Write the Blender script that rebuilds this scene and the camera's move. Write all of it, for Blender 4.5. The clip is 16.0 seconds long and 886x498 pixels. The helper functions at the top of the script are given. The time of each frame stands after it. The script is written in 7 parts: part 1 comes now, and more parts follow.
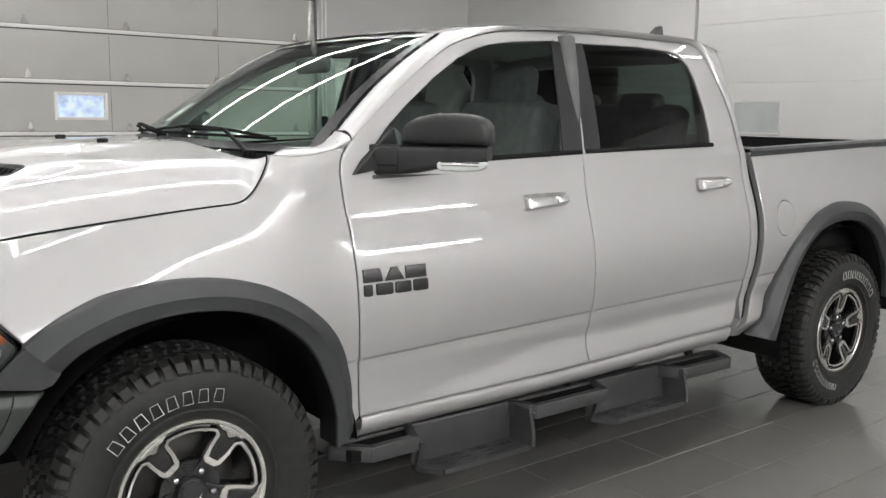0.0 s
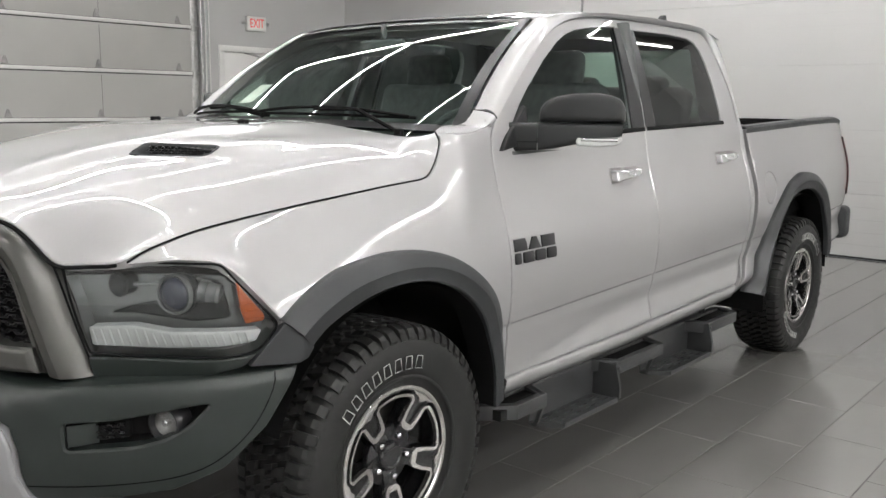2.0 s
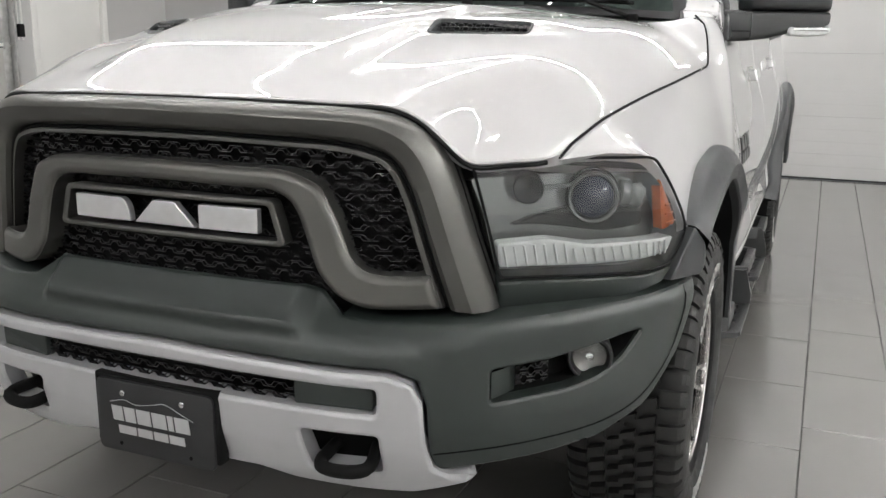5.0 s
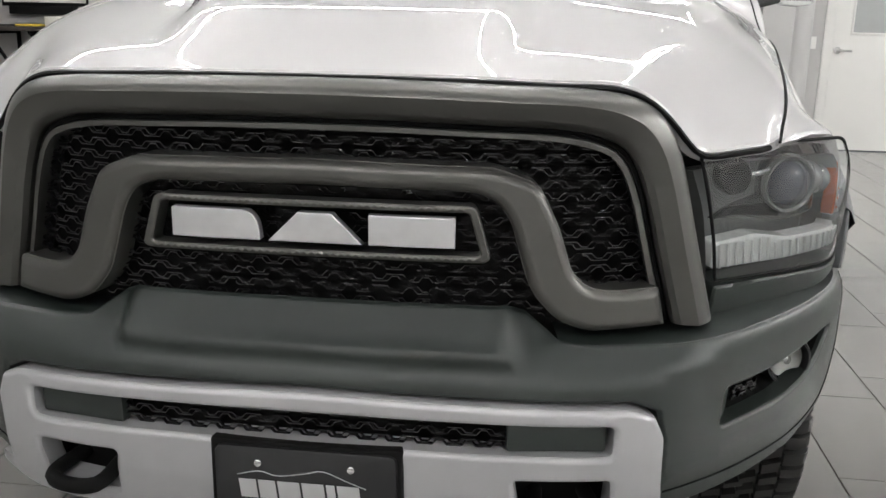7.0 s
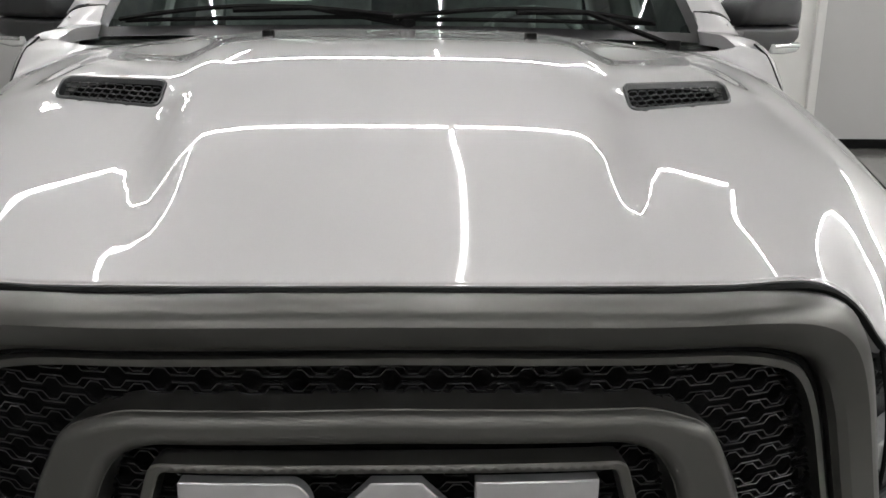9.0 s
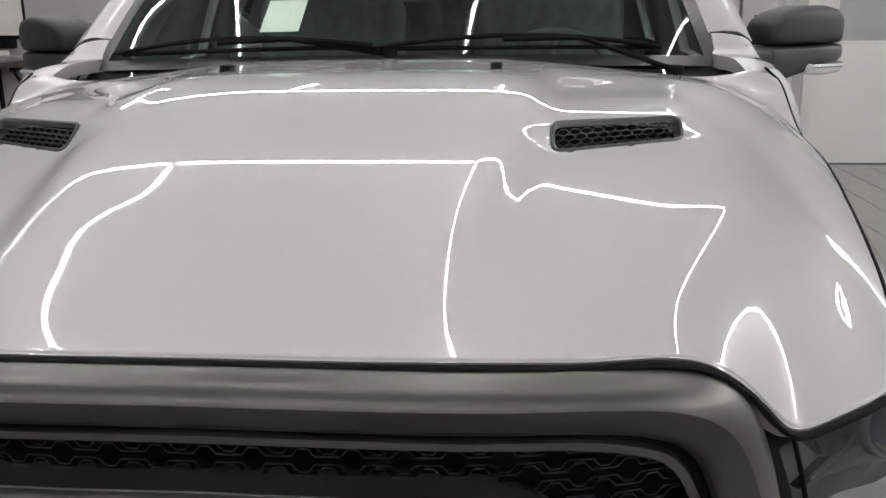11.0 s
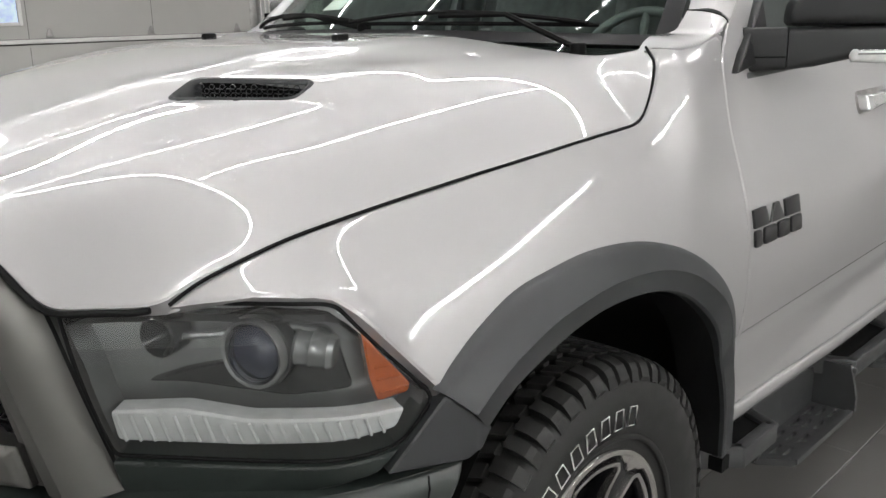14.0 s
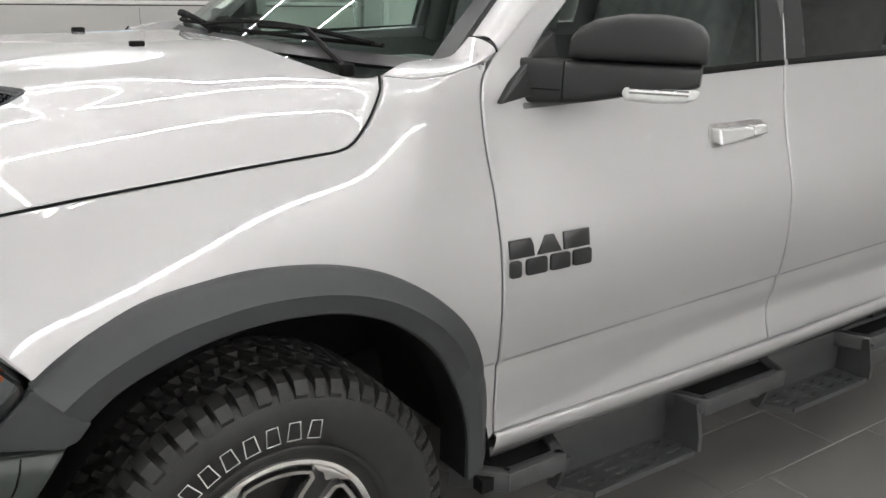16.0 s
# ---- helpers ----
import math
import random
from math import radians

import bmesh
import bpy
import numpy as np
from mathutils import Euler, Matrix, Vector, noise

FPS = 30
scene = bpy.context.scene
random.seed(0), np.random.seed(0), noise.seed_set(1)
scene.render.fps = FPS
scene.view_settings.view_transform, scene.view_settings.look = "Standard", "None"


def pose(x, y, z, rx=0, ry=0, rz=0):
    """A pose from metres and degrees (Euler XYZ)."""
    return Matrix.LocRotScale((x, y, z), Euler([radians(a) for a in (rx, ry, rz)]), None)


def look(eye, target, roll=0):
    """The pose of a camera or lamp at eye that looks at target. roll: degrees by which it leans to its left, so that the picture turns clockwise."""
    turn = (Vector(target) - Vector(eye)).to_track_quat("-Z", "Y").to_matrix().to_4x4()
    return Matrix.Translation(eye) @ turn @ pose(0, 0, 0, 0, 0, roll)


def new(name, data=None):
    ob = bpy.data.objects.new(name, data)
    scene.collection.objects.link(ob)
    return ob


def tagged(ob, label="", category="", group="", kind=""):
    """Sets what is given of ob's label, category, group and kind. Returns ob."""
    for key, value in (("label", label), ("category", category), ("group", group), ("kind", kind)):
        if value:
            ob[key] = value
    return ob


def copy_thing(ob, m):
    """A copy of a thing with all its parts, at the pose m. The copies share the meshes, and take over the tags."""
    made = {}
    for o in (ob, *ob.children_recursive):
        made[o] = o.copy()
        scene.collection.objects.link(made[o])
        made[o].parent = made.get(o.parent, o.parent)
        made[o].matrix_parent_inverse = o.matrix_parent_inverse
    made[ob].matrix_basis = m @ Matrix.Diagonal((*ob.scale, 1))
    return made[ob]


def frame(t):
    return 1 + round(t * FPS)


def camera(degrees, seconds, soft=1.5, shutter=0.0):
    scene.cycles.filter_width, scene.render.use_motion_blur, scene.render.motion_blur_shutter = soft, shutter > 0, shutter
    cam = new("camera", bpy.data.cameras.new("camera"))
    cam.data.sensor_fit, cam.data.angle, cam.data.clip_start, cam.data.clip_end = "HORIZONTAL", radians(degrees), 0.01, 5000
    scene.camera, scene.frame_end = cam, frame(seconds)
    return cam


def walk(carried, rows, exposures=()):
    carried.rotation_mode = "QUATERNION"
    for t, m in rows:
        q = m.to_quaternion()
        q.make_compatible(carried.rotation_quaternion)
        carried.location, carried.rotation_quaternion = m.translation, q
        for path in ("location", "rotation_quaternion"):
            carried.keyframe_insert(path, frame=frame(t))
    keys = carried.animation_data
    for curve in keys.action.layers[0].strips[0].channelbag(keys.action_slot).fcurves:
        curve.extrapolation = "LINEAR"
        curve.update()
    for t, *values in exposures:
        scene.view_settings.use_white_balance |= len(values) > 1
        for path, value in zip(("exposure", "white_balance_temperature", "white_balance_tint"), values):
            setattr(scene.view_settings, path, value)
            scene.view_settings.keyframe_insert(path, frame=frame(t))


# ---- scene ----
cam = camera(52.9, 16.0)
PATH = [
    (0, (-0.929, -3.334, 1.508), (0.275, -1.765, 1.210), 0.8),
    (0.5, (-1.157, -3.215, 1.482), (0.135, -1.719, 1.180), 0.7),
    (1, (-1.391, -3.041, 1.469), (-0.012, -1.624, 1.171), 0.6),
    (1.5, (-1.649, -2.880, 1.467), (-0.198, -1.538, 1.161), 0.6),
    (2, (-1.885, -2.708, 1.473), (-0.372, -1.440, 1.150), 0.6),
    (2.5, (-2.038, -2.469, 1.447), (-0.480, -1.261, 1.109), 0.6),
    (3, (-2.159, -2.221, 1.421), (-0.549, -1.088, 1.072), 0.6),
    (3.5, (-2.279, -1.951, 1.389), (-0.607, -0.917, 1.021), 0.6),
    (4, (-2.359, -1.724, 1.357), (-0.635, -0.790, 0.962), 0.6),
    (4.5, (-2.391, -1.446, 1.320), (-0.627, -0.604, 0.898), 0.6),
    (4.7, (-2.396, -1.349, 1.306), (-0.621, -0.535, 0.874), 0.6),
    (6.8, (-2.327, -0.432, 1.261), (-0.411, -0.154, 0.761), 1.1),
    (7, (-2.307, -0.369, 1.277), (-0.387, -0.133, 0.772), 1.1),
    (7.5, (-2.253, -0.229, 1.323), (-0.325, -0.092, 0.810), 1.2),
    (8, (-2.170, -0.142, 1.372), (-0.241, -0.103, 0.848), 1.0),
    (8.5, (-1.996, -0.073, 1.437), (-0.070, -0.107, 0.896), 0.7),
    (9, (-1.846, -0.022, 1.478), (0.078, -0.094, 0.936), 0.7),
    (9.2, (-1.817, -0.007, 1.494), (0.107, -0.091, 0.955), 0.9),
    (11.3, (-1.715, -0.442, 1.510), (0.193, -0.147, 0.991), -1.0),
    (11.5, (-1.694, -0.540, 1.517), (0.195, -0.153, 0.988), -1.1),
    (12, (-1.627, -0.809, 1.525), (0.189, -0.174, 0.980), -1.5),
    (12.5, (-1.584, -1.074, 1.513), (0.150, -0.232, 0.977), -1.6),
    (13, (-1.541, -1.352, 1.503), (0.090, -0.316, 0.986), -1.6),
    (13.5, (-1.455, -1.567, 1.482), (0.063, -0.375, 0.956), -1.3),
    (14, (-1.313, -1.809, 1.460), (0.082, -0.472, 0.943), -1.1),
    (14.5, (-1.196, -2.044, 1.449), (0.091, -0.602, 0.933), -0.9),
    (15, (-1.068, -2.261, 1.478), (0.140, -0.759, 0.942), -0.2),
    (15.5, (-0.905, -2.381, 1.531), (0.261, -0.855, 0.973), 1.5),
    (16, (-0.677, -2.427, 1.577), (0.448, -0.880, 0.994), 1.7),
]
EXPOSURE = [(0.0, 0.06), (3.0, 0.10), (4.5, 0.33), (7.0, 0.24), (8.0, 0.14), (8.5, -0.10), (9.2, -0.42), (11.3, -0.48), (12.5, -0.34), (14.0, -0.09), (16.0, 0.08)]
walk(cam, [(t, look(eye, target, roll)) for t, eye, target, roll in PATH], EXPOSURE)

# ---- world and light ----
world = bpy.data.worlds.new("world")
scene.world = world
world.use_nodes = True
bg = world.node_tree.nodes["Background"]
bg.inputs[0].default_value = (0.9, 0.95, 1.0, 1)
bg.inputs[1].default_value = 0.1


# ---- materials ----
def make_mat(name, color, rough=0.5, metal=0.0, coat=0.0, coat_rough=0.03, vary=0.0, vary_scale=3.0, bump=0.0, bump_scale=200.0,
             rough_vary=0.0, spec=0.5, island=0.0, per_object=0.0, emit=0.0):
    m = bpy.data.materials.new(name)
    m.use_nodes = True
    nt = m.node_tree
    bsdf = nt.nodes["Principled BSDF"]
    bsdf.inputs["Base Color"].default_value = (*color, 1)
    bsdf.inputs["Roughness"].default_value = rough
    bsdf.inputs["Metallic"].default_value = metal
    bsdf.inputs["Coat Weight"].default_value = coat
    bsdf.inputs["Coat Roughness"].default_value = coat_rough
    bsdf.inputs["Specular IOR Level"].default_value = spec
    if emit:
        bsdf.inputs["Emission Color"].default_value = (*color, 1)
        bsdf.inputs["Emission Strength"].default_value = emit
    tc = nt.nodes.new("ShaderNodeTexCoord")
    if vary or rough_vary:
        big = nt.nodes.new("ShaderNodeTexNoise")
        big.inputs["Scale"].default_value = vary_scale
        big.inputs["Detail"].default_value = 6
        nt.links.new(tc.outputs["Object"], big.inputs["Vector"])
        if vary:
            ramp = nt.nodes.new("ShaderNodeMapRange")
            ramp.inputs["From Min"].default_value, ramp.inputs["From Max"].default_value = 0.3, 0.7
            ramp.inputs["To Min"].default_value, ramp.inputs["To Max"].default_value = 1 - vary, 1 + vary
            nt.links.new(big.outputs["Fac"], ramp.inputs["Value"])
            hue = nt.nodes.new("ShaderNodeHueSaturation")
            hue.inputs["Color"].default_value = (*color, 1)
            value = ramp.outputs["Result"]
            if per_object or island:
                info = nt.nodes.new("ShaderNodeObjectInfo" if per_object else "ShaderNodeNewGeometry")
                rnd = nt.nodes.new("ShaderNodeMapRange")
                amount = per_object or island
                rnd.inputs["To Min"].default_value, rnd.inputs["To Max"].default_value = 1 - amount, 1 + amount
                nt.links.new(info.outputs["Random" if per_object else "Random Per Island"], rnd.inputs["Value"])
                mul = nt.nodes.new("ShaderNodeMath")
                mul.operation = "MULTIPLY"
                nt.links.new(value, mul.inputs[0])
                nt.links.new(rnd.outputs["Result"], mul.inputs[1])
                value = mul.outputs[0]
            nt.links.new(value, hue.inputs["Value"])
            nt.links.new(hue.outputs["Color"], bsdf.inputs["Base Color"])
        if rough_vary:
            rr = nt.nodes.new("ShaderNodeMapRange")
            rr.inputs["From Min"].default_value, rr.inputs["From Max"].default_value = 0.3, 0.7
            rr.inputs["To Min"].default_value, rr.inputs["To Max"].default_value = rough - rough_vary, rough + rough_vary
            nt.links.new(big.outputs["Fac"], rr.inputs["Value"])
            nt.links.new(rr.outputs["Result"], bsdf.inputs["Roughness"])
    if bump:
        fine = nt.nodes.new("ShaderNodeTexNoise")
        fine.inputs["Scale"].default_value = bump_scale
        fine.inputs["Detail"].default_value = 3
        nt.links.new(tc.outputs["Object"], fine.inputs["Vector"])
        bp = nt.nodes.new("ShaderNodeBump")
        bp.inputs["Strength"].default_value = bump
        bp.inputs["Distance"].default_value = 0.002
        nt.links.new(fine.outputs["Fac"], bp.inputs["Height"])
        nt.links.new(bp.outputs["Normal"], bsdf.inputs["Normal"])
    return m


def glass_mat(name, tint, ior=1.5, rough=0.0):
    m = bpy.data.materials.new(name)
    m.use_nodes = True
    nt = m.node_tree
    nt.nodes.remove(nt.nodes["Principled BSDF"])
    out = nt.nodes["Material Output"]
    tr = nt.nodes.new("ShaderNodeBsdfTransparent")
    tr.inputs[0].default_value = (*tint, 1)
    gl = nt.nodes.new("ShaderNodeBsdfGlossy")
    gl.inputs["Roughness"].default_value = rough
    fr = nt.nodes.new("ShaderNodeFresnel")
    fr.inputs["IOR"].default_value = ior
    mix = nt.nodes.new("ShaderNodeMixShader")
    nt.links.new(fr.outputs[0], mix.inputs[0])
    nt.links.new(tr.outputs[0], mix.inputs[1])
    nt.links.new(gl.outputs[0], mix.inputs[2])
    nt.links.new(mix.outputs[0], out.inputs[0])
    return m


PAINT = make_mat("silver_paint", (0.455, 0.450, 0.449), 0.58, 0.62, 1.0, 0.010, vary=0.02, vary_scale=900, spec=0.5)
PLASTIC = make_mat("textured_black_plastic", (0.027, 0.0288, 0.0305), 0.44, vary=0.12, vary_scale=9, bump=0.25, bump_scale=900, rough_vary=0.05)
MIRROR_BLACK = make_mat("mirror_shell_plastic", (0.013, 0.0135, 0.014), 0.46, vary=0.10, vary_scale=11, bump=0.25, bump_scale=900, rough_vary=0.05, spec=0.4)
BUMPER = make_mat("bumper_plastic", (0.020, 0.0255, 0.0232), 0.36, vary=0.10, vary_scale=7, bump=0.2, bump_scale=1100, rough_vary=0.05)
STEP = make_mat("satin_black_step", (0.046, 0.0470, 0.0480), 0.40, 0.15, vary=0.15, vary_scale=14, bump=0.25, bump_scale=700, rough_vary=0.06)
BLACK = make_mat("gloss_black_trim", (0.012, 0.012, 0.013), 0.34, vary=0.1, vary_scale=20)
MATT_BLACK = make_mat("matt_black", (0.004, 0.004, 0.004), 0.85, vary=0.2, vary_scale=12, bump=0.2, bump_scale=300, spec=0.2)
SATIN = make_mat("satin_graphite", (0.100, 0.0985, 0.092), 0.36, 0.62, vary=0.05, vary_scale=6, bump=0.05, bump_scale=1400)
MESH = make_mat("grille_mesh", (0.014, 0.014, 0.015), 0.18, 0.0, vary=0.1, vary_scale=30, spec=0.5)
EMBLEM = make_mat("brushed_emblem", (0.62, 0.62, 0.63), 0.33, 0.75, vary=0.05, vary_scale=30, bump=0.1, bump_scale=800)
SKID = make_mat("silver_skid_paint", (0.44, 0.44, 0.45), 0.42, 0.35, vary=0.05, vary_scale=8, bump=0.15, bump_scale=900)
ALU = make_mat("machined_aluminium", (0.72, 0.70, 0.68), 0.22, 0.95, vary=0.05, vary_scale=40, rough_vary=0.05)
WHEEL_BLACK = make_mat("black_wheel_paint", (0.012, 0.012, 0.013), 0.22, 0.1, 0.5, 0.05, vary=0.1, vary_scale=15)
RUBBER = make_mat("tyre_rubber", (0.022, 0.022, 0.0212), 0.52, vary=0.25, vary_scale=22, bump=0.3, bump_scale=400, rough_vary=0.1, spec=0.25)
WHITE_RUBBER = make_mat("white_sidewall_print", (0.62, 0.62, 0.60), 0.6, vary=0.12, vary_scale=60)
CHROME = make_mat("bright_chrome", (0.80, 0.80, 0.81), 0.07, 1.0, rough_vary=0.02, vary_scale=30)
SILVER_HANDLE = make_mat("silver_handle", (0.66, 0.66, 0.66), 0.25, 0.6, 1.0, 0.02, vary=0.03, vary_scale=300)
STEEL = make_mat("dull_steel", (0.32, 0.31, 0.30), 0.42, 0.9, vary=0.2, vary_scale=25)
AMBER = make_mat("amber_reflector", (0.42, 0.095, 0.02), 0.18, coat=1.0, vary=0.1, vary_scale=60)
LAMP_WHITE = make_mat("white_lamp_diffuser", (0.60, 0.61, 0.60), 0.22, coat=0.6, vary=0.08, vary_scale=70, bump=0.4, bump_scale=120)
LAMP_GREY = make_mat("headlamp_bezel", (0.29, 0.298, 0.295), 0.20, 0.6, vary=0.1, vary_scale=12)
LAMP_DARK = make_mat("headlamp_dark_bezel", (0.028, 0.029, 0.029), 0.12, 0.1, vary=0.1, vary_scale=12)
PROJECTOR = make_mat("projector_glass", (0.032, 0.036, 0.055), 0.04, 0.0, 1.0, 0.0, vary=0.1, vary_scale=20)
RED_LENS = make_mat("red_lamp_lens", (0.07, 0.005, 0.005), 0.12, coat=1.0, vary=0.1, vary_scale=30)
SEAT = make_mat("charcoal_seat_cloth", (0.15, 0.155, 0.155), 0.8, vary=0.2, vary_scale=25, bump=0.4, bump_scale=500)
DASH = make_mat("dark_dashboard", (0.085, 0.09, 0.088), 0.6, vary=0.15, vary_scale=12, bump=0.3, bump_scale=600)
LINER = make_mat("pale_headliner", (0.60, 0.60, 0.57), 0.9, vary=0.06, vary_scale=9, bump=0.2, bump_scale=500)
GLASS = glass_mat("windscreen_glass", (0.72, 0.88, 0.81))
GLASS_SIDE = glass_mat("side_glass", (0.74, 0.84, 0.79))
GLASS_DARK = glass_mat("privacy_glass", (0.20, 0.212, 0.205))
LENS = glass_mat("clear_lens", (0.93, 0.95, 0.95), 1.72)
# one white paint twice: paler on unseen walls to bounce light, dulled on the others
WALL_BOUNCE = make_mat("bounce_white_wall_paint", (0.86, 0.86, 0.85), 0.5, vary=0.02, vary_scale=1.2, bump=0.12, bump_scale=120)
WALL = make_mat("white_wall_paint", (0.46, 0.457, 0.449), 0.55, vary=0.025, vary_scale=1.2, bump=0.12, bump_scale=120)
DOOR_WHITE = make_mat("white_steel_door", (0.72, 0.715, 0.69), 0.38, vary=0.03, vary_scale=2.0, bump=0.08, bump_scale=350)
DOOR_GREY = make_mat("pale_grey_sectional_door", (0.43, 0.424, 0.402), 0.42, vary=0.03, vary_scale=2.0, bump=0.10, bump_scale=300)
CEIL = make_mat("grey_ribbed_ceiling", (0.25, 0.25, 0.25), 0.5, vary=0.03, vary_scale=2.0)
TILE = make_mat("grey_floor_tile", (0.182, 0.176, 0.167), 0.19, coat=0.35, coat_rough=0.10, vary=0.035, vary_scale=2.6, per_object=0.05, bump=0.06, bump_scale=160, rough_vary=0.015, spec=0.9)
TILE_FAR = make_mat("grey_floor_tile_far", (0.182, 0.176, 0.167), 0.19, coat=0.35, coat_rough=0.10, vary=0.035, vary_scale=2.6, island=0.05, bump=0.06, bump_scale=160, rough_vary=0.015, spec=0.9)
GROUT = make_mat("dark_grout", (0.060, 0.057, 0.053), 0.85, vary=0.2, vary_scale=15, bump=0.3, bump_scale=250)
DARK_STEEL = make_mat("dark_brake_steel", (0.045, 0.043, 0.041), 0.5, 0.6, vary=0.2, vary_scale=25)
GALV = make_mat("galvanised_steel", (0.50, 0.50, 0.49), 0.38, 0.8, vary=0.15, vary_scale=18)
RED = make_mat("red_paint", (0.55, 0.03, 0.02), 0.3, coat=0.5, vary=0.08, vary_scale=20)
ORANGE = make_mat("orange_plastic", (0.85, 0.16, 0.02), 0.4, vary=0.1, vary_scale=12)
GREY_BAG = make_mat("dark_grey_fabric", (0.06, 0.062, 0.06), 0.85, vary=0.3, vary_scale=15, bump=0.5, bump_scale=80)
PAPER = make_mat("white_paper", (0.75, 0.74, 0.70), 0.7, vary=0.06, vary_scale=6)
INK = make_mat("dark_print", (0.05, 0.05, 0.05), 0.6, vary=0.1, vary_scale=30)
BENCH = make_mat("dark_bench_top", (0.05, 0.042, 0.036), 0.5, vary=0.2, vary_scale=7, bump=0.2, bump_scale=90)
YELLOW = make_mat("yellow_folder", (0.7, 0.5, 0.05), 0.5, vary=0.08, vary_scale=10)
WINDOW_VIEW = make_mat("daylight_pane", (0.56, 0.68, 0.85), 0.15, vary=0.45, vary_scale=9.0, emit=0.34)
FROST = make_mat("frosted_pane", (0.36, 0.375, 0.37), 0.25, coat=0.6, vary=0.06, vary_scale=3)
TUBE = make_mat("led_tube", (1.0, 0.99, 0.98), 0.5, emit=84.0)
WALL_TUBE = make_mat("bright_led_tube", (1.0, 0.99, 0.98), 0.5, emit=150.0)


# ---- mesh helpers ----
def mesh_object(name, verts, faces, material, parent=None, label="", smooth=True, normals=None, sharp=None):
    me = bpy.data.meshes.new(name)
    me.from_pydata([tuple(v) for v in verts], [], [tuple(f) for f in faces])
    me.materials.append(material)
    if smooth:
        me.polygons.foreach_set("use_smooth", [True] * len(me.polygons))
        if normals is not None:
            me.normals_split_custom_set_from_vertices([tuple(n) for n in normals])
        elif sharp:
            me.set_sharp_from_angle(angle=radians(sharp))
    me.update()
    ob = new(name, me)
    if parent is not None:
        ob.parent = parent
    return tagged(ob, label)


def part(name, bm, material, parent=None, label="", sharp=35):
    bmesh.ops.recalc_face_normals(bm, faces=bm.faces)
    me = bpy.data.meshes.new(name)
    bm.to_mesh(me)
    bm.free()
    me.materials.append(material)
    if sharp:
        me.polygons.foreach_set("use_smooth", [True] * len(me.polygons))
        me.set_sharp_from_angle(angle=radians(sharp))
    ob = new(name, me)
    if parent is not None:
        ob.parent = parent
    return tagged(ob, label)


def box(bm, lo, hi, bevel=0.0, seg=2, m=None):
    """A box from corner to corner with rounded edges, added to bm."""
    tmp = bmesh.new()
    bmesh.ops.create_cube(tmp, size=1)
    size = [b - a for a, b in zip(lo, hi)]
    mid = [(a + b) / 2 for a, b in zip(lo, hi)]
    bmesh.ops.transform(tmp, matrix=Matrix.Translation(mid) @ Matrix.Diagonal((*size, 1)), verts=tmp.verts)
    if bevel:
        bmesh.ops.bevel(tmp, geom=tmp.edges[:], offset=bevel, segments=seg, profile=0.5, affect="EDGES")
    if m is not None:
        bmesh.ops.transform(tmp, matrix=m, verts=tmp.verts)
    join(bm, tmp)


def join(bm, tmp):
    me = bpy.data.meshes.new("tmp")
    tmp.to_mesh(me)
    tmp.free()
    bm.from_mesh(me)
    bpy.data.meshes.remove(me)


def cyl(bm, a, b, r, seg=24, r2=None, bevel=0.0):
    a, b = Vector(a), Vector(b)
    tmp = bmesh.new()
    bmesh.ops.create_cone(tmp, cap_ends=True, segments=seg, radius1=r, radius2=r if r2 is None else r2, depth=(b - a).length)
    if bevel:
        caps = [e for e in tmp.edges if sum(len(f.verts) > 4 for f in e.link_faces)]
        bmesh.ops.bevel(tmp, geom=caps, offset=bevel, segments=2, profile=0.5, affect="EDGES")
    bmesh.ops.transform(tmp, matrix=Matrix.Translation((a + b) / 2) @ (b - a).to_track_quat("Z", "Y").to_matrix().to_4x4(), verts=tmp.verts)
    join(bm, tmp)


def ball(bm, c, r, seg=20, rings=12, scale=(1, 1, 1)):
    bmesh.ops.create_uvsphere(bm, u_segments=seg, v_segments=rings, radius=r, matrix=Matrix.Translation(c) @ Matrix.Diagonal((*scale, 1)))


def pipe(bm, pts, r, seg=8, square=False, closed=False):
    """A tube along points."""
    pts = [Vector(p) for p in pts]
    n = len(pts)
    rings = []
    for i, p in enumerate(pts):
        a = pts[(i - 1) % n] if closed or i else p
        b = pts[(i + 1) % n] if closed or i < n - 1 else p
        d = (b - a).normalized()
        up = Vector((0, 0, 1)) if abs(d.z) < 0.9 else Vector((1, 0, 0))
        s = d.cross(up).normalized()
        t = s.cross(d)
        ks = [(math.cos(2 * math.pi * (k + (0.5 if square else 0)) / seg), math.sin(2 * math.pi * (k + (0.5 if square else 0)) / seg)) for k in range(seg)]
        rings.append([bm.verts.new(p + s * (r * cx) + t * (r * sx)) for cx, sx in ks])
    pairs = list(zip(rings, rings[1:])) + ([(rings[-1], rings[0])] if closed else [])
    for r0, r1 in pairs:
        for k in range(seg):
            bm.faces.new((r0[k], r0[(k + 1) % seg], r1[(k + 1) % seg], r1[k]))
    if not closed:
        bm.faces.new(rings[0])
        bm.faces.new(rings[-1][::-1])


def lathe(profile, seg=72, axis="y", centre=(0, 0, 0), close=False):
    """Vertices and faces of a profile of (radius, along) turned about an axis."""
    verts, faces = [], []
    n = len(profile)
    for i in range(seg):
        a = 2 * math.pi * i / seg
        for r, h in profile:
            verts.append((centre[0] + r * math.cos(a), centre[1] + h, centre[2] + r * math.sin(a)))
    for i in range(seg):
        j = (i + 1) % seg
        for k in range(n if close else n - 1):
            q = (k + 1) % n
            faces.append((i * n + k, j * n + k, j * n + q, i * n + q))
    return verts, faces


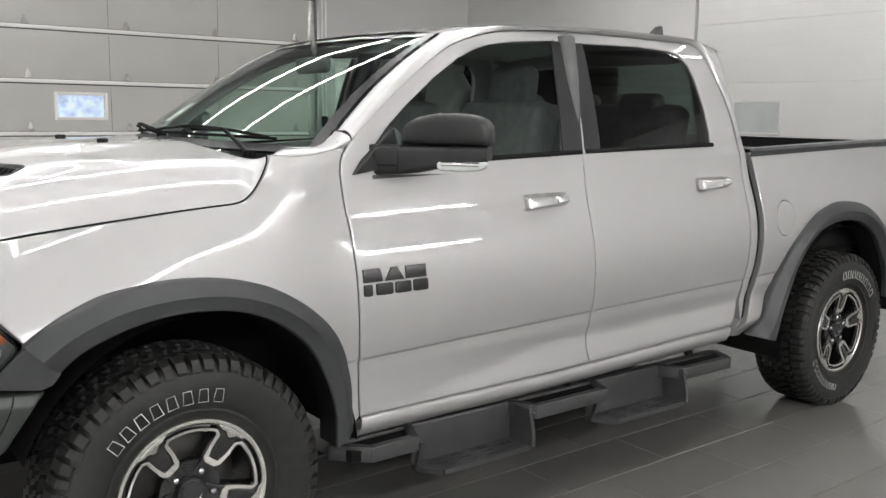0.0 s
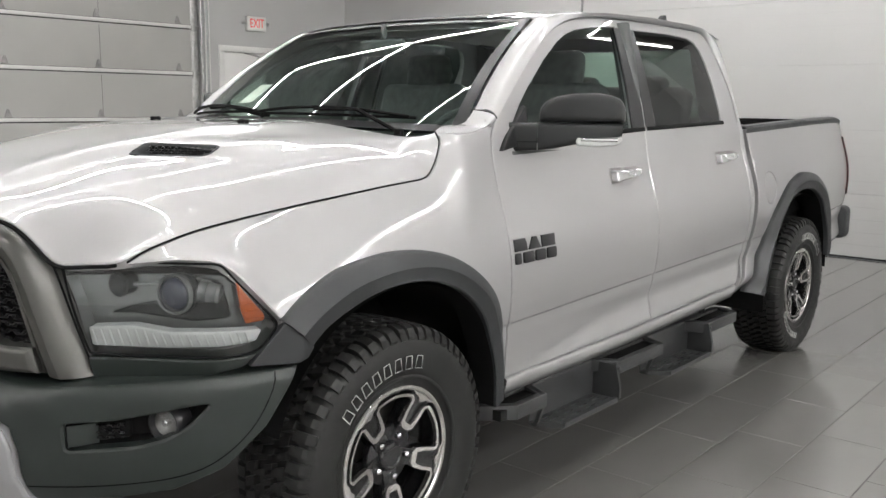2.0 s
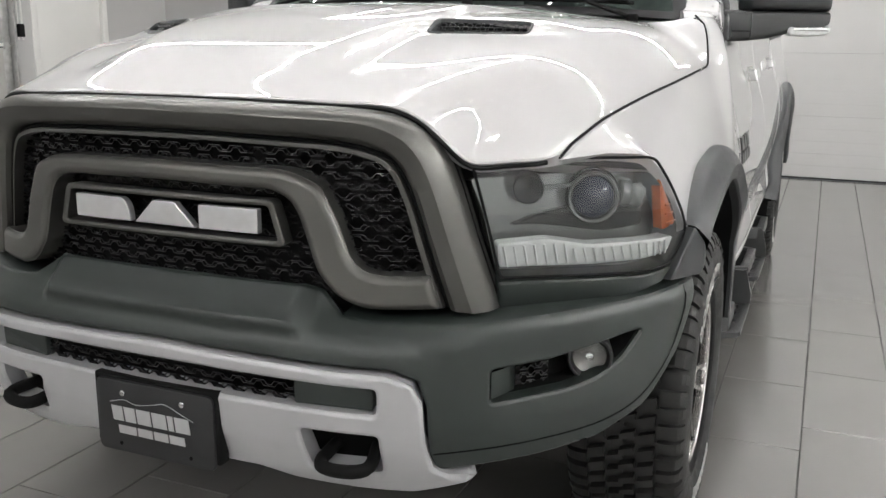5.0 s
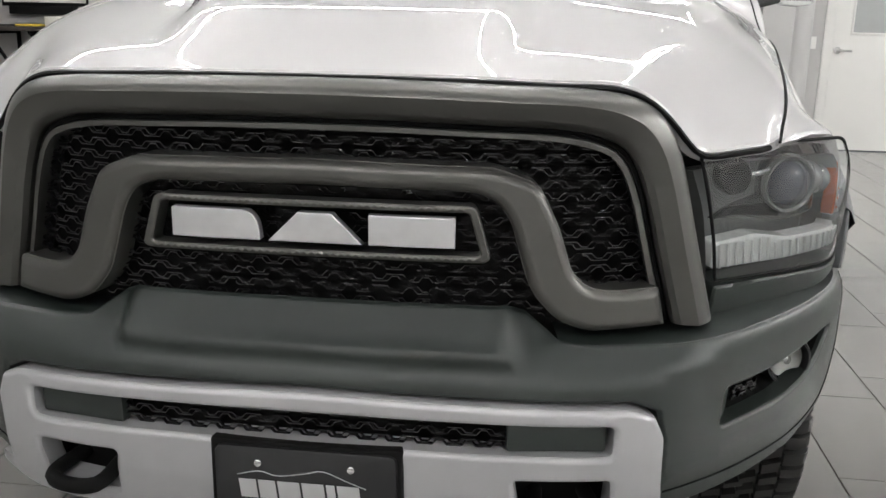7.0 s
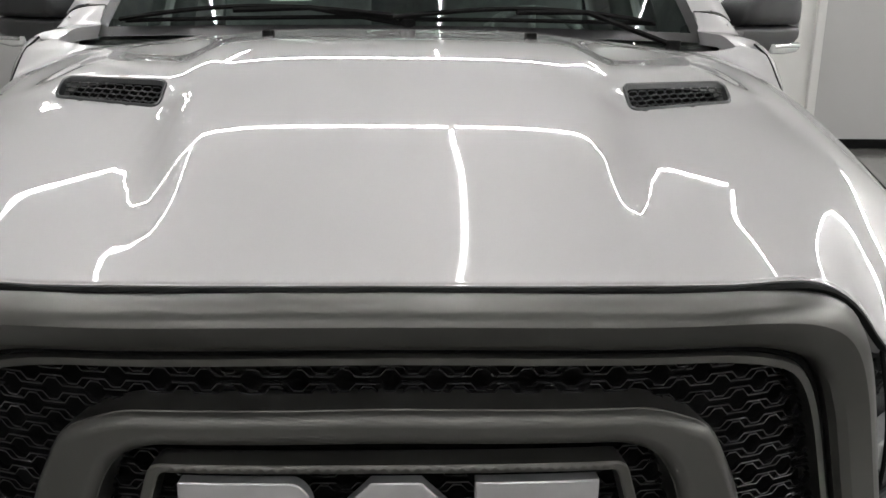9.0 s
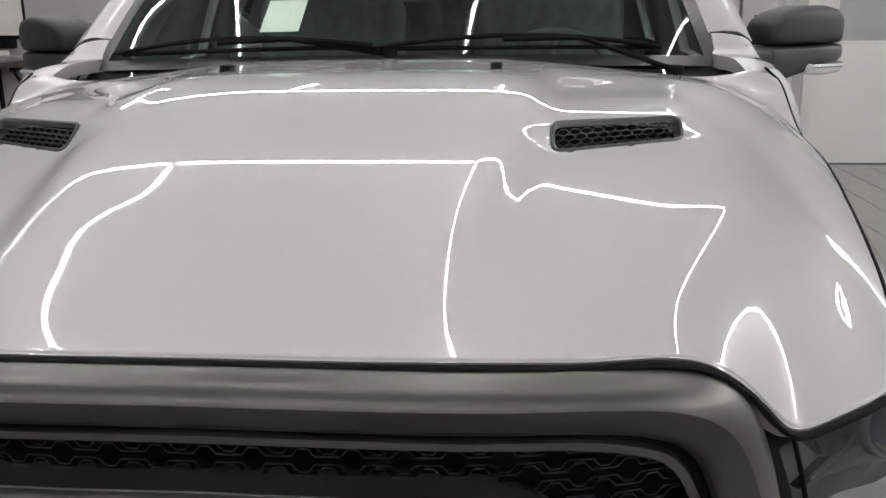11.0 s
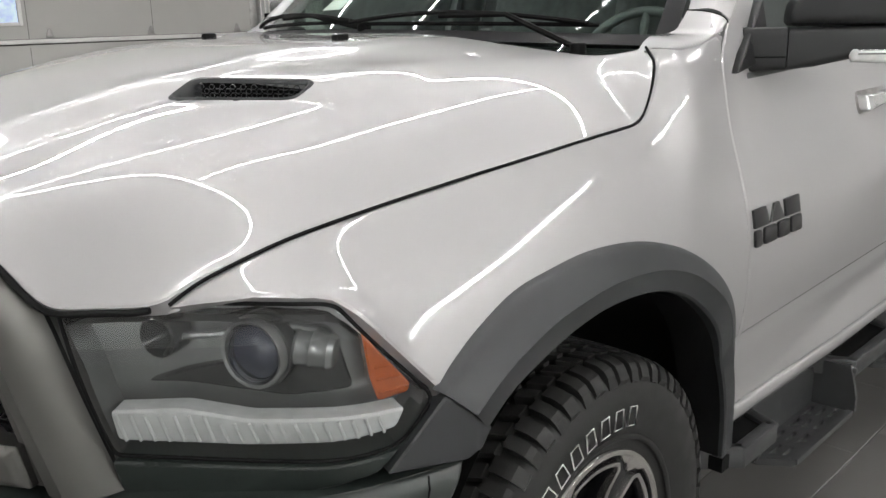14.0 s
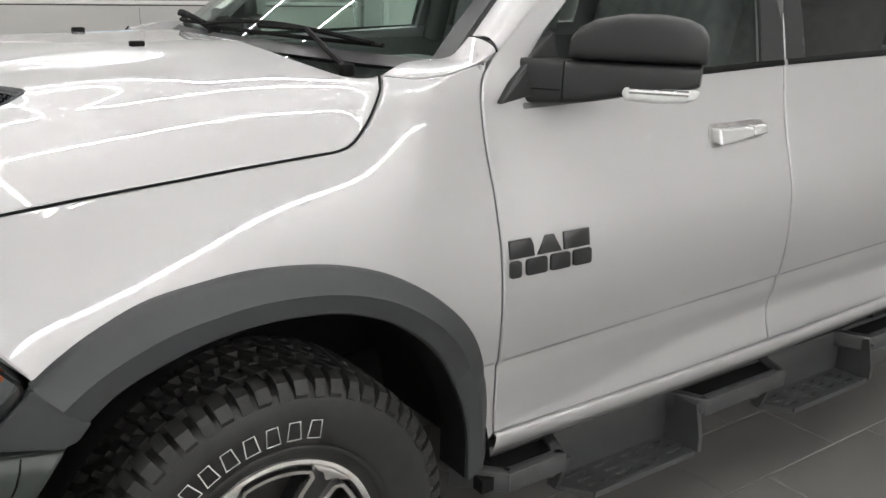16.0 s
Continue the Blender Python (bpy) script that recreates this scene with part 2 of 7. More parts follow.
def loft(rows, closed=False):
    """Faces between rows of equally many points."""
    verts = [p for row in rows for p in row]
    n = len(rows[0])
    faces = []
    for i in range(len(rows) - 1):
        for k in range(n if closed else n - 1):
            q = (k + 1) % n
            faces.append((i * n + k, i * n + q, (i + 1) * n + q, (i + 1) * n + k))
    return verts, faces


def round_poly(pts, r, seg=6):
    """A polygon with its corners rounded; r is one radius or one for each corner."""
    out = []
    n = len(pts)
    rs = r if isinstance(r, (list, tuple)) else [r] * n
    for i in range(n):
        p, a, b = Vector(pts[i]), Vector(pts[i - 1]), Vector(pts[(i + 1) % n])
        if rs[i] <= 0:
            out.append(tuple(p))
            continue
        da, db = (a - p), (b - p)
        k = min(rs[i], da.length * 0.45, db.length * 0.45)
        s, e = p + da.normalized() * k, p + db.normalized() * k
        for j in range(seg + 1):
            t = j / seg
            out.append(tuple(s * (1 - t) ** 2 + p * 2 * t * (1 - t) + e * t * t))
    return out


def curve_points(pts, step):
    """A smooth line through points (Catmull-Rom), at about even steps."""
    P = [Vector(p) for p in pts]
    P = [P[0] * 2 - P[1]] + P + [P[-1] * 2 - P[-2]]
    out = []
    for i in range(1, len(P) - 2):
        n = max(1, int((P[i + 1] - P[i]).length / step + 0.5))
        for k in range(n):
            t = k / n
            a, b, c, d = P[i - 1], P[i], P[i + 1], P[i + 2]
            out.append(tuple(0.5 * ((2 * b) + (c - a) * t + (2 * a - 5 * b + 4 * c - d) * t * t + (3 * b - a - 3 * c + d) * t ** 3)))
    out.append(tuple(P[-2]))
    return out


def resample(poly, step):
    out = []
    n = len(poly)
    for i in range(n):
        a, b = Vector(poly[i]), Vector(poly[(i + 1) % n])
        k = max(1, int(math.ceil((b - a).length / step)))
        out += [tuple(a + (b - a) * (j / k)) for j in range(k)]
    return out


def inside(pts, poly):
    p = np.asarray(poly)
    x, y = pts[:, 0][:, None], pts[:, 1][:, None]
    x0, y0 = p[:, 0][None], p[:, 1][None]
    x1, y1 = np.roll(p[:, 0], -1)[None], np.roll(p[:, 1], -1)[None]
    cross = ((y0 > y) != (y1 > y)) & (x < (x1 - x0) * (y - y0) / np.where(y1 == y0, 1e-12, y1 - y0) + x0)
    return cross.sum(1) % 2 == 1


def edge_distance(pts, polys):
    best = np.full(len(pts), 1e9)
    for poly in polys:
        a = np.asarray(poly)
        d = np.roll(a, -1, 0) - a
        ll = np.maximum((d * d).sum(1), 1e-14)
        rel = pts[:, None, :] - a[None]
        t = np.clip((rel * d[None]).sum(2) / ll[None], 0, 1)
        diff = rel - t[..., None] * d[None]
        best = np.minimum(best, np.sqrt((diff ** 2).sum(2)).min(1))
    return best


def sheet(name, outline, fn, material, parent, out=(0, -1, 0), holes=(), step=0.02, flange=0.014, edge=0.005, drop=None, label="", dome=0.0, dome_r=0.03, seams=()):
    """A curved panel: a flat outline with holes, filled with a fine net and laid on the surface fn(a, b). Its rim is rounded and turned in.
    out: roughly the way it faces. edge: the rim's radius. dome: how far the middle stands out, over the width dome_r."""
    from mathutils.geometry import delaunay_2d_cdt
    drop = edge * 0.8 if drop is None else drop
    rings = [resample(outline, step)] + [resample(h, step) for h in holes]
    lines = [np.asarray(r) for r in rings]
    lo, hi = lines[0].min(0), lines[0].max(0)
    gx, gy = np.meshgrid(np.arange(lo[0] + step / 2, hi[0], step), np.arange(lo[1] + step / 2, hi[1], step))
    grid = np.stack([gx.ravel(), gy.ravel()], 1)
    if seams:
        # rows of points along a crease b = c + slope * a
        slope, levels = seams
        lev = grid[:, 1] - slope * grid[:, 0]
        grid = grid[(lev < min(levels) - step * 0.4) | (lev > max(levels) + step * 0.4)]
        ax = np.arange(lo[0] + step / 2, hi[0], step)
        grid = np.concatenate([grid] + [np.stack([ax, c + slope * ax], 1) for c in levels])
    extra = []
    widths = ([edge * 0.3, edge * 0.65, edge] if edge else []) + ([dome_r * k for k in (0.25, 0.5, 0.75, 1.0)] if dome else [])
    for w in widths:
        for ring in lines:
            nxt, prv = np.roll(ring, -1, 0), np.roll(ring, 1, 0)
            tang = nxt - prv
            nrm = np.stack([-tang[:, 1], tang[:, 0]], 1)
            nrm /= np.maximum(np.linalg.norm(nrm, axis=1), 1e-9)[:, None]
            for sgn in (1, -1):
                extra.append(ring + sgn * w * nrm)
    pool = np.concatenate([grid] + extra) if extra else grid
    keep = inside(pool, lines[0])
    for h in lines[1:]:
        keep &= ~inside(pool, h)
    pool = pool[keep]
    dist = edge_distance(pool, lines)
    first = len(grid[keep[:len(grid)]])
    lim = np.full(len(pool), min([edge * 0.25] + [dome_r * 0.2] * (dome > 0)) if widths else step * 0.35)
    lim[:first] = max(widths) * 1.15 + 0.001 if widths else step * 0.35
    pool = pool[dist > lim]
    coords, edges = [], []
    for ring in rings:
        s = len(coords)
        coords += [Vector(p) for p in ring]
        edges += [(s + i, s + (i + 1) % len(ring)) for i in range(len(ring))]
    nb = len(coords)
    coords += [Vector((float(p[0]), float(p[1]))) for p in pool]
    v2, _, f2, _, _, _ = delaunay_2d_cdt(coords, edges, [], 0, 1e-7)
    v2 = np.array([tuple(v) for v in v2])
    tri = np.array([f for f in f2 if len(f) == 3])
    cen = v2[tri].mean(1)
    keep = inside(cen, lines[0])
    for h in lines[1:]:
        keep &= ~inside(cen, h)
    tri = tri[keep]
    used = np.unique(tri)
    remap = {int(o): i for i, o in enumerate(used)}
    v2 = v2[used]
    tri = [[remap[int(i)] for i in t] for t in tri]
    d = edge_distance(v2, lines)

    def place(q):
        q = np.asarray(q, float)
        base = np.array([fn(a, b) for a, b in q])
        e = 1e-3
        da = np.array([fn(a + e, b) for a, b in q]) - np.array([fn(a - e, b) for a, b in q])
        db = np.array([fn(a, b + e) for a, b in q]) - np.array([fn(a, b - e) for a, b in q])
        n = np.cross(da, db)
        n /= np.maximum(np.linalg.norm(n, axis=1), 1e-12)[:, None]
        flip = (n @ np.asarray(out, float)) < 0
        n[flip] *= -1
        return base, n

    base, n = place(v2)
    rise = np.zeros(len(v2))
    slope = np.zeros(len(v2))
    if edge:
        k = np.clip(d / edge, 0, 1)
        rise -= drop * (1 - np.sqrt(np.maximum(0, 1 - (1 - k) ** 2)))
        slope += np.where(k < 1, drop / edge * (1 - k) / np.sqrt(np.maximum(0.08, 1 - (1 - k) ** 2)), 0)
    if dome:
        k = np.clip(d / dome_r, 0, 1)
        rise += dome * (1 - (1 - k) ** 2)
        slope += dome / dome_r * 2 * (1 - k)
    verts = base + n * rise[:, None]
    if edge or dome:
        h = 5e-4
        gx2 = (edge_distance(v2 + [h, 0], lines) - edge_distance(v2 - [h, 0], lines)) / (2 * h)
        gy2 = (edge_distance(v2 + [0, h], lines) - edge_distance(v2 - [0, h], lines)) / (2 * h)
        e = 1e-3
        da = (np.array([fn(a + e, b) for a, b in v2]) - np.array([fn(a - e, b) for a, b in v2])) / (2 * e)
        db = (np.array([fn(a, b + e) for a, b in v2]) - np.array([fn(a, b - e) for a, b in v2])) / (2 * e)
        inw = da * gx2[:, None] / np.maximum((da * da).sum(1), 1e-9)[:, None] + db * gy2[:, None] / np.maximum((db * db).sum(1), 1e-9)[:, None]
        nn2 = n - inw * slope[:, None]
        nn2 /= np.linalg.norm(nn2, axis=1)[:, None]
    else:
        nn2 = n
    verts, normals, faces = list(verts), list(nn2), []
    for a, b, c in tri:
        g = np.cross(verts[b] - verts[a], verts[c] - verts[a])
        faces.append((a, b, c) if g @ (n[a] + n[b] + n[c]) >= 0 else (a, c, b))
    if flange:
        for ring in rings:
            q = np.asarray(ring)
            rb, rn = place(q)
            top = rb - rn * drop * (1 if edge else 0)
            low = rb - rn * (flange + drop)
            side = np.cross(np.roll(top, -1, 0) - np.roll(top, 1, 0), rn)
            side /= np.maximum(np.linalg.norm(side, axis=1), 1e-12)[:, None]
            probe = fn(*(q[0] + (np.roll(q, -1, 0)[0] - np.roll(q, 1, 0)[0])[::-1] * [-0.02, 0.02]))
            inward = inside((q[:1] + (np.roll(q, -1, 0)[:1] - np.roll(q, 1, 0)[:1])[:, ::-1] * [[-0.05, 0.05]]), lines[0])[0]
            toward = np.asarray(probe) - rb[0]
            if (toward @ side[0] > 0) == bool(inward):
                side *= -1
            s = len(verts)
            m = len(ring)
            verts += list(top) + list(low)
            normals += list(side) + list(side)
            for i in range(m):
                j = (i + 1) % m
                quad = (s + i, s + j, s + m + j, s + m + i)
                g = np.cross(verts[quad[1]] - verts[quad[0]], verts[quad[3]] - verts[quad[0]])
                faces.append(quad if g @ side[i] >= 0 else quad[::-1])
    return mesh_object(name, verts, faces, material, parent, label, True, normals)


def prism(bm, pts, fn, depth, bevel=0.0, seg=2):
    """A solid plate: outline pts laid at fn(a, b, 0) and thickened to fn(a, b, depth), its front rim bevelled."""
    tmp = bmesh.new()
    vs = [tmp.verts.new(fn(a, b, 0.0)) for a, b in pts]
    ws = [tmp.verts.new(fn(a, b, depth)) for a, b in pts]
    front = tmp.faces.new(vs)
    tmp.faces.new(ws[::-1])
    n = len(pts)
    for i in range(n):
        tmp.faces.new((vs[i], ws[i], ws[(i + 1) % n], vs[(i + 1) % n]))
    bmesh.ops.recalc_face_normals(tmp, faces=tmp.faces)
    if bevel:
        bmesh.ops.bevel(tmp, geom=list(front.edges), offset=bevel, segments=seg, profile=0.5, affect="EDGES")
    join(bm, tmp)


def empty(name, label, category, group="", kind="", at=(0, 0, 0)):
    ob = new(name)
    ob.location = at
    return tagged(ob, label, category, group, kind)


# ---- the truck's body surfaces: x runs to its rear, u is the distance from its middle plane ----
WAIST = 0.86


def tab(x, xs, ys):
    return float(np.interp(x, xs, ys))


def ease(a, b, x):
    t = min(1.0, max(0.0, (x - a) / (b - a)))
    return t * t * (3 - 2 * t)


def half_width(x):
    w = 0.978
    if x < -0.1:
        w -= 0.18 * (x + 0.1) ** 2
    if x > 3.7:
        w -= 0.09 * (x - 3.7) ** 2
    return w


def crown(x):
    t = min(1.0, max(0.0, (x + 0.945) / 1.09))
    return 1.168 + 0.174 * (1 - (1 - t) ** 1.75) + 0.012 * ease(-0.25, 0.22, x)


def smooth_table(xs, ys, width):
    """A table of values over x with its corners rounded off."""
    fx = np.arange(xs[0] - 0.6, xs[-1] + 0.6, 0.01)
    fy = np.interp(fx, xs, ys)
    k = np.exp(-0.5 * (np.arange(-40, 41) * 0.01 / width) ** 2)
    return fx, np.convolve(np.pad(fy, 40, mode="edge"), k / k.sum(), "valid")


SQUARE = smooth_table([-0.84, -0.734, -0.70, -0.662, -0.599, -0.539, -0.45, -0.349, -0.239, -0.122, 0.009, 0.161, 0.22, 0.25, 0.285, 0.33, 0.5], [2.2, 3.20, 3.92, 4.42, 5.03, 5.36, 5.74, 6.22, 6.96, 8.22, 10.05, 11.85, 13.0, 14.6, 19.0, 27, 30], 0.018)
DOME = smooth_table([-0.95, -0.8, -0.5, 0.2], [0.245, 0.26, 0.31, 0.36], 0.07)


def squareness(x):
    return float(np.interp(x, *SQUARE))


# flank profile: half-width over height; below the crease the hollow and the kick-out of the sill grow towards the rear
SIDE_Z = [0.690, 0.6935, 0.7005, 0.76, 0.82, 0.88, 0.95, 1.00, 1.05, 1.12, 1.17, 1.22, 1.28, 1.32, 1.36]
SIDE_U = [0.9535, 0.9550, 0.9620, 0.9725, 0.9785, 0.979, 0.9735, 0.9630, 0.9480, 0.9235, 0.9095, 0.9005, 0.8910, 0.8845, 0.872]
_fine = np.linspace(0.38, 1.36, 491)


def blur(a, width):
    k = np.exp(-0.5 * (np.arange(-40, 41) / width) ** 2)
    return np.convolve(np.pad(a, 40, mode="edge"), k / k.sum(), "valid")


def side_profile(h):
    valley = 0.512 + 0.085 * h
    out = 0.938 + 0.20 * (valley - 0.495)
    zs = [0.38, 0.43, 0.47, 0.495, valley, valley * 0.5 + 0.655 * 0.5, 0.655] + SIDE_Z
    us = [0.87, 0.905, out - 0.012, out, 0.938, 0.9440, 0.9530] + SIDE_U
    raw = np.interp(_fine, zs, us)
    near = np.exp(-((_fine - 0.697) / 0.012) ** 2)
    low = 1 / (1 + np.exp((_fine - 0.72) / 0.01))
    return (blur(raw, 11.0) * (1 - low) + blur(raw, 4.5) * low) * (1 - near) + blur(raw, 0.7) * near


SIDE_TABLE = np.array([side_profile(h) for h in np.linspace(0, 1, 11)])


def side_u(x, z):
    h = 10 * ease(0.56, 1.45, x)
    i = min(9, int(h))
    zp = z - 0.026 * (x - 0.56)
    k = min(489.0, max(0.0, (zp - 0.38) / 0.002))
    j = int(k)
    a = SIDE_TABLE[i, j] * (1 - k + j) + SIDE_TABLE[i, j + 1] * (k - j)
    b = SIDE_TABLE[i + 1, j] * (1 - k + j) + SIDE_TABLE[i + 1, j + 1] * (k - j)
    return float(a + (b - a) * (h - i)) * half_width(x) / 0.978


def dome_u(x):
    """Half the width of the raised middle of the bonnet."""
    return float(np.interp(x, *DOME))


# height of the bonnet's front edge: it follows the grille surround, then the top of the headlamp
_eu = np.linspace(0, 0.80, 161)
_ez = np.interp(_eu, [0, 0.30, 0.42, 0.48, 0.52, 0.56, 0.59, 0.610, 0.68, 0.742, 0.80], [1.167, 1.165, 1.161, 1.152, 1.130, 1.093, 1.044, 1.013, 1.034, 1.045, 1.04])
_k = np.exp(-0.5 * (np.arange(-9, 10) / 2.6) ** 2)
EDGE_Z = np.convolve(np.pad(_ez, 9, mode="edge"), _k / _k.sum(), "valid")


def hood_flat(x, u):
    """The bonnet's broad top: a plateau that falls gently to the sides."""
    return crown(x) + 0.012 * ease(-0.85, -0.5, x) - SIDE_FALL * 0.05 * math.log1p(math.exp((u - 0.28) / 0.05))


SIDE_FALL = 0.115


def hood_shell(x, u):
    """The bonnet without its raised middle: the crown, rolled down at the front rim to the grille and the headlamp."""
    z = hood_flat(x, u)
    front = hood_front(u)
    gap = max(0.0, x - front)
    reach = 0.075 + 0.225 * ease(0.38, 0.62, u)
    if gap < reach and u < 0.775:
        z += (float(np.interp(u, _eu, EDGE_Z)) - hood_flat(front, u)) * (1 - gap / reach) ** (2 + 0.5 * ease(0.40, 0.60, u)) * (1 - ease(0.735, 0.775, u))
    return z


def soft_grid():
    """The shell sampled on a grid and smoothed, so that its sheen runs on without kinks."""
    xs, us = np.arange(-1.10, 0.52, 0.01), np.arange(-0.12, 0.98, 0.01)
    g = np.array([[hood_shell(x, abs(u)) for u in us] for x in xs])
    k = np.exp(-0.5 * (np.arange(-9, 10) * 0.01 / 0.026) ** 2)
    k /= k.sum()
    g = np.apply_along_axis(lambda r: np.convolve(np.pad(r, 9, mode="edge"), k, "valid"), 0, g)
    keep = g.copy()
    g = np.apply_along_axis(lambda r: np.convolve(np.pad(r, 9, mode="edge"), k, "valid"), 1, g)
    return xs, us, np.where(us[None, :] > 0.86, keep, g)


def cubic(t):
    return (-0.5 * t + t * t - 0.5 * t ** 3, 1 - 2.5 * t * t + 1.5 * t ** 3, 0.5 * t + 2 * t * t - 1.5 * t ** 3, -0.5 * t * t + 0.5 * t ** 3)


def smoother(a, b, x):
    t = min(1.0, max(0.0, (x - a) / (b - a)))
    return t ** 3 * (t * (6 * t - 15) + 10)


def scoop_line(u):
    """The scoop's middle line, seen from above."""
    return -0.471 + 0.60 * (u - 0.356)


def hood_top(x, u):
    u = abs(u)
    fx, fu = (x + 1.10) / 0.01, (u + 0.12) / 0.01
    i, j = min(len(SOFT_X) - 3, max(1, int(fx))), min(len(SOFT_U) - 3, max(1, int(fu)))
    wx, wu = cubic(fx - i), cubic(fu - j)
    z = float(np.dot(wx, SOFT_G[i - 1:i + 3, j - 1:j + 3] @ wu))
    # the raised middle, which runs out before the front rim and at the windscreen
    d = dome_u(x)
    z += 0.026 * (1 - smoother(d - 0.022, d + 0.058, u)) * smoother(-0.945, -0.70, x) * (1 - smoother(-0.30, 0.16, x))
    # the narrow front rim slopes away beyond a soft crease
    z -= 0.0125 * 0.12 * math.log1p(math.exp((1 - (x - hood_front(u)) / 0.072) / 0.12)) * (1 - ease(0.36, 0.54, u))
    # the hump behind each scoop
    if 0.28 < u < 0.68:
        behind = x - scoop_line(u)
        z += 0.020 * smoother(-0.035, 0.030, behind) * (1 - smoother(0.04, 0.42, behind)) * smoother(0.29, 0.37, u) * (1 - smoother(0.53, 0.66, u))
    return z


def hood_front(u):
    return -0.936 + 0.1075 * (abs(u) / 0.612) ** 3.2


SOFT_X, SOFT_U, SOFT_G = soft_grid()


def body_u(x, z):
    s = side_u(x, z)
    if z <= WAIST or x > 0.8:
        return s
    r = min(1.0, max(0.0, (z - WAIST) / (crown(x) - WAIST)))
    f = half_width(x) * (1 - r ** 1.2) ** (1 / squareness(x))
    b = ease(0.28, 0.6, x)
    k = ease(WAIST, WAIST + 0.12, z)
    f = f * k + min(f, s * 0.5 + f * 0.5) * (1 - k)
    return f * (1 - b) + s * b


def cab_u(x, z):
    t = (z - 1.30) / 0.5
    return 0.893 - 0.125 * t - 0.045 * t * t


def roof_w(x):
    """Half the width of the roof skin, narrower at the windscreen's header."""
    return 0.664 + 0.078 * ease(1.06, 1.40, x)


def roof_z(x, u):
    z = tab(x, [0.94, 1.05, 1.2, 1.5, 1.9, 2.3, 2.55, 2.66], [1.755, 1.783, 1.813, 1.845, 1.860, 1.858, 1.842, 1.815])
    r = abs(u) / 0.775
    return z - 0.028 * r ** 2 - 0.034 * r ** 9


CREASE = (0.026, [c - 0.026 * 0.56 for c in (0.660, 0.672, 0.682, 0.688, 0.6925, 0.6955, 0.6985, 0.703, 0.709, 0.719)])
truck = empty("pickup_truck", "silver crew-cab pickup truck with black wheel flares, parked on grey tiles", "truck")


def on_side(s, fn, lift=0.0):
    """Maps (x, z) on a flank to the world; s is 1 for the driver's side."""
    return lambda x, z: (x, -s * (fn(x, z) + lift), z)


GAP_Z = [(-0.734, 1.0541), (-0.70, 1.0745), (-0.662, 1.0902), (-0.599, 1.1100), (-0.539, 1.1230), (-0.45, 1.1375), (-0.349, 1.1515), (-0.239, 1.1650), (-0.122, 1.1785), (0.009, 1.1925),
         (0.120, 1.2020), (0.172, 1.2070), (0.206, 1.2200), (0.240, 1.252), (0.266, 1.288), (0.284, 1.316), (0.297, 1.340)]


HEAD_TOP = [(-0.732, 1.056), (-0.66, 1.056), (-0.60, 1.051), (-0.577, 1.044), (-0.55, 1.020), (-0.445, 0.888)]
# plan line of the headlamp's lens: (half-width, x)
HEAD_LINE = [(0.585, -0.850), (0.66, -0.797), (0.742, -0.733), (0.84, -0.655), (0.915, -0.582), (0.948, -0.50), (0.962, -0.42), (0.972, -0.34)]


def lamp_tables():
    """Over x: the lamp's upper edge, the shut line, and how far the lamp's corner stands out beyond the body's line."""
    xs = np.arange(-0.78, -0.36, 0.01)
    low = np.interp(xs, [p[0] for p in HEAD_TOP], [p[1] for p in HEAD_TOP])
    high = np.maximum(low + 0.02, np.interp(xs, [p[0] for p in GAP_Z], [p[1] for p in GAP_Z]))
    out = [max(0.0, tab(x, [p[1] for p in HEAD_LINE], [p[0] for p in HEAD_LINE]) - 0.010 - body_u(x, z)) * (1 - ease(-0.54, -0.38, x)) for x, z in zip(xs, low)]
    return xs, blur(low, 2.0), high, blur(np.array(out), 3.0)


LAMP_X, LAMP_LOW, LAMP_HIGH, LAMP_OUT = lamp_tables()


def lamp_flare(x, z):
    """How far the wing swells out over the body's line to meet the lamp's upper edge."""
    if x > -0.37:
        return 0.0
    low, high, out = (float(np.interp(x, LAMP_X, a)) for a in (LAMP_LOW, LAMP_HIGH, LAMP_OUT))
    t = min(1.0, max(0.0, (high - z) / (high - low)))
    return out * t * t * (1.6 - 0.6 * t)


def gap_u():
    """The shut line between bonnet and wing, seen from above: it keeps close to the wing's edge."""
    return [(x, body_u(x, z) + lamp_flare(x, z) - 0.001) for x, z in curve_points(GAP_Z, 0.02)]


gap_line = gap_u()
GAP_AT = np.array([(x, u, z - hood_top(x, u)) for (x, u), (_, z) in zip(gap_line, curve_points(GAP_Z, 0.02))]).T


def hood_roll(x, u):
    """The bonnet's top with the shoulder that rolls down to the wing."""
    edge_u, fall = np.interp(x, GAP_AT[0], GAP_AT[1]), np.interp(x, GAP_AT[0], GAP_AT[2])
    start = 0.54 + 0.10 * ease(-0.7, 0.2, x)
    t = max(0.0, (u - start) / (edge_u - start))
    return hood_top(x, u) + float(fall) * min(t, 1.3) ** 2.3


# the straight front edge over the headlamp
RIM_U = np.linspace(0.50, 0.744, 62)
RIM_FIX = blur(np.array([(1.044 + (u - 0.605) * 0.0725 - hood_roll(hood_front(u), u)) * ease(0.57, 0.63, u) for u in RIM_U]), 2.5)


def hood_rim(x, u):
    gap = max(0.0, x - hood_front(u))
    lift = float(np.interp(u, RIM_U, RIM_FIX)) * max(0.0, 1 - gap / 0.26) ** 2.5 if 0.50 < u < 0.76 else 0.0
    return hood_roll(x, u) + lift


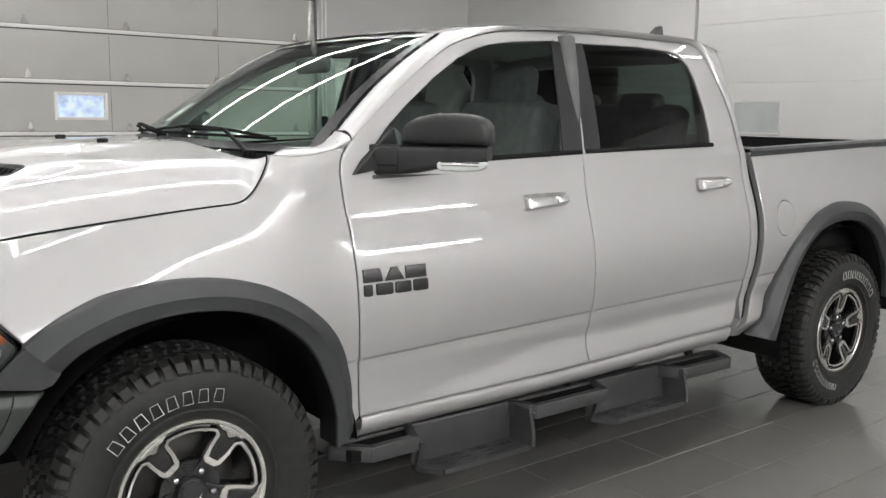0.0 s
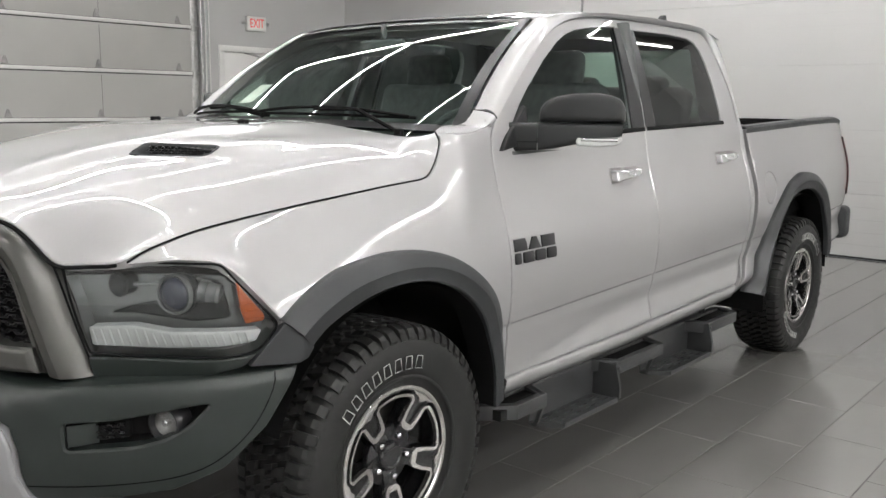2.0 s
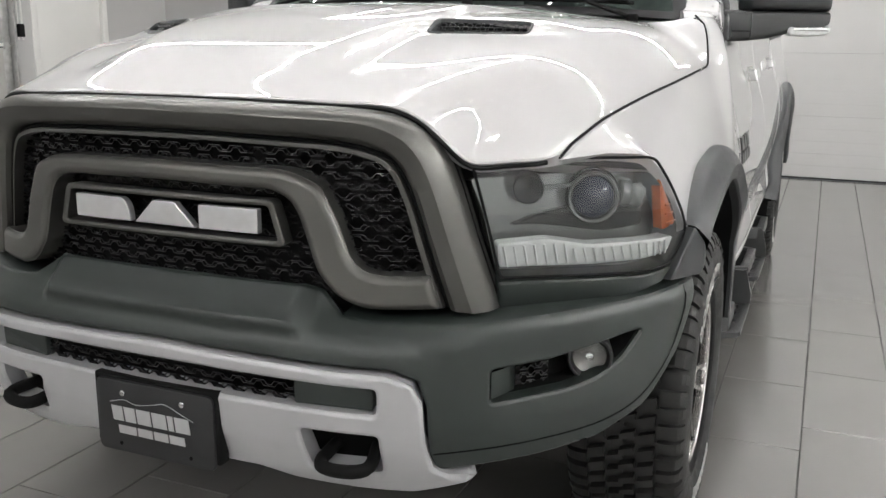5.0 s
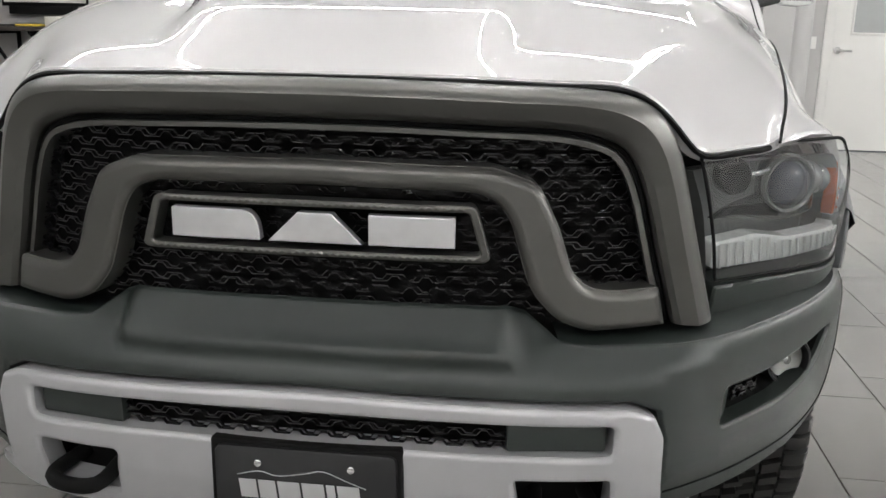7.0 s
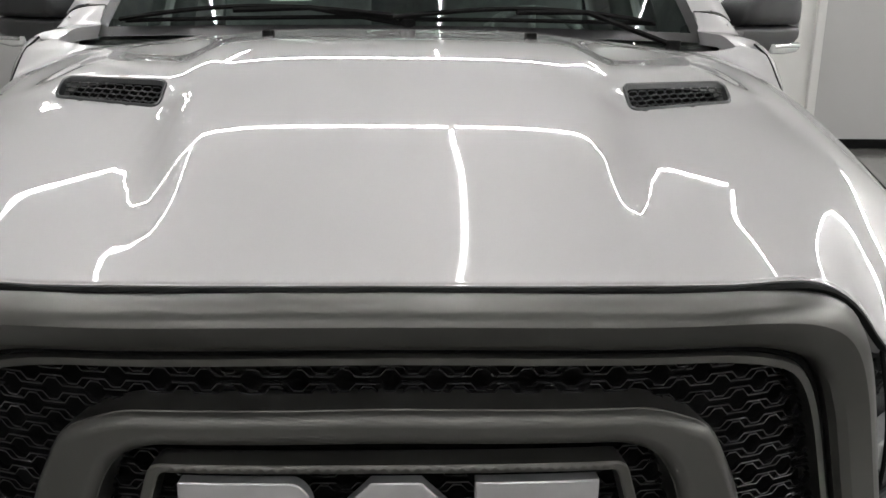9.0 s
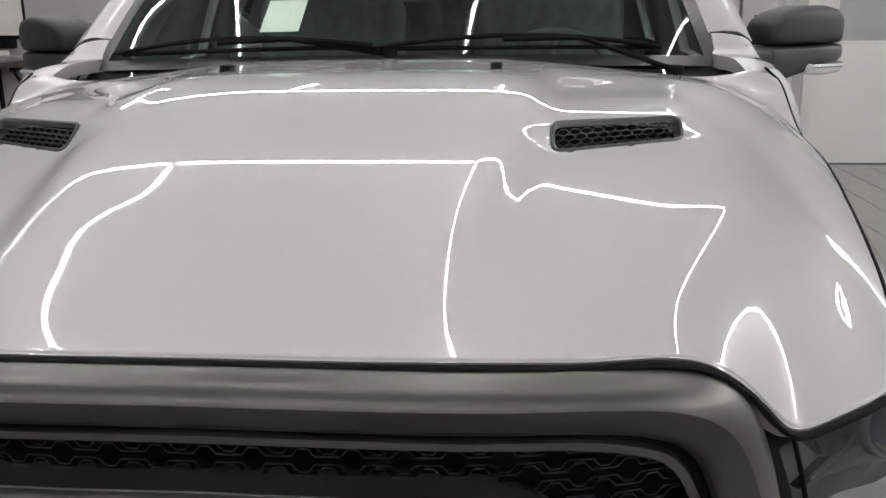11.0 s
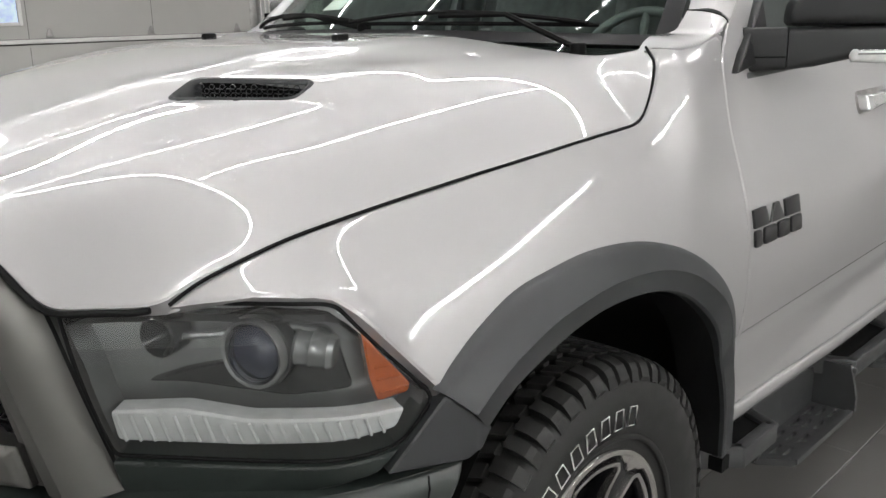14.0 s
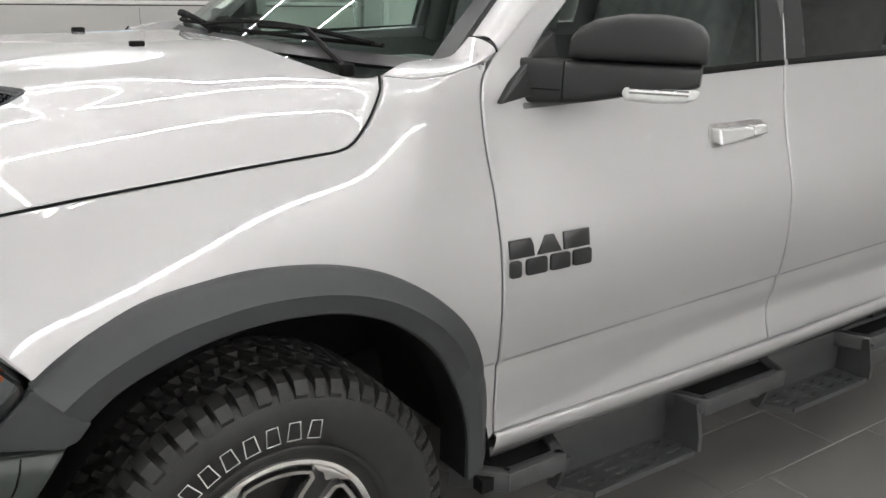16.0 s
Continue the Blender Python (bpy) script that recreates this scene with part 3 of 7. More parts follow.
def finish_grid():
    xs, us = np.arange(-1.06, 0.46, 0.008), np.arange(-0.088, 1.0, 0.008)
    g = np.array([[hood_rim(x, abs(u)) for u in us] for x in xs])
    k = np.exp(-0.5 * (np.arange(-6, 7) * 0.008 / 0.013) ** 2)
    k /= k.sum()
    for axis in (0, 1):
        g = np.apply_along_axis(lambda r: np.convolve(np.pad(r, 6, mode="reflect", reflect_type="odd"), k, "valid"), axis, g)
    return xs, us, g


HOOD_X, HOOD_U, HOOD_G = finish_grid()


def hood_z(x, u):
    fx, fu = (x - HOOD_X[0]) / 0.008, (abs(u) - HOOD_U[0]) / 0.008
    i, j = min(len(HOOD_X) - 3, max(1, int(fx))), min(len(HOOD_U) - 3, max(1, int(fu)))
    return float(np.dot(cubic(fx - i), HOOD_G[i - 1:i + 3, j - 1:j + 3] @ cubic(fu - j)))


def cowl_x(u):
    return 0.240 + 0.075 * (abs(u) / 0.778) ** 2.2


def wind_x(u, v):
    """The windscreen: u across, v from its base (0) to the roof (1)."""
    low = 0.255 + 0.250 * (abs(u) / 0.775) ** 2.2
    high = 0.995 + 0.075 * (abs(u) / 0.65) ** 2.2
    return low + (high - low) * v


def wind_point(u, v, lift=0.0):
    z = 1.362 - 0.02 * (abs(u) / 0.79) ** 2 + (0.402 + 0.008 * (abs(u) / 0.7) ** 2) * v + 0.022 * math.sin(math.pi * v)
    return (wind_x(u, v) - 0.012 * math.sin(math.pi * v) - lift * 0.55, u, z + lift * 0.8)


# bonnet
half = [(hood_front(u), u) for u in np.linspace(0, 0.735, 34)]
half = [p for p in half if p[0] < gap_line[0][0] - 0.004] + [gap_line[0]] + gap_line[1:]
half += [(cowl_x(u), u) for u in np.linspace(gap_line[-1][1] - 0.02, 0.0, 22)]
full = [(x, -u) for x, u in half] + [(x, u) for x, u in half[-2:0:-1]]
vent_poly = [(-0.503, 0.355), (-0.379, 0.556), (-0.322, 0.556), (-0.438, 0.355)]
vent_round = round_poly(vent_poly, [0.020, 0.022, 0.022, 0.020], 6)
vent_holes = [[(x, -u) for x, u in vent_round], [(x, u) for x, u in vent_round]]
FRONT_GAP_U = np.linspace(-0.728, 0.728, 97)
hood = sheet("hood", full, lambda x, y: (x, y, hood_z(x, y)), PAINT, truck, (0, 0, 1), vent_holes, step=0.018, edge=0.004, flange=0.02, label="silver bonnet with a raised middle and two air scoops")


# a black pipe draws the shaded gap under the bonnet's front edge
bm = bmesh.new()
pipe(bm, [(hood_front(u) - 0.002, u, hood_z(hood_front(u), u) - 0.0085) for u in FRONT_GAP_U], 0.0048, 6)
part("bonnet_rubber", bm, MATT_BLACK, hood, "black line standing for the shade under the bonnet's front edge", sharp=60)
for s in (1, -1):
    # shade of the shut line, put in as a thin black pipe
    bm = bmesh.new()
    pipe(bm, [(x, -s * (body_u(x, z - 0.002) + lamp_flare(x, z - 0.002) - 0.0012), z - 0.0022) for x, z in curve_points(GAP_Z, 0.02)], 0.0028, 6)
    part("edge_seal", bm, MATT_BLACK, hood, "black line standing for the shade in the shut line", sharp=60)


def scoop(s):
    """The black scoop set into the bonnet: a rim, a sloping ledge and a mesh that stands at the back of the mouth."""
    cx, cu = -0.4105, 0.4555
    def ring(grow_x, grow_u, lift):
        return [(cx + 0.60 * (u - cu) * grow_u + (x - cx - 0.60 * (u - cu)) * grow_x, -s * (cu + (u - cu) * grow_u), hood_z(x, u) + lift) for x, u in vent_round]
    rows = [ring(1.10, 1.02, -0.004), ring(1.10, 1.02, 0.001), ring(1.02, 1.0, 0.0035), ring(0.88, 0.965, 0.0015), ring(0.84, 0.955, -0.006)]
    v, f = loft(rows, True)
    ob = mesh_object("hood_scoop", v, f, PLASTIC, truck, "black plastic bonnet scoop with a mesh insert", sharp=50)
    # inside: p runs from the front lip (0) to the back lip (1), q across
    def mouth(p, q, drop):
        u = cu + (q - 0.5) * 0.192
        x = cx + 0.60 * (u - cu) + (p - 0.5) * 0.050
        return (x, -s * u, hood_z(x, u) - drop)
    rows = [[mouth(p, q, d) for q in np.linspace(0, 1, 13)] for p, d in ((0.0, 0.004), (0.25, 0.012), (0.55, 0.022), (0.78, 0.031), (1.2, 0.040))]
    v, f = loft(rows)
    mesh_object("scoop_ledge", v, f, PLASTIC, ob, "sloping black ledge in the scoop's mouth", sharp=60)
    # the dark depth of the scoop is a black sheet
    rows = [[mouth(p, q, d) for q in np.linspace(-0.03, 1.03, 13)] for p, d in ((1.25, 0.045), (1.15, 0.002))]
    v, f = loft(rows)
    mesh_object("scoop_back", v, f, MATT_BLACK, ob, "black sheet for the shaded depth behind the scoop mesh")
    for q in (0.0, 1.0):
        v, f = loft([[mouth(p, q, d) for p in (0.0, 0.5, 1.2)] for d in (0.002, 0.045)])
        mesh_object("scoop_cheek", v, f, PLASTIC, ob, "black side of the scoop's mouth")
    bm = bmesh.new()
    for j in range(4):
        for i in range(11):
            q = (i + 0.5 * (j % 2) + 0.25) / 11
            drop = 0.029 - 0.0072 * j
            base = Vector(mouth(0.86, q, drop))
            pts = [(base.x + 0.0012 * math.sin(a), base.y + 0.0086 * math.cos(a), base.z + 0.0046 * math.sin(a)) for a in [h * math.pi / 3 for h in range(6)]]
            pipe(bm, pts, 0.0012, 4, closed=True)
    part("mesh_insert", bm, PLASTIC, ob, "dark honeycomb mesh")
    return ob


for s in (1, -1):
    scoop(s)

# washer jets
for y in (-0.262, 0.262):
    bm = bmesh.new()
    z = hood_z(-0.015, y)
    box(bm, (-0.030, y - 0.011, z - 0.004), (0.004, y + 0.011, z + 0.012), 0.004)
    part("washer_jet", bm, MATT_BLACK, truck)

# wings, doors, bed sides
DOOR_FRONT = [(0.565, 0.505), (0.556, 0.60), (0.549, 0.70), (0.540, 0.85), (0.537, 1.0), (0.535, 1.11), (0.524, 1.20), (0.520, 1.285), (0.535, 1.335), (0.560, 1.365)]
DOOR_MID = [(1.628, 0.520), (1.618, 0.578), (1.622, 0.65), (1.624, 0.72), (1.618, 0.90), (1.616, 1.07), (1.618, 1.21), (1.618, 1.325)]
DOOR_REAR = [(2.545, 0.540), (2.585, 0.585), (2.612, 0.66), (2.622, 0.75), (2.626, 0.88), (2.630, 1.08), (2.628, 1.25), (2.622, 1.345)]
CAB_REAR = [(2.600, 0.50), (2.640, 0.585), (2.668, 0.66), (2.680, 0.80), (2.684, 1.0), (2.680, 1.18), (2.668, 1.33), (2.655, 1.40), (2.640, 1.52), (2.600, 1.71), (2.548, 1.805)]
BED_FRONT = [(2.655, 0.465), (2.690, 0.575), (2.725, 0.66), (2.738, 0.80), (2.742, 1.0), (2.738, 1.18), (2.722, 1.27), (2.700, 1.312)]
FLARE_OUT = [(-0.447, 0.890), (-0.40, 0.922), (-0.335, 0.957), (-0.245, 0.992), (-0.145, 1.009), (-0.04, 1.018), (0.08, 1.011), (0.185, 0.989), (0.275, 0.953), (0.37, 0.889), (0.45, 0.805), (0.500, 0.705), (0.526, 0.60), (0.534, 0.475)]
FLARE_IN = [(-0.368, 0.810), (-0.31, 0.855), (-0.225, 0.892), (-0.135, 0.917), (-0.03, 0.928), (0.09, 0.921), (0.18, 0.897), (0.26, 0.857), (0.345, 0.782), (0.412, 0.675), (0.450, 0.56), (0.455, 0.440)]
REAR_OUT = [(2.715, 0.475), (2.775, 0.545), (2.865, 0.722), (2.965, 0.874), (3.15, 1.003), (3.33, 1.058), (3.47, 1.068), (3.65, 1.045), (3.82, 0.96), (3.95, 0.83), (4.02, 0.68), (4.04, 0.53)]
REAR_IN = [(2.86, 0.44), (2.905, 0.56), (2.975, 0.70), (3.055, 0.835), (3.18, 0.925), (3.33, 0.968), (3.47, 0.976), (3.62, 0.955), (3.76, 0.88), (3.87, 0.765), (3.935, 0.64), (3.95, 0.53)]
DOOR_TOP = [(0.575, 1.380), (0.70, 1.481), (0.87, 1.603), (1.045, 1.705), (1.22, 1.760), (1.41, 1.786), (1.66, 1.797), (1.95, 1.800), (2.25, 1.798), (2.44, 1.793), (2.495, 1.765), (2.530, 1.700), (2.580, 1.575), (2.612, 1.45), (2.622, 1.345)]


def flank(s, lift=0.0):
    def fn(x, z):
        b = ease(1.29, 1.345, z) if x > 0.4 else 0.0
        u = body_u(x, z) * (1 - b) + (cab_u(x, z) if b else 0) * b
        return (x, -s * (u + lift), z)
    return fn


def wing_point(s):
    def fn(x, z):
        b = ease(1.31, 1.37, z) * ease(0.36, 0.46, x)
        u = body_u(x, z) + lamp_flare(x, z)
        return (x, -s * (u * (1 - b) + (0.880 - 0.30 * (z - 1.35)) * b), z)
    return fn


def even_line(pts, n):
    """n points at even steps along a smooth line through pts."""
    c = [Vector(p) for p in curve_points(pts, 0.004)]
    acc = [0.0]
    for a, b in zip(c, c[1:]):
        acc.append(acc[-1] + (b - a).length)
    t = np.linspace(0, acc[-1], n)
    return [Vector([float(np.interp(k, acc, [p[i] for p in c])) for i in range(len(pts[0]))]) for k in t]


def wing_top(s):
    """The wing's top that runs up to the foot of the windscreen pillar."""
    fn = wing_point(s)
    outer = even_line([fn(x, z) for x, z in ((0.303, 1.336), (0.36, 1.333), (0.43, 1.336), (0.50, 1.351), (0.545, 1.367), (0.572, 1.378))], 22)
    glass = [wind_point(u, v) for u, v in ((0.768, 0.025), (0.775, 0.07), (0.773, 0.12))]
    inner = even_line([(0.318, -s * 0.805, hood_z(0.318, 0.805) - 0.003), (0.38, -s * 0.790, 1.352), (0.45, -s * 0.770, 1.357)] + [(p[0], -s * p[1], p[2] + 0.005) for p in glass], 22)
    rows = []
    for a, b in zip(inner, outer):
        row = [(a.x, a.y, a.z - 0.03)]
        for k in np.linspace(0, 1, 11):
            # a quarter of an ellipse: upright where it leaves the wing, level at the glass
            c, h = math.cos(k * math.pi / 2), math.sin(k * math.pi / 2)
            row.append((b.x + (a.x - b.x) * (1 - h), b.y + (a.y - b.y) * (1 - h), b.z + (a.z - b.z) * c))
        row.append((b.x, b.y + s * 0.012, b.z - 0.012))
        rows.append(row)
    v, f = loft(rows)
    ob = mesh_object("wing_top", v, f, PAINT, truck, "silver wing top at the pillar foot", sharp=70)
    bm = bmesh.new()
    pipe(bm, [(p[0] + 0.002, p[1], p[2] + 0.0005) for p in rows[-1][1:12]], 0.0022, 5)
    part("seam", bm, MATT_BLACK, ob)


def wing(s):
    line = curve_points(GAP_Z, 0.02)
    poly = [(x, z - 0.003) for x, z in line if x < 0.12] + [(x + 0.004, z - 0.002) for x, z in line if x >= 0.12]
    poly += [(0.36, 1.332), (0.43, 1.335), (0.50, 1.350), (0.545, 1.364)]
    poly += [(x - 0.0025, z) for x, z in curve_points(DOOR_FRONT[::-1], 0.03)]
    arch = curve_points(FLARE_OUT, 0.03)
    poly += [(x - 0.012 if x > 0.45 else x, z - 0.014) for x, z in arch[::-1]]
    poly += [(x + 0.006, z + 0.004) for x, z in HEAD_TOP[::-1]][:-1]
    return sheet("wing", poly, wing_point(s), PAINT, truck, (0, -s, 0.3), step=0.018, seams=CREASE, edge=0.005, flange=0.02, label="silver front wing")


def door(s, front):
    low, high = (DOOR_FRONT, DOOR_MID) if front else (DOOR_MID, DOOR_REAR)
    top = curve_points(DOOR_TOP, 0.03)
    g = 0.0025
    if front:
        pillar = [(1.640, 1.50), (1.655, 1.65), (1.668, 1.7975)]
        poly = [(x + g, z) for x, z in curve_points(low, 0.03)] + [(x, z) for x, z in top if 0.59 < x < 1.655] + [(x - g, z) for x, z in pillar[::-1]] + [(x - g, z) for x, z in curve_points(high, 0.03)[::-1]]
        window = [(0.668, 1.372), (0.72, 1.425), (0.80, 1.490), (0.95, 1.594), (1.08, 1.668), (1.16, 1.702), (1.24, 1.725), (1.38, 1.745), (1.585, 1.760), (1.562, 1.60), (1.526, 1.332), (1.15, 1.312), (0.600, 1.292), (0.592, 1.300)]
    else:
        pillar = [(1.640, 1.50), (1.655, 1.65), (1.668, 1.7975)]
        poly = [(x + g, z) for x, z in curve_points(low, 0.03)] + [(x + g, z) for x, z in pillar] + [(x, z) for x, z in top if 1.69 < x < 2.615] + [(x - g, z) for x, z in curve_points(high, 0.03)[::-1]]
        window = [(1.735, 1.758), (2.08, 1.764), (2.28, 1.756), (2.345, 1.738), (2.385, 1.70), (2.408, 1.64), (2.428, 1.52), (2.434, 1.40), (2.428, 1.350), (1.715, 1.336)]
    ob = sheet("door", poly, flank(s), PAINT, truck, (0, -s, 0.2), [window], step=0.02, seams=CREASE, edge=0.004, flange=0.022, label="silver front door" if front else "silver rear door")
    glass = GLASS_SIDE if front else GLASS_DARK
    pane = sheet("window_glass", window, flank(s, -0.010), glass, ob, (0, -s, 0.2), step=0.05, edge=0, flange=0, label="tinted side glass" if front else "dark privacy glass")
    pane.visible_shadow = False
    # rubber belt strip and black pillar cover
    bm = bmesh.new()
    a, b = ((0.61, 1.2925), (1.613, 1.3265)) if front else ((1.627, 1.3275), (2.440, 1.3465))
    n = 24
    rows = []
    for i in range(n + 1):
        x = a[0] + (b[0] - a[0]) * i / n
        z = a[1] + (b[1] - a[1]) * i / n
        rows.append([(x, flank(s, l)(x, z + dz)[1], z + dz) for dz, l in ((-0.006, 0.001), (-0.004, 0.006), (0.006, 0.006), (0.012, 0.002))])
    v, f = loft(rows)
    mesh_object("belt_strip", v, f, MATT_BLACK, ob, "black rubber window strip")
    cover = [(1.566, 1.757), (1.661, 1.757), (1.646, 1.60), (1.617, 1.335), (1.512, 1.335), (1.542, 1.60)] if front else [(1.676, 1.757), (1.738, 1.757), (1.718, 1.338), (1.628, 1.338), (1.652, 1.60)]
    sheet("pillar_cover", cover, flank(s, 0.004), BLACK, ob, (0, -s, 0.2), step=0.03, edge=0.003, flange=0.008, label="black pillar cover")
    # handle
    hx, hz = (1.286, 1.160) if front else (2.300, 1.188)
    fn = lambda x, z, d: (x, -s * (body_u(x, z) + 0.002 - d), z)
    bm = bmesh.new()
    prism(bm, round_poly([(hx - 0.012, hz - 0.036), (hx + 0.225, hz - 0.020), (hx + 0.225, hz + 0.026), (hx - 0.012, hz + 0.024)], 0.018), lambda x, z, d: fn(x, z, d), 0.012, 0.002)
    base = part("handle_bezel", bm, STEEL, ob, "dark recess round the handle")
    bm = bmesh.new()
    lev = [(hx, hz - 0.027), (hx + 0.145, hz - 0.014), (hx + 0.150, hz + 0.013), (hx, hz + 0.016)]
    prism(bm, round_poly(lev, 0.010), lambda x, z, d: fn(x, z, d - 0.034 + 0.006 * ((x - hx - 0.08) / 0.08) ** 2), 0.030, 0.008, 3)
    cap = [(hx + 0.150, hz - 0.013), (hx + 0.212, hz - 0.008), (hx + 0.212, hz + 0.017), (hx + 0.152, hz + 0.014)]
    prism(bm, round_poly(cap, 0.008), lambda x, z, d: fn(x, z, d - 0.026), 0.024, 0.006, 3)
    part("door_handle", bm, SILVER_HANDLE, ob, "silver pull handle", sharp=50)
    return ob


def bed_side(s):
    poly = [(x, z) for x, z in curve_points(BED_FRONT, 0.03)]
    poly += [(2.75, 1.316), (3.2, 1.328), (3.8, 1.345), (4.30, 1.352), (4.42, 1.350), (4.475, 1.335), (4.505, 1.30), (4.53, 1.19), (4.56, 0.90), (4.58, 0.72), (4.55, 0.60), (4.30, 0.535), (4.06, 0.535)]
    arch = curve_points(REAR_OUT, 0.04)
    poly += [(x, z - 0.014) for x, z in arch[::-1]]
    cx, cz, r = 2.925, 1.012, 0.083
    hole = [(cx + r * math.cos(a), cz + r * math.sin(a)) for a in np.linspace(0, 2 * math.pi, 40)[:-1]]
    ob = sheet("bed_side", poly, on_side(s, body_u), PAINT, truck, (0, -s, 0.1), [hole] if s > 0 else [], step=0.025, seams=CREASE, edge=0.006, flange=0.03, label="silver load bed side")
    if s > 0:
        lid = [(cx + 0.0795 * math.cos(a), cz + 0.0795 * math.sin(a)) for a in np.linspace(0, 2 * math.pi, 40)[:-1]]
        sheet("fuel_door", lid, on_side(s, body_u, -0.001), PAINT, ob, (0, -s, 0.1), step=0.02, edge=0.003, flange=0.01, label="round silver fuel filler door")
    # rail cap
    rows = []
    for i in range(41):
        x = 2.70 + (4.47 - 2.70) * i / 40
        z = tab(x, [2.70, 3.2, 3.8, 4.3, 4.47], [1.314, 1.329, 1.346, 1.353, 1.338])
        u = body_u(x, z - 0.01)
        rows.append([(x, -s * (u + a), z + b) for a, b in ((0.004, -0.022), (0.006, 0.002), (-0.004, 0.014), (-0.05, 0.016), (-0.075, 0.010), (-0.078, -0.04))])
    v, f = loft(rows)
    mesh_object("rail_cap", v, f, PLASTIC, ob, "black plastic bed rail cap", sharp=40)
    return ob


def flare(s, front):
    out, inn = (FLARE_OUT, FLARE_IN) if front else (REAR_OUT, REAR_IN)
    n = 90
    def even(pts):
        c = [Vector(p) for p in curve_points(pts, 0.01)]
        acc = [0]
        for a, b in zip(c, c[1:]):
            acc.append(acc[-1] + (b - a).length)
        t = np.linspace(0, acc[-1], n)
        return [(float(np.interp(k, acc, [p.x for p in c])), float(np.interp(k, acc, [p.y for p in c]))) for k in t]
    A, B = even(out), even(inn)
    rows = []
    for k, lift in ((0.0, -0.004), (0.0, 0.010), (0.03, 0.020), (0.12, 0.028), (0.42, 0.040), (0.50, 0.043), (0.54, 0.041), (0.95, 0.030), (1.0, 0.024), (1.0, 0.010), (1.0, 0.002), (1.0, -0.10)):
        row = []
        for (ax, az), (bx, bz) in zip(A, B):
            x, z = ax + (bx - ax) * k, az + (bz - az) * k
            u0 = body_u(ax, max(az, 0.5))
            u1 = 0.972 * half_width(bx) / 0.978
            u = u0 * (1 - min(1, k * 1.6)) + max(u1, u0) * min(1, k * 1.6)
            near = 1 - 0.5 * ease(0.36, 0.52, ax) if front and lift > 0 else 1.0
            row.append((x, -s * (u + lift * near), z))
        rows.append(row)
    v, f = loft(rows[:-1])
    ob = mesh_object("wheel_flare", v, f, PLASTIC, truck, "black plastic wheel arch flare", sharp=28)
    # the flare's inner lip is coloured black for the arch's shadow
    v, f = loft(rows[-2:])
    mesh_object("arch_lip", v, f, MATT_BLACK, truck, "inner lip of the arch, blackened to stand for shade")
    return ob


for s in (1, -1):
    wing(s)
    wing_top(s)
    door(s, True)
    door(s, False)
    bed_side(s)
    flare(s, True)
    flare(s, False)

# sills under the doors
for s in (1, -1):
    rows = []
    for i in range(31):
        x = 0.572 + (2.56 - 0.572) * i / 30
        zt = tab(x, [0.57, 1.6, 2.54], [0.503, 0.517, 0.538]) - 0.006
        rows.append([(x, -s * (body_u(x, zt) + a), zt - b) for a, b in ((-0.02, -0.004), (-0.003, 0.0), (0.002, 0.006), (-0.004, 0.035), (-0.022, 0.062), (-0.10, 0.075))])
    v, f = loft(rows)
    mesh_object("sill", v, f, PAINT, truck, "silver sill panel below the doors", sharp=60)

# cab: roof skin with the rails and windscreen pillars
rows = []
xs = list(np.linspace(1.075, 2.66, 44))
for x in xs:
    row = []
    for k in np.linspace(-1, 1, 49):
        u = roof_w(x) * k
        row.append((x - 0.072 * (1 - abs(k) ** 2.2) * max(0, (1.20 - x) / 0.125), -u, roof_z(x - 0.05 * (1 - abs(k) ** 2.2) * max(0, (1.20 - x) / 0.125), u)))
    rows.append(row)
v, f = loft(rows)
mesh_object("roof", v, f, PAINT, truck, "silver cab roof")
for s in (1, -1):
    rail = curve_points(DOOR_TOP, 0.03)
    rows = []
    for i, (x, z) in enumerate(rail):
        if x < 1.0:
            v = min(1, max(0, 0.125 + 0.875 * (x - 0.575) / 0.425))
            inner = wind_point(0.785 - 0.125 * v, v)
            inner = (inner[0] + 0.01, -s * inner[1], inner[2] + 0.002)
        else:
            xi = min(2.645, max(1.085, x))
            ui = roof_w(xi) - 0.008
            inner = (xi, -s * ui, roof_z(xi, ui) + 0.001)
        oy = cab_u(x, z) + 0.004
        outer = (x, -s * oy, z + 0.004)
        row = []
        for k in np.linspace(0, 1, 9):
            p = Vector(inner) * (1 - k) + Vector(outer) * k
            bulge = math.sin(math.pi * k) * 0.017
            row.append((p.x, p.y - s * bulge * 0.6, p.z + bulge * 0.8))
        row.append((x + 0.002, -s * (oy - 0.025), z - 0.002))
        rows.append(row)
    v, f = loft(rows)
    mesh_object("roof_rail", v, f, PAINT, truck, "silver windscreen pillar and roof rail", sharp=60)
    # rear corner of the cab
    inner_edge = [(2.6255, 0.54), (2.6300, 0.66), (2.6295, 0.75), (2.6335, 0.88), (2.6375, 1.08), (2.6355, 1.25), (2.6295, 1.345), (2.6195, 1.45), (2.5875, 1.575), (2.5375, 1.70), (2.5025, 1.767), (2.455, 1.797)]
    rear = curve_points(CAB_REAR, 0.03)
    poly = curve_points(inner_edge, 0.03)[::-1] + [(x, z) for x, z in rear]
    sheet("cab_corner", poly, flank(s), PAINT, truck, (0.2, -s, 0.2), step=0.02, seams=CREASE, edge=0.005, flange=0.10, label="silver rear corner of the cab")

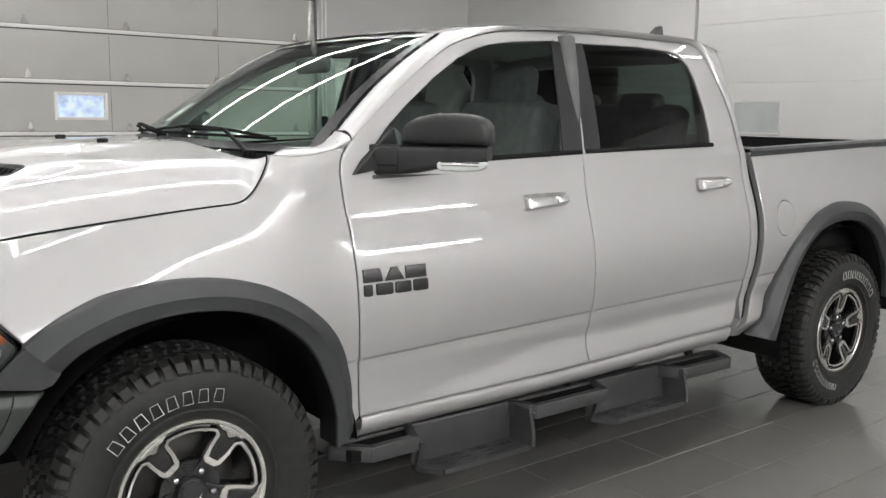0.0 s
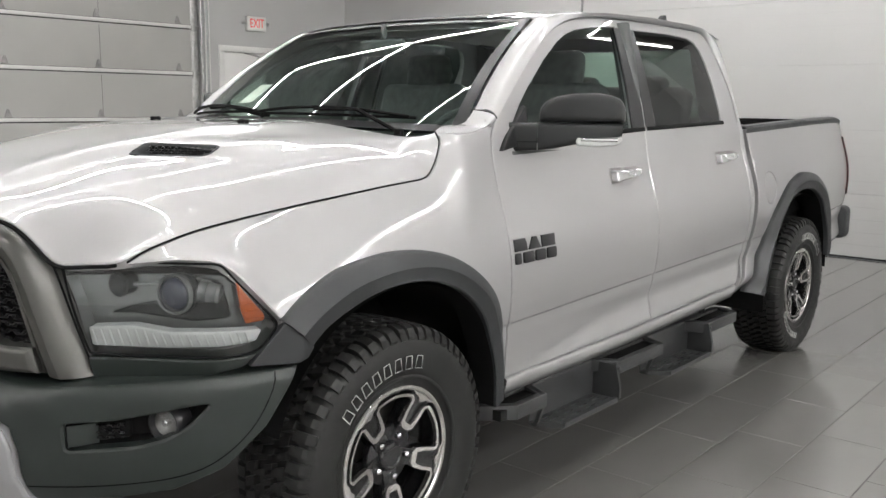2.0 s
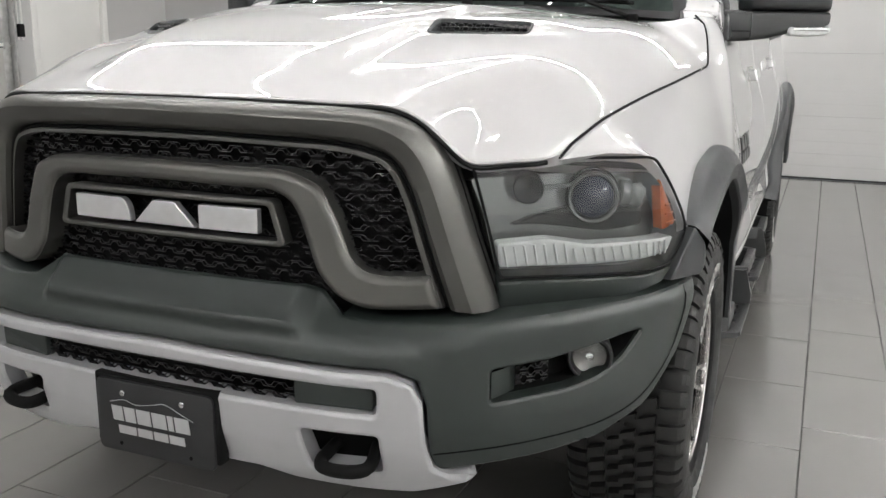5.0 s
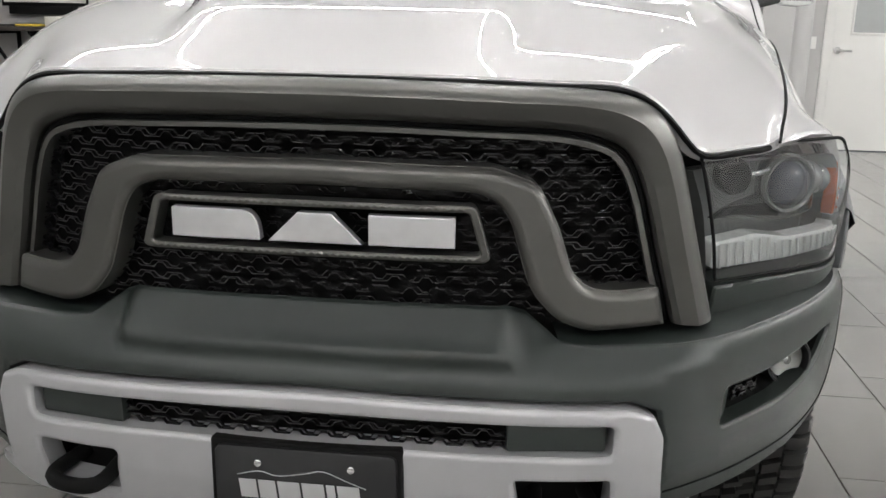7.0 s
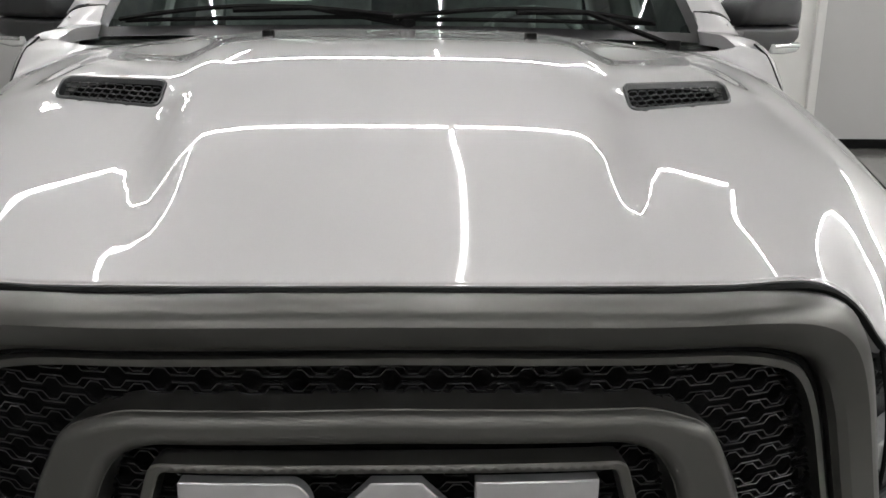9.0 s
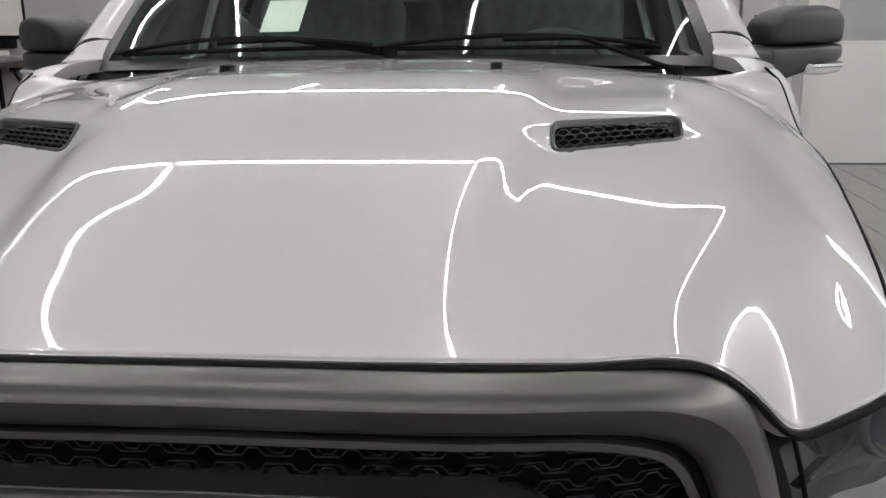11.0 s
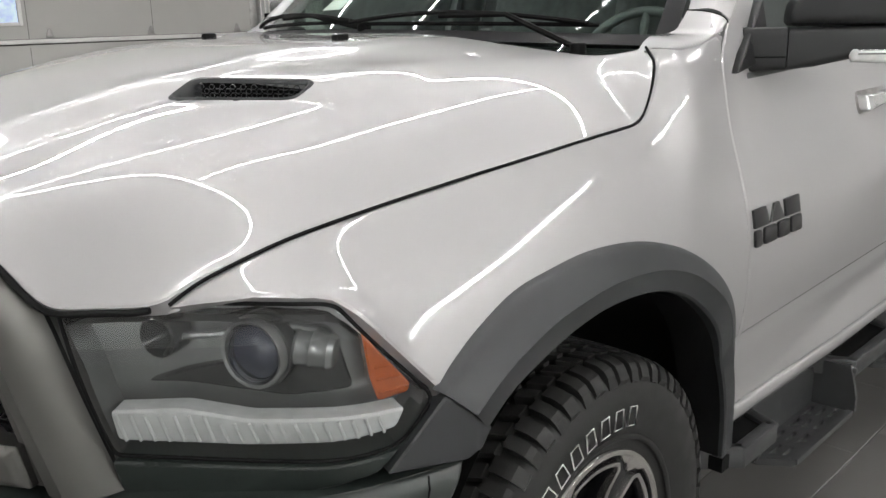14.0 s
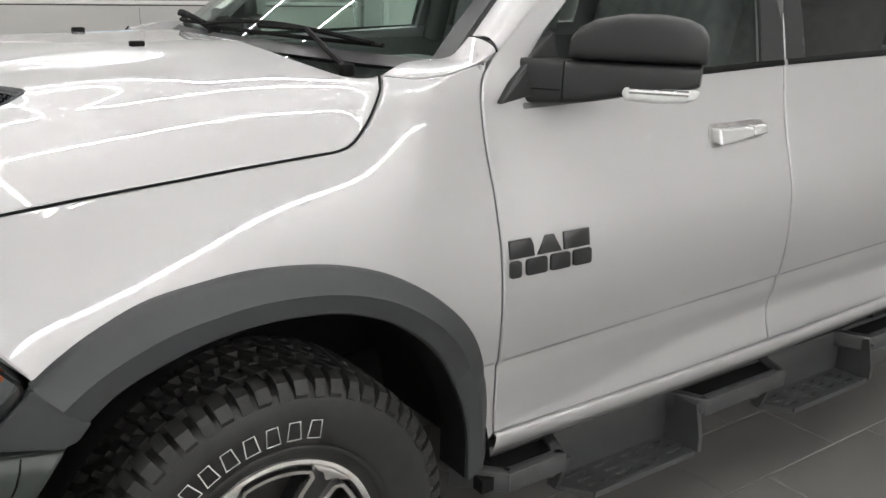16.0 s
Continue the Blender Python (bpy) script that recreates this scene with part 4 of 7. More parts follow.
# black filler sheet that puts shade into the gap between cab and bed
for s in (1, -1):
    zs_ = np.linspace(0.56, 1.32, 20)
    v, f = loft([[(2.640, -s * (body_u(2.70, z) - 0.030), z), (2.760, -s * (body_u(2.70, z) - 0.030), z)] for z in zs_])
    mesh_object("cab_gap_seal", v, f, MATT_BLACK, truck, "black sheet standing for the shaded gap between cab and load bed")
# cab back wall
bm = bmesh.new()
box(bm, (2.58, -0.86, 0.55), (2.64, 0.86, 1.34), 0.02)
part("cab_back", bm, PAINT, truck, "silver cab back panel")
bm = bmesh.new()
for s in (1, -1):
    prism(bm, [(-s * 0.855, 1.34), (-s * 0.70, 1.34), (-s * 0.60, 1.79), (-s * 0.705, 1.79)], lambda a, b, d: (2.575 + d, a, b), 0.03, 0.004)
box(bm, (2.575, -0.66, 1.72), (2.605, 0.66, 1.80), 0.01)
part("cab_back_frame", bm, PAINT, truck, "silver frame round the rear window")
bm = bmesh.new()
box(bm, (2.60, -0.70, 1.34), (2.606, 0.70, 1.72))
g = part("rear_window", bm, GLASS_SIDE, truck, "rear window glass")
g.visible_shadow = False

# windscreen with its black border
n, m = 28, 14
rows = [[wind_point((0.775 - 0.125 * max(0, j) / m) * (2 * i / n - 1), j / m) for i in range(n + 1)] for j in range(-1, m + 1)]
v, f = loft(rows)
f = [q[::-1] for q in f]
ws = mesh_object("windscreen", v, f, GLASS, truck, "green-tinted windscreen")
ws.visible_shadow = False
def band(u0, u1, v0, v1, n, name):
    rows = []
    for j in range(3):
        row = []
        for i in range(n + 1):
            t = i / n
            vv = v0[0] + (v0[1] - v0[0]) * t
            vw = v1[0] + (v1[1] - v1[0]) * t
            ua = u0[0] + (u0[1] - u0[0]) * t
            ub = u1[0] + (u1[1] - u1[0]) * t
            row.append(wind_point(ua + (ub - ua) * j / 2, vv + (vw - vv) * j / 2, 0.0035))
        rows.append(row)
    v, f = loft(rows)
    mesh_object(name, v, f, BLACK, ws, "black windscreen border")
band((-0.773, 0.773), (-0.767, 0.767), (-0.03, -0.03), (0.016, 0.016), 40, "border")
band((-0.655, 0.655), (-0.655, 0.655), (0.955, 0.955), (1.0, 1.0), 40, "border")
for s in (1, -1):
    band((s * 0.782, s * 0.656), (s * 0.745, s * 0.622), (0.0, 1.0), (0.0, 1.0), 20, "border")

# cowl below the windscreen
rows = []
for u in np.linspace(-0.80, 0.80, 41):
    c = cowl_x(u) - 0.004
    zc0 = hood_z(c - 0.01, u)
    w3 = wind_point(u, -0.03)
    rows.append([(c - 0.01, u, zc0 - 0.016), (c + 0.01, u, zc0 - 0.022), ((c + w3[0]) / 2, u, zc0 - 0.03), (w3[0], u, w3[2] - 0.006)])
v, f = loft(rows)
mesh_object("cowl", v, f, MATT_BLACK, truck, "black plastic cowl panel")


def wiper(y0, y1, lift):
    bm = bmesh.new()
    pts = []
    for i in range(17):
        t = i / 16
        y = y0 + (y1 - y0) * t
        vv = 0.018 + 0.030 * math.sin(math.pi * t) + lift * t
        p = wind_point(y, vv, 0.024 + 0.010 * math.sin(math.pi * t))
        pts.append(p)
    pipe(bm, pts, 0.006, 6)
    pipe(bm, [wind_point(y0 + (y1 - y0) * (0.02 + i / 16), 0.018 + lift * i / 16 + 0.012, 0.012) for i in range(17)], 0.0055, 6)
    mid = y0 + (y1 - y0) * 0.45
    base = y0 + (y1 - y0) * 1.05
    arm = [Vector((cowl_x(base) + 0.035, base, hood_z(cowl_x(base), base) + 0.008)), Vector(wind_point(base * 0.45 + mid * 0.55, 0.042, 0.036)), Vector(wind_point(mid, 0.042, 0.030))]
    pipe(bm, arm, 0.007, 6)
    cyl(bm, arm[0] - Vector((0, 0, 0.015)), arm[0] + Vector((0, 0, 0.012)), 0.018, 16, bevel=0.004)
    return part("wiper", bm, MATT_BLACK, truck, "black wiper arm and blade", sharp=50)


wiper(0.70, 0.02, 0.01)
wiper(0.02, -0.62, 0.01)

# shark-fin aerial
bm = bmesh.new()
z = roof_z(2.47, 0.50)
prof = [(2.39, z - 0.006), (2.44, z + 0.022), (2.485, z + 0.058), (2.507, z + 0.062), (2.515, z + 0.02), (2.52, z - 0.006)]
prism(bm, round_poly(prof, 0.012), lambda a, b, d: (a, -0.515 + d, b), 0.028, 0.008, 3)
part("aerial", bm, PLASTIC, truck, "black shark-fin aerial")

# ---- front end ----
def grille_x(u):
    return -0.958 + 0.158 * (abs(u) / 0.66) ** 3.3


def face(s_depth):
    """Maps (y, z) to the grille's curved face, s_depth behind it."""
    return lambda y, z: (grille_x(y) + s_depth, y, z)


def mirror_poly(right):
    """A closed outline from its half at y <= 0, from top middle to bottom middle."""
    return [(y, z) for y, z in right] + [(-y, z) for y, z in right[::-1] if abs(y) > 1e-6]


def contour(pts, step=0.012):
    c = curve_points(pts, step)
    return [tuple(p) for p in c]


# satin surround: outer rim follows the bonnet edge, inner rim frames the mesh
def rim_curve(top, corner_u, corner_z, bottom_u, bottom_z, n=60):
    line = [(0.0, top)] + [(corner_u * k, top - 0.012 * k ** 2) for k in (0.3, 0.6, 0.85)]
    line += [(corner_u, top - 0.022), (corner_u + (bottom_u - corner_u) * 0.30, corner_z + (top - corner_z) * 0.55), (corner_u + (bottom_u - corner_u) * 0.52, corner_z), (corner_u + (bottom_u - corner_u) * 0.76, (corner_z + bottom_z) / 2), (bottom_u, bottom_z)]
    c = [Vector(p) for p in curve_points(line, 0.004)]
    acc = [0]
    for a, b in zip(c, c[1:]):
        acc.append(acc[-1] + (b - a).length)
    t = np.linspace(0, acc[-1], n)
    return [(float(np.interp(k, acc, [p.x for p in c])), float(np.interp(k, acc, [p.y for p in c]))) for k in t]


OUTER = rim_curve(1.157, 0.500, 1.034, 0.660, 0.762)
INNER = rim_curve(1.092, 0.446, 0.990, 0.575, 0.768)


def ring_rows(spec):
    rows = []
    for k, dx in spec:
        row = []
        for sgn in (-1, 1):
            seq = list(zip(OUTER, INNER))
            seq = seq[::-1] if sgn < 0 else seq[1:]
            for (au, az), (bu, bz) in seq:
                u, z = au + (bu - au) * k, az + (bz - az) * k
                row.append((grille_x(u) + dx, sgn * u, z))
        rows.append(row)
    return rows


v, f = loft(ring_rows([(0.10, 0.050), (0.105, 0.016), (0.125, 0.004), (0.19, -0.010), (0.35, -0.020), (0.44, -0.022), (0.80, -0.010), (0.93, 0.000), (1.0, 0.012), (1.0, 0.06)]))
surround = mesh_object("grille_surround", v, f, SATIN, truck, "satin graphite grille surround", sharp=30)
# a black band behind the gap below the bonnet stands for its shade
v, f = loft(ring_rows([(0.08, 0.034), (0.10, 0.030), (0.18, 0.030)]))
mesh_object("bonnet_seal", v, f, MATT_BLACK, surround, "black sheet standing for the shaded gap below the bonnet", sharp=30)
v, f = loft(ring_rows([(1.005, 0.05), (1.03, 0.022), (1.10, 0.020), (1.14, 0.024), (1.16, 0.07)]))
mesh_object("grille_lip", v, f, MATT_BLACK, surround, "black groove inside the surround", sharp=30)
v, f = loft(ring_rows([(1.13, 0.06), (1.135, 0.018), (1.15, 0.012), (1.26, 0.012), (1.275, 0.020), (1.28, 0.07)]))
mesh_object("grille_inner_frame", v, f, SATIN, surround, "satin inner frame", sharp=30)

# the bent crossbar over the emblem
u_half = [(0.0, 1.034), (-0.285, 1.030), (-0.352, 1.006), (-0.385, 0.940), (-0.408, 0.868), (-0.430, 0.845), (-0.465, 0.836), (-0.548, 0.836), (-0.563, 0.771), (-0.435, 0.771), (-0.385, 0.792), (-0.345, 0.838), (-0.312, 0.945), (-0.292, 0.978), (-0.255, 0.993), (0.0, 0.996)]
bar = round_poly(mirror_poly(u_half), [0.004 if abs(p[0]) > 0.54 else 0.02 for p in mirror_poly(u_half)], 4)
sheet("crossbar", bar, face(-0.004), SATIN, surround, (-1, 0, 0), step=0.014, edge=0.004, flange=0.045, dome=0.009, dome_r=0.016, label="satin graphite crossbar framing the emblem")
# emblem frame and plain letter-like blocks
frame_out = round_poly([(-0.257, 0.972), (0.257, 0.972), (0.281, 0.891), (0.272, 0.884), (-0.272, 0.884), (-0.281, 0.891)], 0.014, 5)
frame_in = round_poly([(-0.247, 0.962), (0.247, 0.962), (0.267, 0.894), (-0.267, 0.894)], 0.008, 5)
emblem = sheet("emblem_frame", frame_out, face(-0.006), SATIN, truck, (-1, 0, 0), [frame_in], step=0.012, edge=0.003, flange=0.03, label="satin frame round the emblem")
blocks = [round_poly([(-0.226, 0.954), (-0.098, 0.954), (-0.084, 0.938), (-0.080, 0.907), (-0.226, 0.907)], [0.003, 0.012, 0.012, 0.003, 0.003], 4),
          [(-0.020, 0.954), (0.034, 0.954), (0.082, 0.907), (-0.068, 0.907)],
          [(0.092, 0.954), (0.226, 0.954), (0.226, 0.907), (0.092, 0.907)]]
for blk in blocks:
    sheet("emblem_block", [(-y, z) for y, z in blk], face(-0.010), EMBLEM, emblem, (-1, 0, 0), step=0.008, edge=0.002, flange=0.014, label="brushed silver emblem shape")


def wave_mesh(name, inside_fn, place, z0, z1, y0, y1, parent, pitch=0.050, rise=0.0080, row=0.0195, r=0.0010):
    """A net of long six-sided cells: wavy bars in pairs."""
    bm = bmesh.new()
    j = 0
    z = z0
    while z < z1:
        flip = 1 if j % 2 else -1
        pts = []
        k = math.floor(y0 / pitch) - 1
        while k * pitch < y1 + pitch:
            b = k * pitch
            for fx, fz in ((0.0, 0), (0.26, 0), (0.40, 1), (0.60, 1), (0.74, 0)):
                pts.append((b + fx * pitch + (0.5 * pitch if (j // 2) % 2 else 0), z + flip * rise * fz))
            k += 1
        run = []
        for p in pts + [None]:
            if p is not None and inside_fn(*p):
                run.append(p)
            else:
                if len(run) > 1:
                    for a in (0.0,):
                        top = [place(y, q, 0.0) for y, q in run]
                        back = [place(y, q, 0.007) for y, q in run]
                        vt = [[bm.verts.new((x, y, zz + d)) for (x, y, zz) in src] for src, d in ((back, r), (top, r), (top, -r), (back, -r))]
                        for r0, r1 in zip(vt, vt[1:]):
                            for i in range(len(run) - 1):
                                bm.faces.new((r0[i], r0[i + 1], r1[i + 1], r1[i]))
                run = []
        z += row * (0.42 if j % 2 == 0 else 0.58)
        j += 1
    return part(name, bm, MESH, parent, "dark mesh of long six-sided cells", sharp=30)


inner_poly = np.array([(-u, z) for u, z in INNER][::-1] + [(u, z) for u, z in INNER[1:]])
wave_mesh("grille_mesh", lambda y, z: bool(inside(np.array([(y, z)]), inner_poly)[0]) or (abs(y) < 0.40 and 0.80 < z < 0.9), lambda y, z, d: (grille_x(y) + 0.035 + d, y, z), 0.79, 1.075, -0.57, 0.57, surround)
# flat black sheet in place of the unlit space behind the mesh
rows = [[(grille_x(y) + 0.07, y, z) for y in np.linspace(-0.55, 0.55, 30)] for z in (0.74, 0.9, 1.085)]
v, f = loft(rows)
mesh_object("radiator_shroud", v, f, MATT_BLACK, surround, "black sheet for the unlit space behind the mesh")

# ---- headlamps, on one curved plan line ----
hl = [Vector(p) for p in curve_points(HEAD_LINE, 0.004)]
hl_s = [0.0]
for a, b in zip(hl, hl[1:]):
    hl_s.append(hl_s[-1] + (b - a).length)


def head_at(q, back=0.0):
    """The plan point at arc length q of the lamp line, moved back along the inward normal: (u, x)."""
    u = float(np.interp(q, hl_s, [p.x for p in hl]))
    x = float(np.interp(q, hl_s, [p.y for p in hl]))
    e = 0.02
    u1, x1 = float(np.interp(q + e, hl_s, [p.x for p in hl])), float(np.interp(q + e, hl_s, [p.y for p in hl]))
    u0, x0 = float(np.interp(q - e, hl_s, [p.x for p in hl])), float(np.interp(q - e, hl_s, [p.y for p in hl]))
    t = Vector((u1 - u0, x1 - x0)).normalized()
    return u - t.y * back, x + t.x * back


def head_q(u=None, x=None):
    if u is not None:
        return float(np.interp(u, [p.x for p in hl], hl_s))
    return float(np.interp(x, [p.y for p in hl], hl_s))


def head_fn(s, back):
    def fn(q, z):
        u, x = head_at(q, back + 0.012 * ((z - 0.93) / 0.12) ** 2)
        return (x, -s * u, z)
    return fn


def low_top(fn):
    """Keeps the lamp's inside below the wing's edge."""
    return lambda q, z: fn(q, z if z < 0.95 else 0.95 + 0.62 * (z - 0.95))


def headlamp(s):
    q = [head_q(u=0.612), head_q(u=0.742), head_q(x=-0.585), head_q(x=-0.452), head_q(x=-0.505), head_q(u=0.660)]
    outline = [(q[0], 1.042), (q[1], 1.050), (q[2] - 0.02, 1.046), (q[2], 1.040), (q[3], 0.882), (q[4], 0.818), (q[4] - 0.12, 0.812), (q[5], 0.822)]
    outline = round_poly(outline, [0.01, 0.03, 0.012, 0.015, 0.02, 0.03, 0.05, 0.012], 5)
    body = sheet("headlamp", outline, low_top(head_fn(s, 0.075)), LAMP_GREY, truck, (-1, -s, 0), step=0.02, edge=0, flange=-0.052, label="headlamp with a clear lens, amber reflector and dark bezel")
    lens = sheet("lens", outline, head_fn(s, 0.002), LENS, body, (-1, -s, 0), step=0.03, edge=0.006, flange=0, label="clear lamp lens")
    lens.visible_shadow = False
    w = q[3] - q[0]
    qa = q[0]
    # dark upper bezel with the brow line
    dark = [(qa + 0.09, 0.915), (qa + 0.15, 0.936), (qa + 0.22, 0.950), (qa + 0.25, 1.005), (qa + 0.31, 1.024), (qa + 0.36, 1.030), (qa + 0.385, 1.0), (qa + 0.40, 0.945), (qa + 0.42, 0.903), (qa + 0.30, 0.893), (qa + 0.22, 0.905), (qa + 0.15, 0.915)]
    sheet("bezel", round_poly(dark, 0.014), low_top(head_fn(s, 0.060)), LAMP_DARK, body, (-1, -s, 0), step=0.025, edge=0.006, flange=0.02, label="dark bezel")
    # projector
    pq, pz = qa + 0.266, 0.968
    u, x = head_at(pq, 0.055)
    u2, x2 = head_at(pq, 0.0)
    c, d = Vector((x, -s * u, pz)), Vector((-1, -s * 0.35, 0)).normalized()
    bm = bmesh.new()
    cyl(bm, c + d * -0.02, c + d * 0.010, 0.056, 40, bevel=0.006)
    part("projector_housing", bm, LAMP_DARK, body, "dark projector housing")
    vv, ff = lathe([(0.051, 0.008), (0.0515, 0.020), (0.049, 0.024), (0.045, 0.022), (0.043, 0.012)], 48)
    mr = Matrix.Translation(c) @ d.to_track_quat("Y", "Z").to_matrix().to_4x4()
    mesh_object("projector_ring", [mr @ Vector(p) for p in vv], ff, LAMP_GREY, body, "thin grey ring round the projector", sharp=40)
    bm = bmesh.new()
    m = Matrix.Translation(c + d * 0.016) @ d.to_track_quat("Z", "Y").to_matrix().to_4x4() @ Matrix.Diagonal((1, 1, 0.45, 1))
    bmesh.ops.create_uvsphere(bm, u_segments=32, v_segments=16, radius=0.044, matrix=m)
    part("projector", bm, PROJECTOR, body, "dark blue projector lens")
    # ribbed side chamber beside the projector
    ca, cb = Vector(head_fn(s, 0.052)(pq + 0.052, 0.974)), Vector(head_fn(s, 0.046)(pq + 0.112, 0.966))
    cd_ = (cb - ca).normalized()
    vv, ff = lathe([(0.0005, 0.0), (0.026, 0.0), (0.028, 0.004), (0.026, 0.008), (0.026, 0.020), (0.0285, 0.024), (0.026, 0.028), (0.025, 0.044), (0.027, 0.048), (0.023, 0.056), (0.0005, 0.058)], 28)
    mc = Matrix.Translation(ca) @ cd_.to_track_quat("Y", "Z").to_matrix().to_4x4()
    mesh_object("side_chamber", [mc @ Vector(p) for p in vv], ff, LAMP_GREY, body, "ribbed grey side chamber", sharp=40)
    # glossy brow above the projector
    bm = bmesh.new()
    pipe(bm, [low_top(head_fn(s, 0.050))(a, z) for a, z in curve_points([(qa + 0.15, 1.012), (qa + 0.21, 1.018), (qa + 0.25, 1.034), (qa + 0.30, 1.036), (qa + 0.35, 1.024)], 0.01)], 0.005, 8)
    part("brow", bm, LAMP_GREY, body, "thin bright brow")
    # small inner lamp chamber
    u, x = head_at(qa + 0.125, 0.050)
    c2 = Vector((x, -s * u, 0.990))
    vv, ff = lathe([(0.030, -0.03), (0.031, 0.006), (0.028, 0.009), (0.025, 0.006), (0.012, -0.014), (0.0005, -0.018)], 32)
    m2 = Matrix.Translation(c2) @ d.to_track_quat("Y", "Z").to_matrix().to_4x4()
    mesh_object("reflector", [m2 @ Vector(p) for p in vv], ff, LAMP_DARK, body, "grey inner reflector", sharp=40)
    # amber side reflector, ribbed
    am = [(q[2] + 0.035, 1.000), (q[2] + 0.058, 0.970), (q[2] + 0.112, 0.905), (q[2] + 0.108, 0.893), (q[2] + 0.058, 0.890), (q[2] + 0.045, 0.93)]
    sheet("amber_reflector", round_poly(am, 0.006), head_fn(s, 0.022), AMBER, body, (-1, -s, 0), step=0.02, edge=0.004, flange=0.02, label="amber side reflector")
    bm = bmesh.new()
    for k in range(4):
        z = 0.906 + 0.019 * k
        a = tab(z, [0.89, 1.0], [q[2] + 0.060, q[2] + 0.045])
        b = tab(z, [0.89, 0.905, 0.97, 1.0], [q[2] + 0.104, q[2] + 0.106, q[2] + 0.052, q[2] + 0.036])
        if b - a < 0.01:
            continue
        pipe(bm, [head_fn(s, 0.019)(a + (b - a) * t, z) for t in np.linspace(0, 1, 5)], 0.0022, 5)
    part("amber_rib", bm, AMBER, body)
    # daylight strip with its diffuser cells
    strip = [(qa + 0.055, 0.888), (qa + 0.16, 0.893), (qa + 0.25, 0.876), (q[2] + 0.02, 0.876), (q[2] + 0.10, 0.872), (q[2] + 0.085, 0.842), (q[2] - 0.02, 0.836), (qa + 0.25, 0.834), (qa + 0.06, 0.840)]
    sheet("light_strip", round_poly(strip, 0.008), head_fn(s, 0.016), LAMP_WHITE, body, (-1, -s, 0), step=0.02, edge=0.005, flange=0.03, label="white lower light strip")
    bm = bmesh.new()
    for k in range(19):
        a = qa + 0.075 + 0.021 * k
        if a > q[2] + 0.085:
            break
        pts = [head_fn(s, 0.013)(a - 0.010 * t, 0.842 + 0.042 * t - (0.012 * t if a > qa + 0.22 else 0)) for t in np.linspace(0, 1, 4)]
        pipe(bm, pts, 0.0026, 6)
    part("strip_rib", bm, LAMP_WHITE, body)
    # black gasket round the lens
    bm = bmesh.new()
    pipe(bm, [head_fn(s, 0.004)(a, z) for a, z in resample(outline, 0.02)], 0.0030, 6, closed=True)
    part("gasket", bm, MATT_BLACK, body, "black seal")
    # plastic strip below the lamp
    q6 = head_q(x=-0.545)
    low = [(q[5] - 0.004, 0.814), (q[4] - 0.12, 0.805), (q[4] - 0.01, 0.811), (q[4] + 0.012, 0.824), (q[3] - 0.004, 0.868), (q6 + 0.005, 0.782), (q6 - 0.12, 0.758), (q[5], 0.754)]
    sheet("lamp_strip", round_poly(low, 0.008), head_fn(s, -0.004), BUMPER, truck, (-1, -s, 0), step=0.02, edge=0.005, flange=0.05, label="black plastic strip below the headlamp")
    # flare end piece between lamp and arch
    tip = [(-0.447, 0.886), (-0.361, 0.813), (-0.385, 0.785), (-0.415, 0.775), (-0.535, 0.785)]
    sheet("flare_end", round_poly(tip, 0.006), lambda x, z: (x, -s * (0.990 - 0.36 * max(0, -0.40 - x)), z), PLASTIC, truck, (0, -s, 0), step=0.02, edge=0.004, flange=0.06, label="black end piece of the flare")


for s in (1, -1):
    headlamp(s)

# ---- front bumper ----
BUMP_LINE = [(0.0, -1.005), (0.20, -1.002), (0.40, -0.985), (0.55, -0.945), (0.66, -0.880), (0.76, -0.795), (0.85, -0.700), (0.92, -0.600), (0.962, -0.500), (0.985, -0.400), (0.99, -0.34)]
bl = [Vector(p) for p in curve_points(BUMP_LINE, 0.004)]
bl_s = [0.0]
for a, b in zip(bl, bl[1:]):
    bl_s.append(bl_s[-1] + (b - a).length)
bl_u, bl_x = [p.x for p in bl], [p.y for p in bl]


def bump_q(u=None, x=None):
    return float(np.interp(u, bl_u, bl_s)) if u is not None else float(np.interp(x, bl_x, bl_s))


def bump_at(q, back=0.0):
    a = abs(q)
    u, x = float(np.interp(a, bl_s, bl_u)), float(np.interp(a, bl_s, bl_x))
    e = 0.025
    t = Vector((float(np.interp(a + e, bl_s, bl_u)) - float(np.interp(max(0, a - e), bl_s, bl_u)), float(np.interp(a + e, bl_s, bl_x)) - float(np.interp(max(0, a - e), bl_s, bl_x)))).normalized()
    return (u - t.y * back) * (1 if q >= 0 else -1), x + t.x * back


BUMP_Z = [0.40, 0.46, 0.52, 0.60, 0.68, 0.705, 0.72, 0.74, 0.765, 0.80, 0.83]
BUMP_D = [0.060, 0.030, 0.010, 0.002, 0.000, 0.003, 0.012, 0.030, 0.055, 0.080, 0.100]


def bump_fn(extra=0.0):
    def fn(q, z):
        # towards the corners the shelf is shallower and starts higher
        k = ease(0.50, 0.75, abs(q))
        d = tab(z - 0.035 * k, BUMP_Z, BUMP_D) * (1 - 0.35 * k)
        # raised middle of the shelf
        m = 1 - ease(0.305, 0.345, abs(q))
        d -= 0.028 * m * ease(0.715, 0.750, z)
        u, x = bump_at(q, d + extra)
        return (x, -u, z)
    return fn


qs = bump_q(u=0.565)
qe = bump_q(x=-0.405)
half_top = [(0.0, 0.812), (0.315, 0.812), (0.345, 0.800), (0.40, 0.762), (0.46, 0.755), (0.60, 0.754), (bump_q(u=0.75), 0.762), (bump_q(u=0.90), 0.768), (qe, 0.770)]
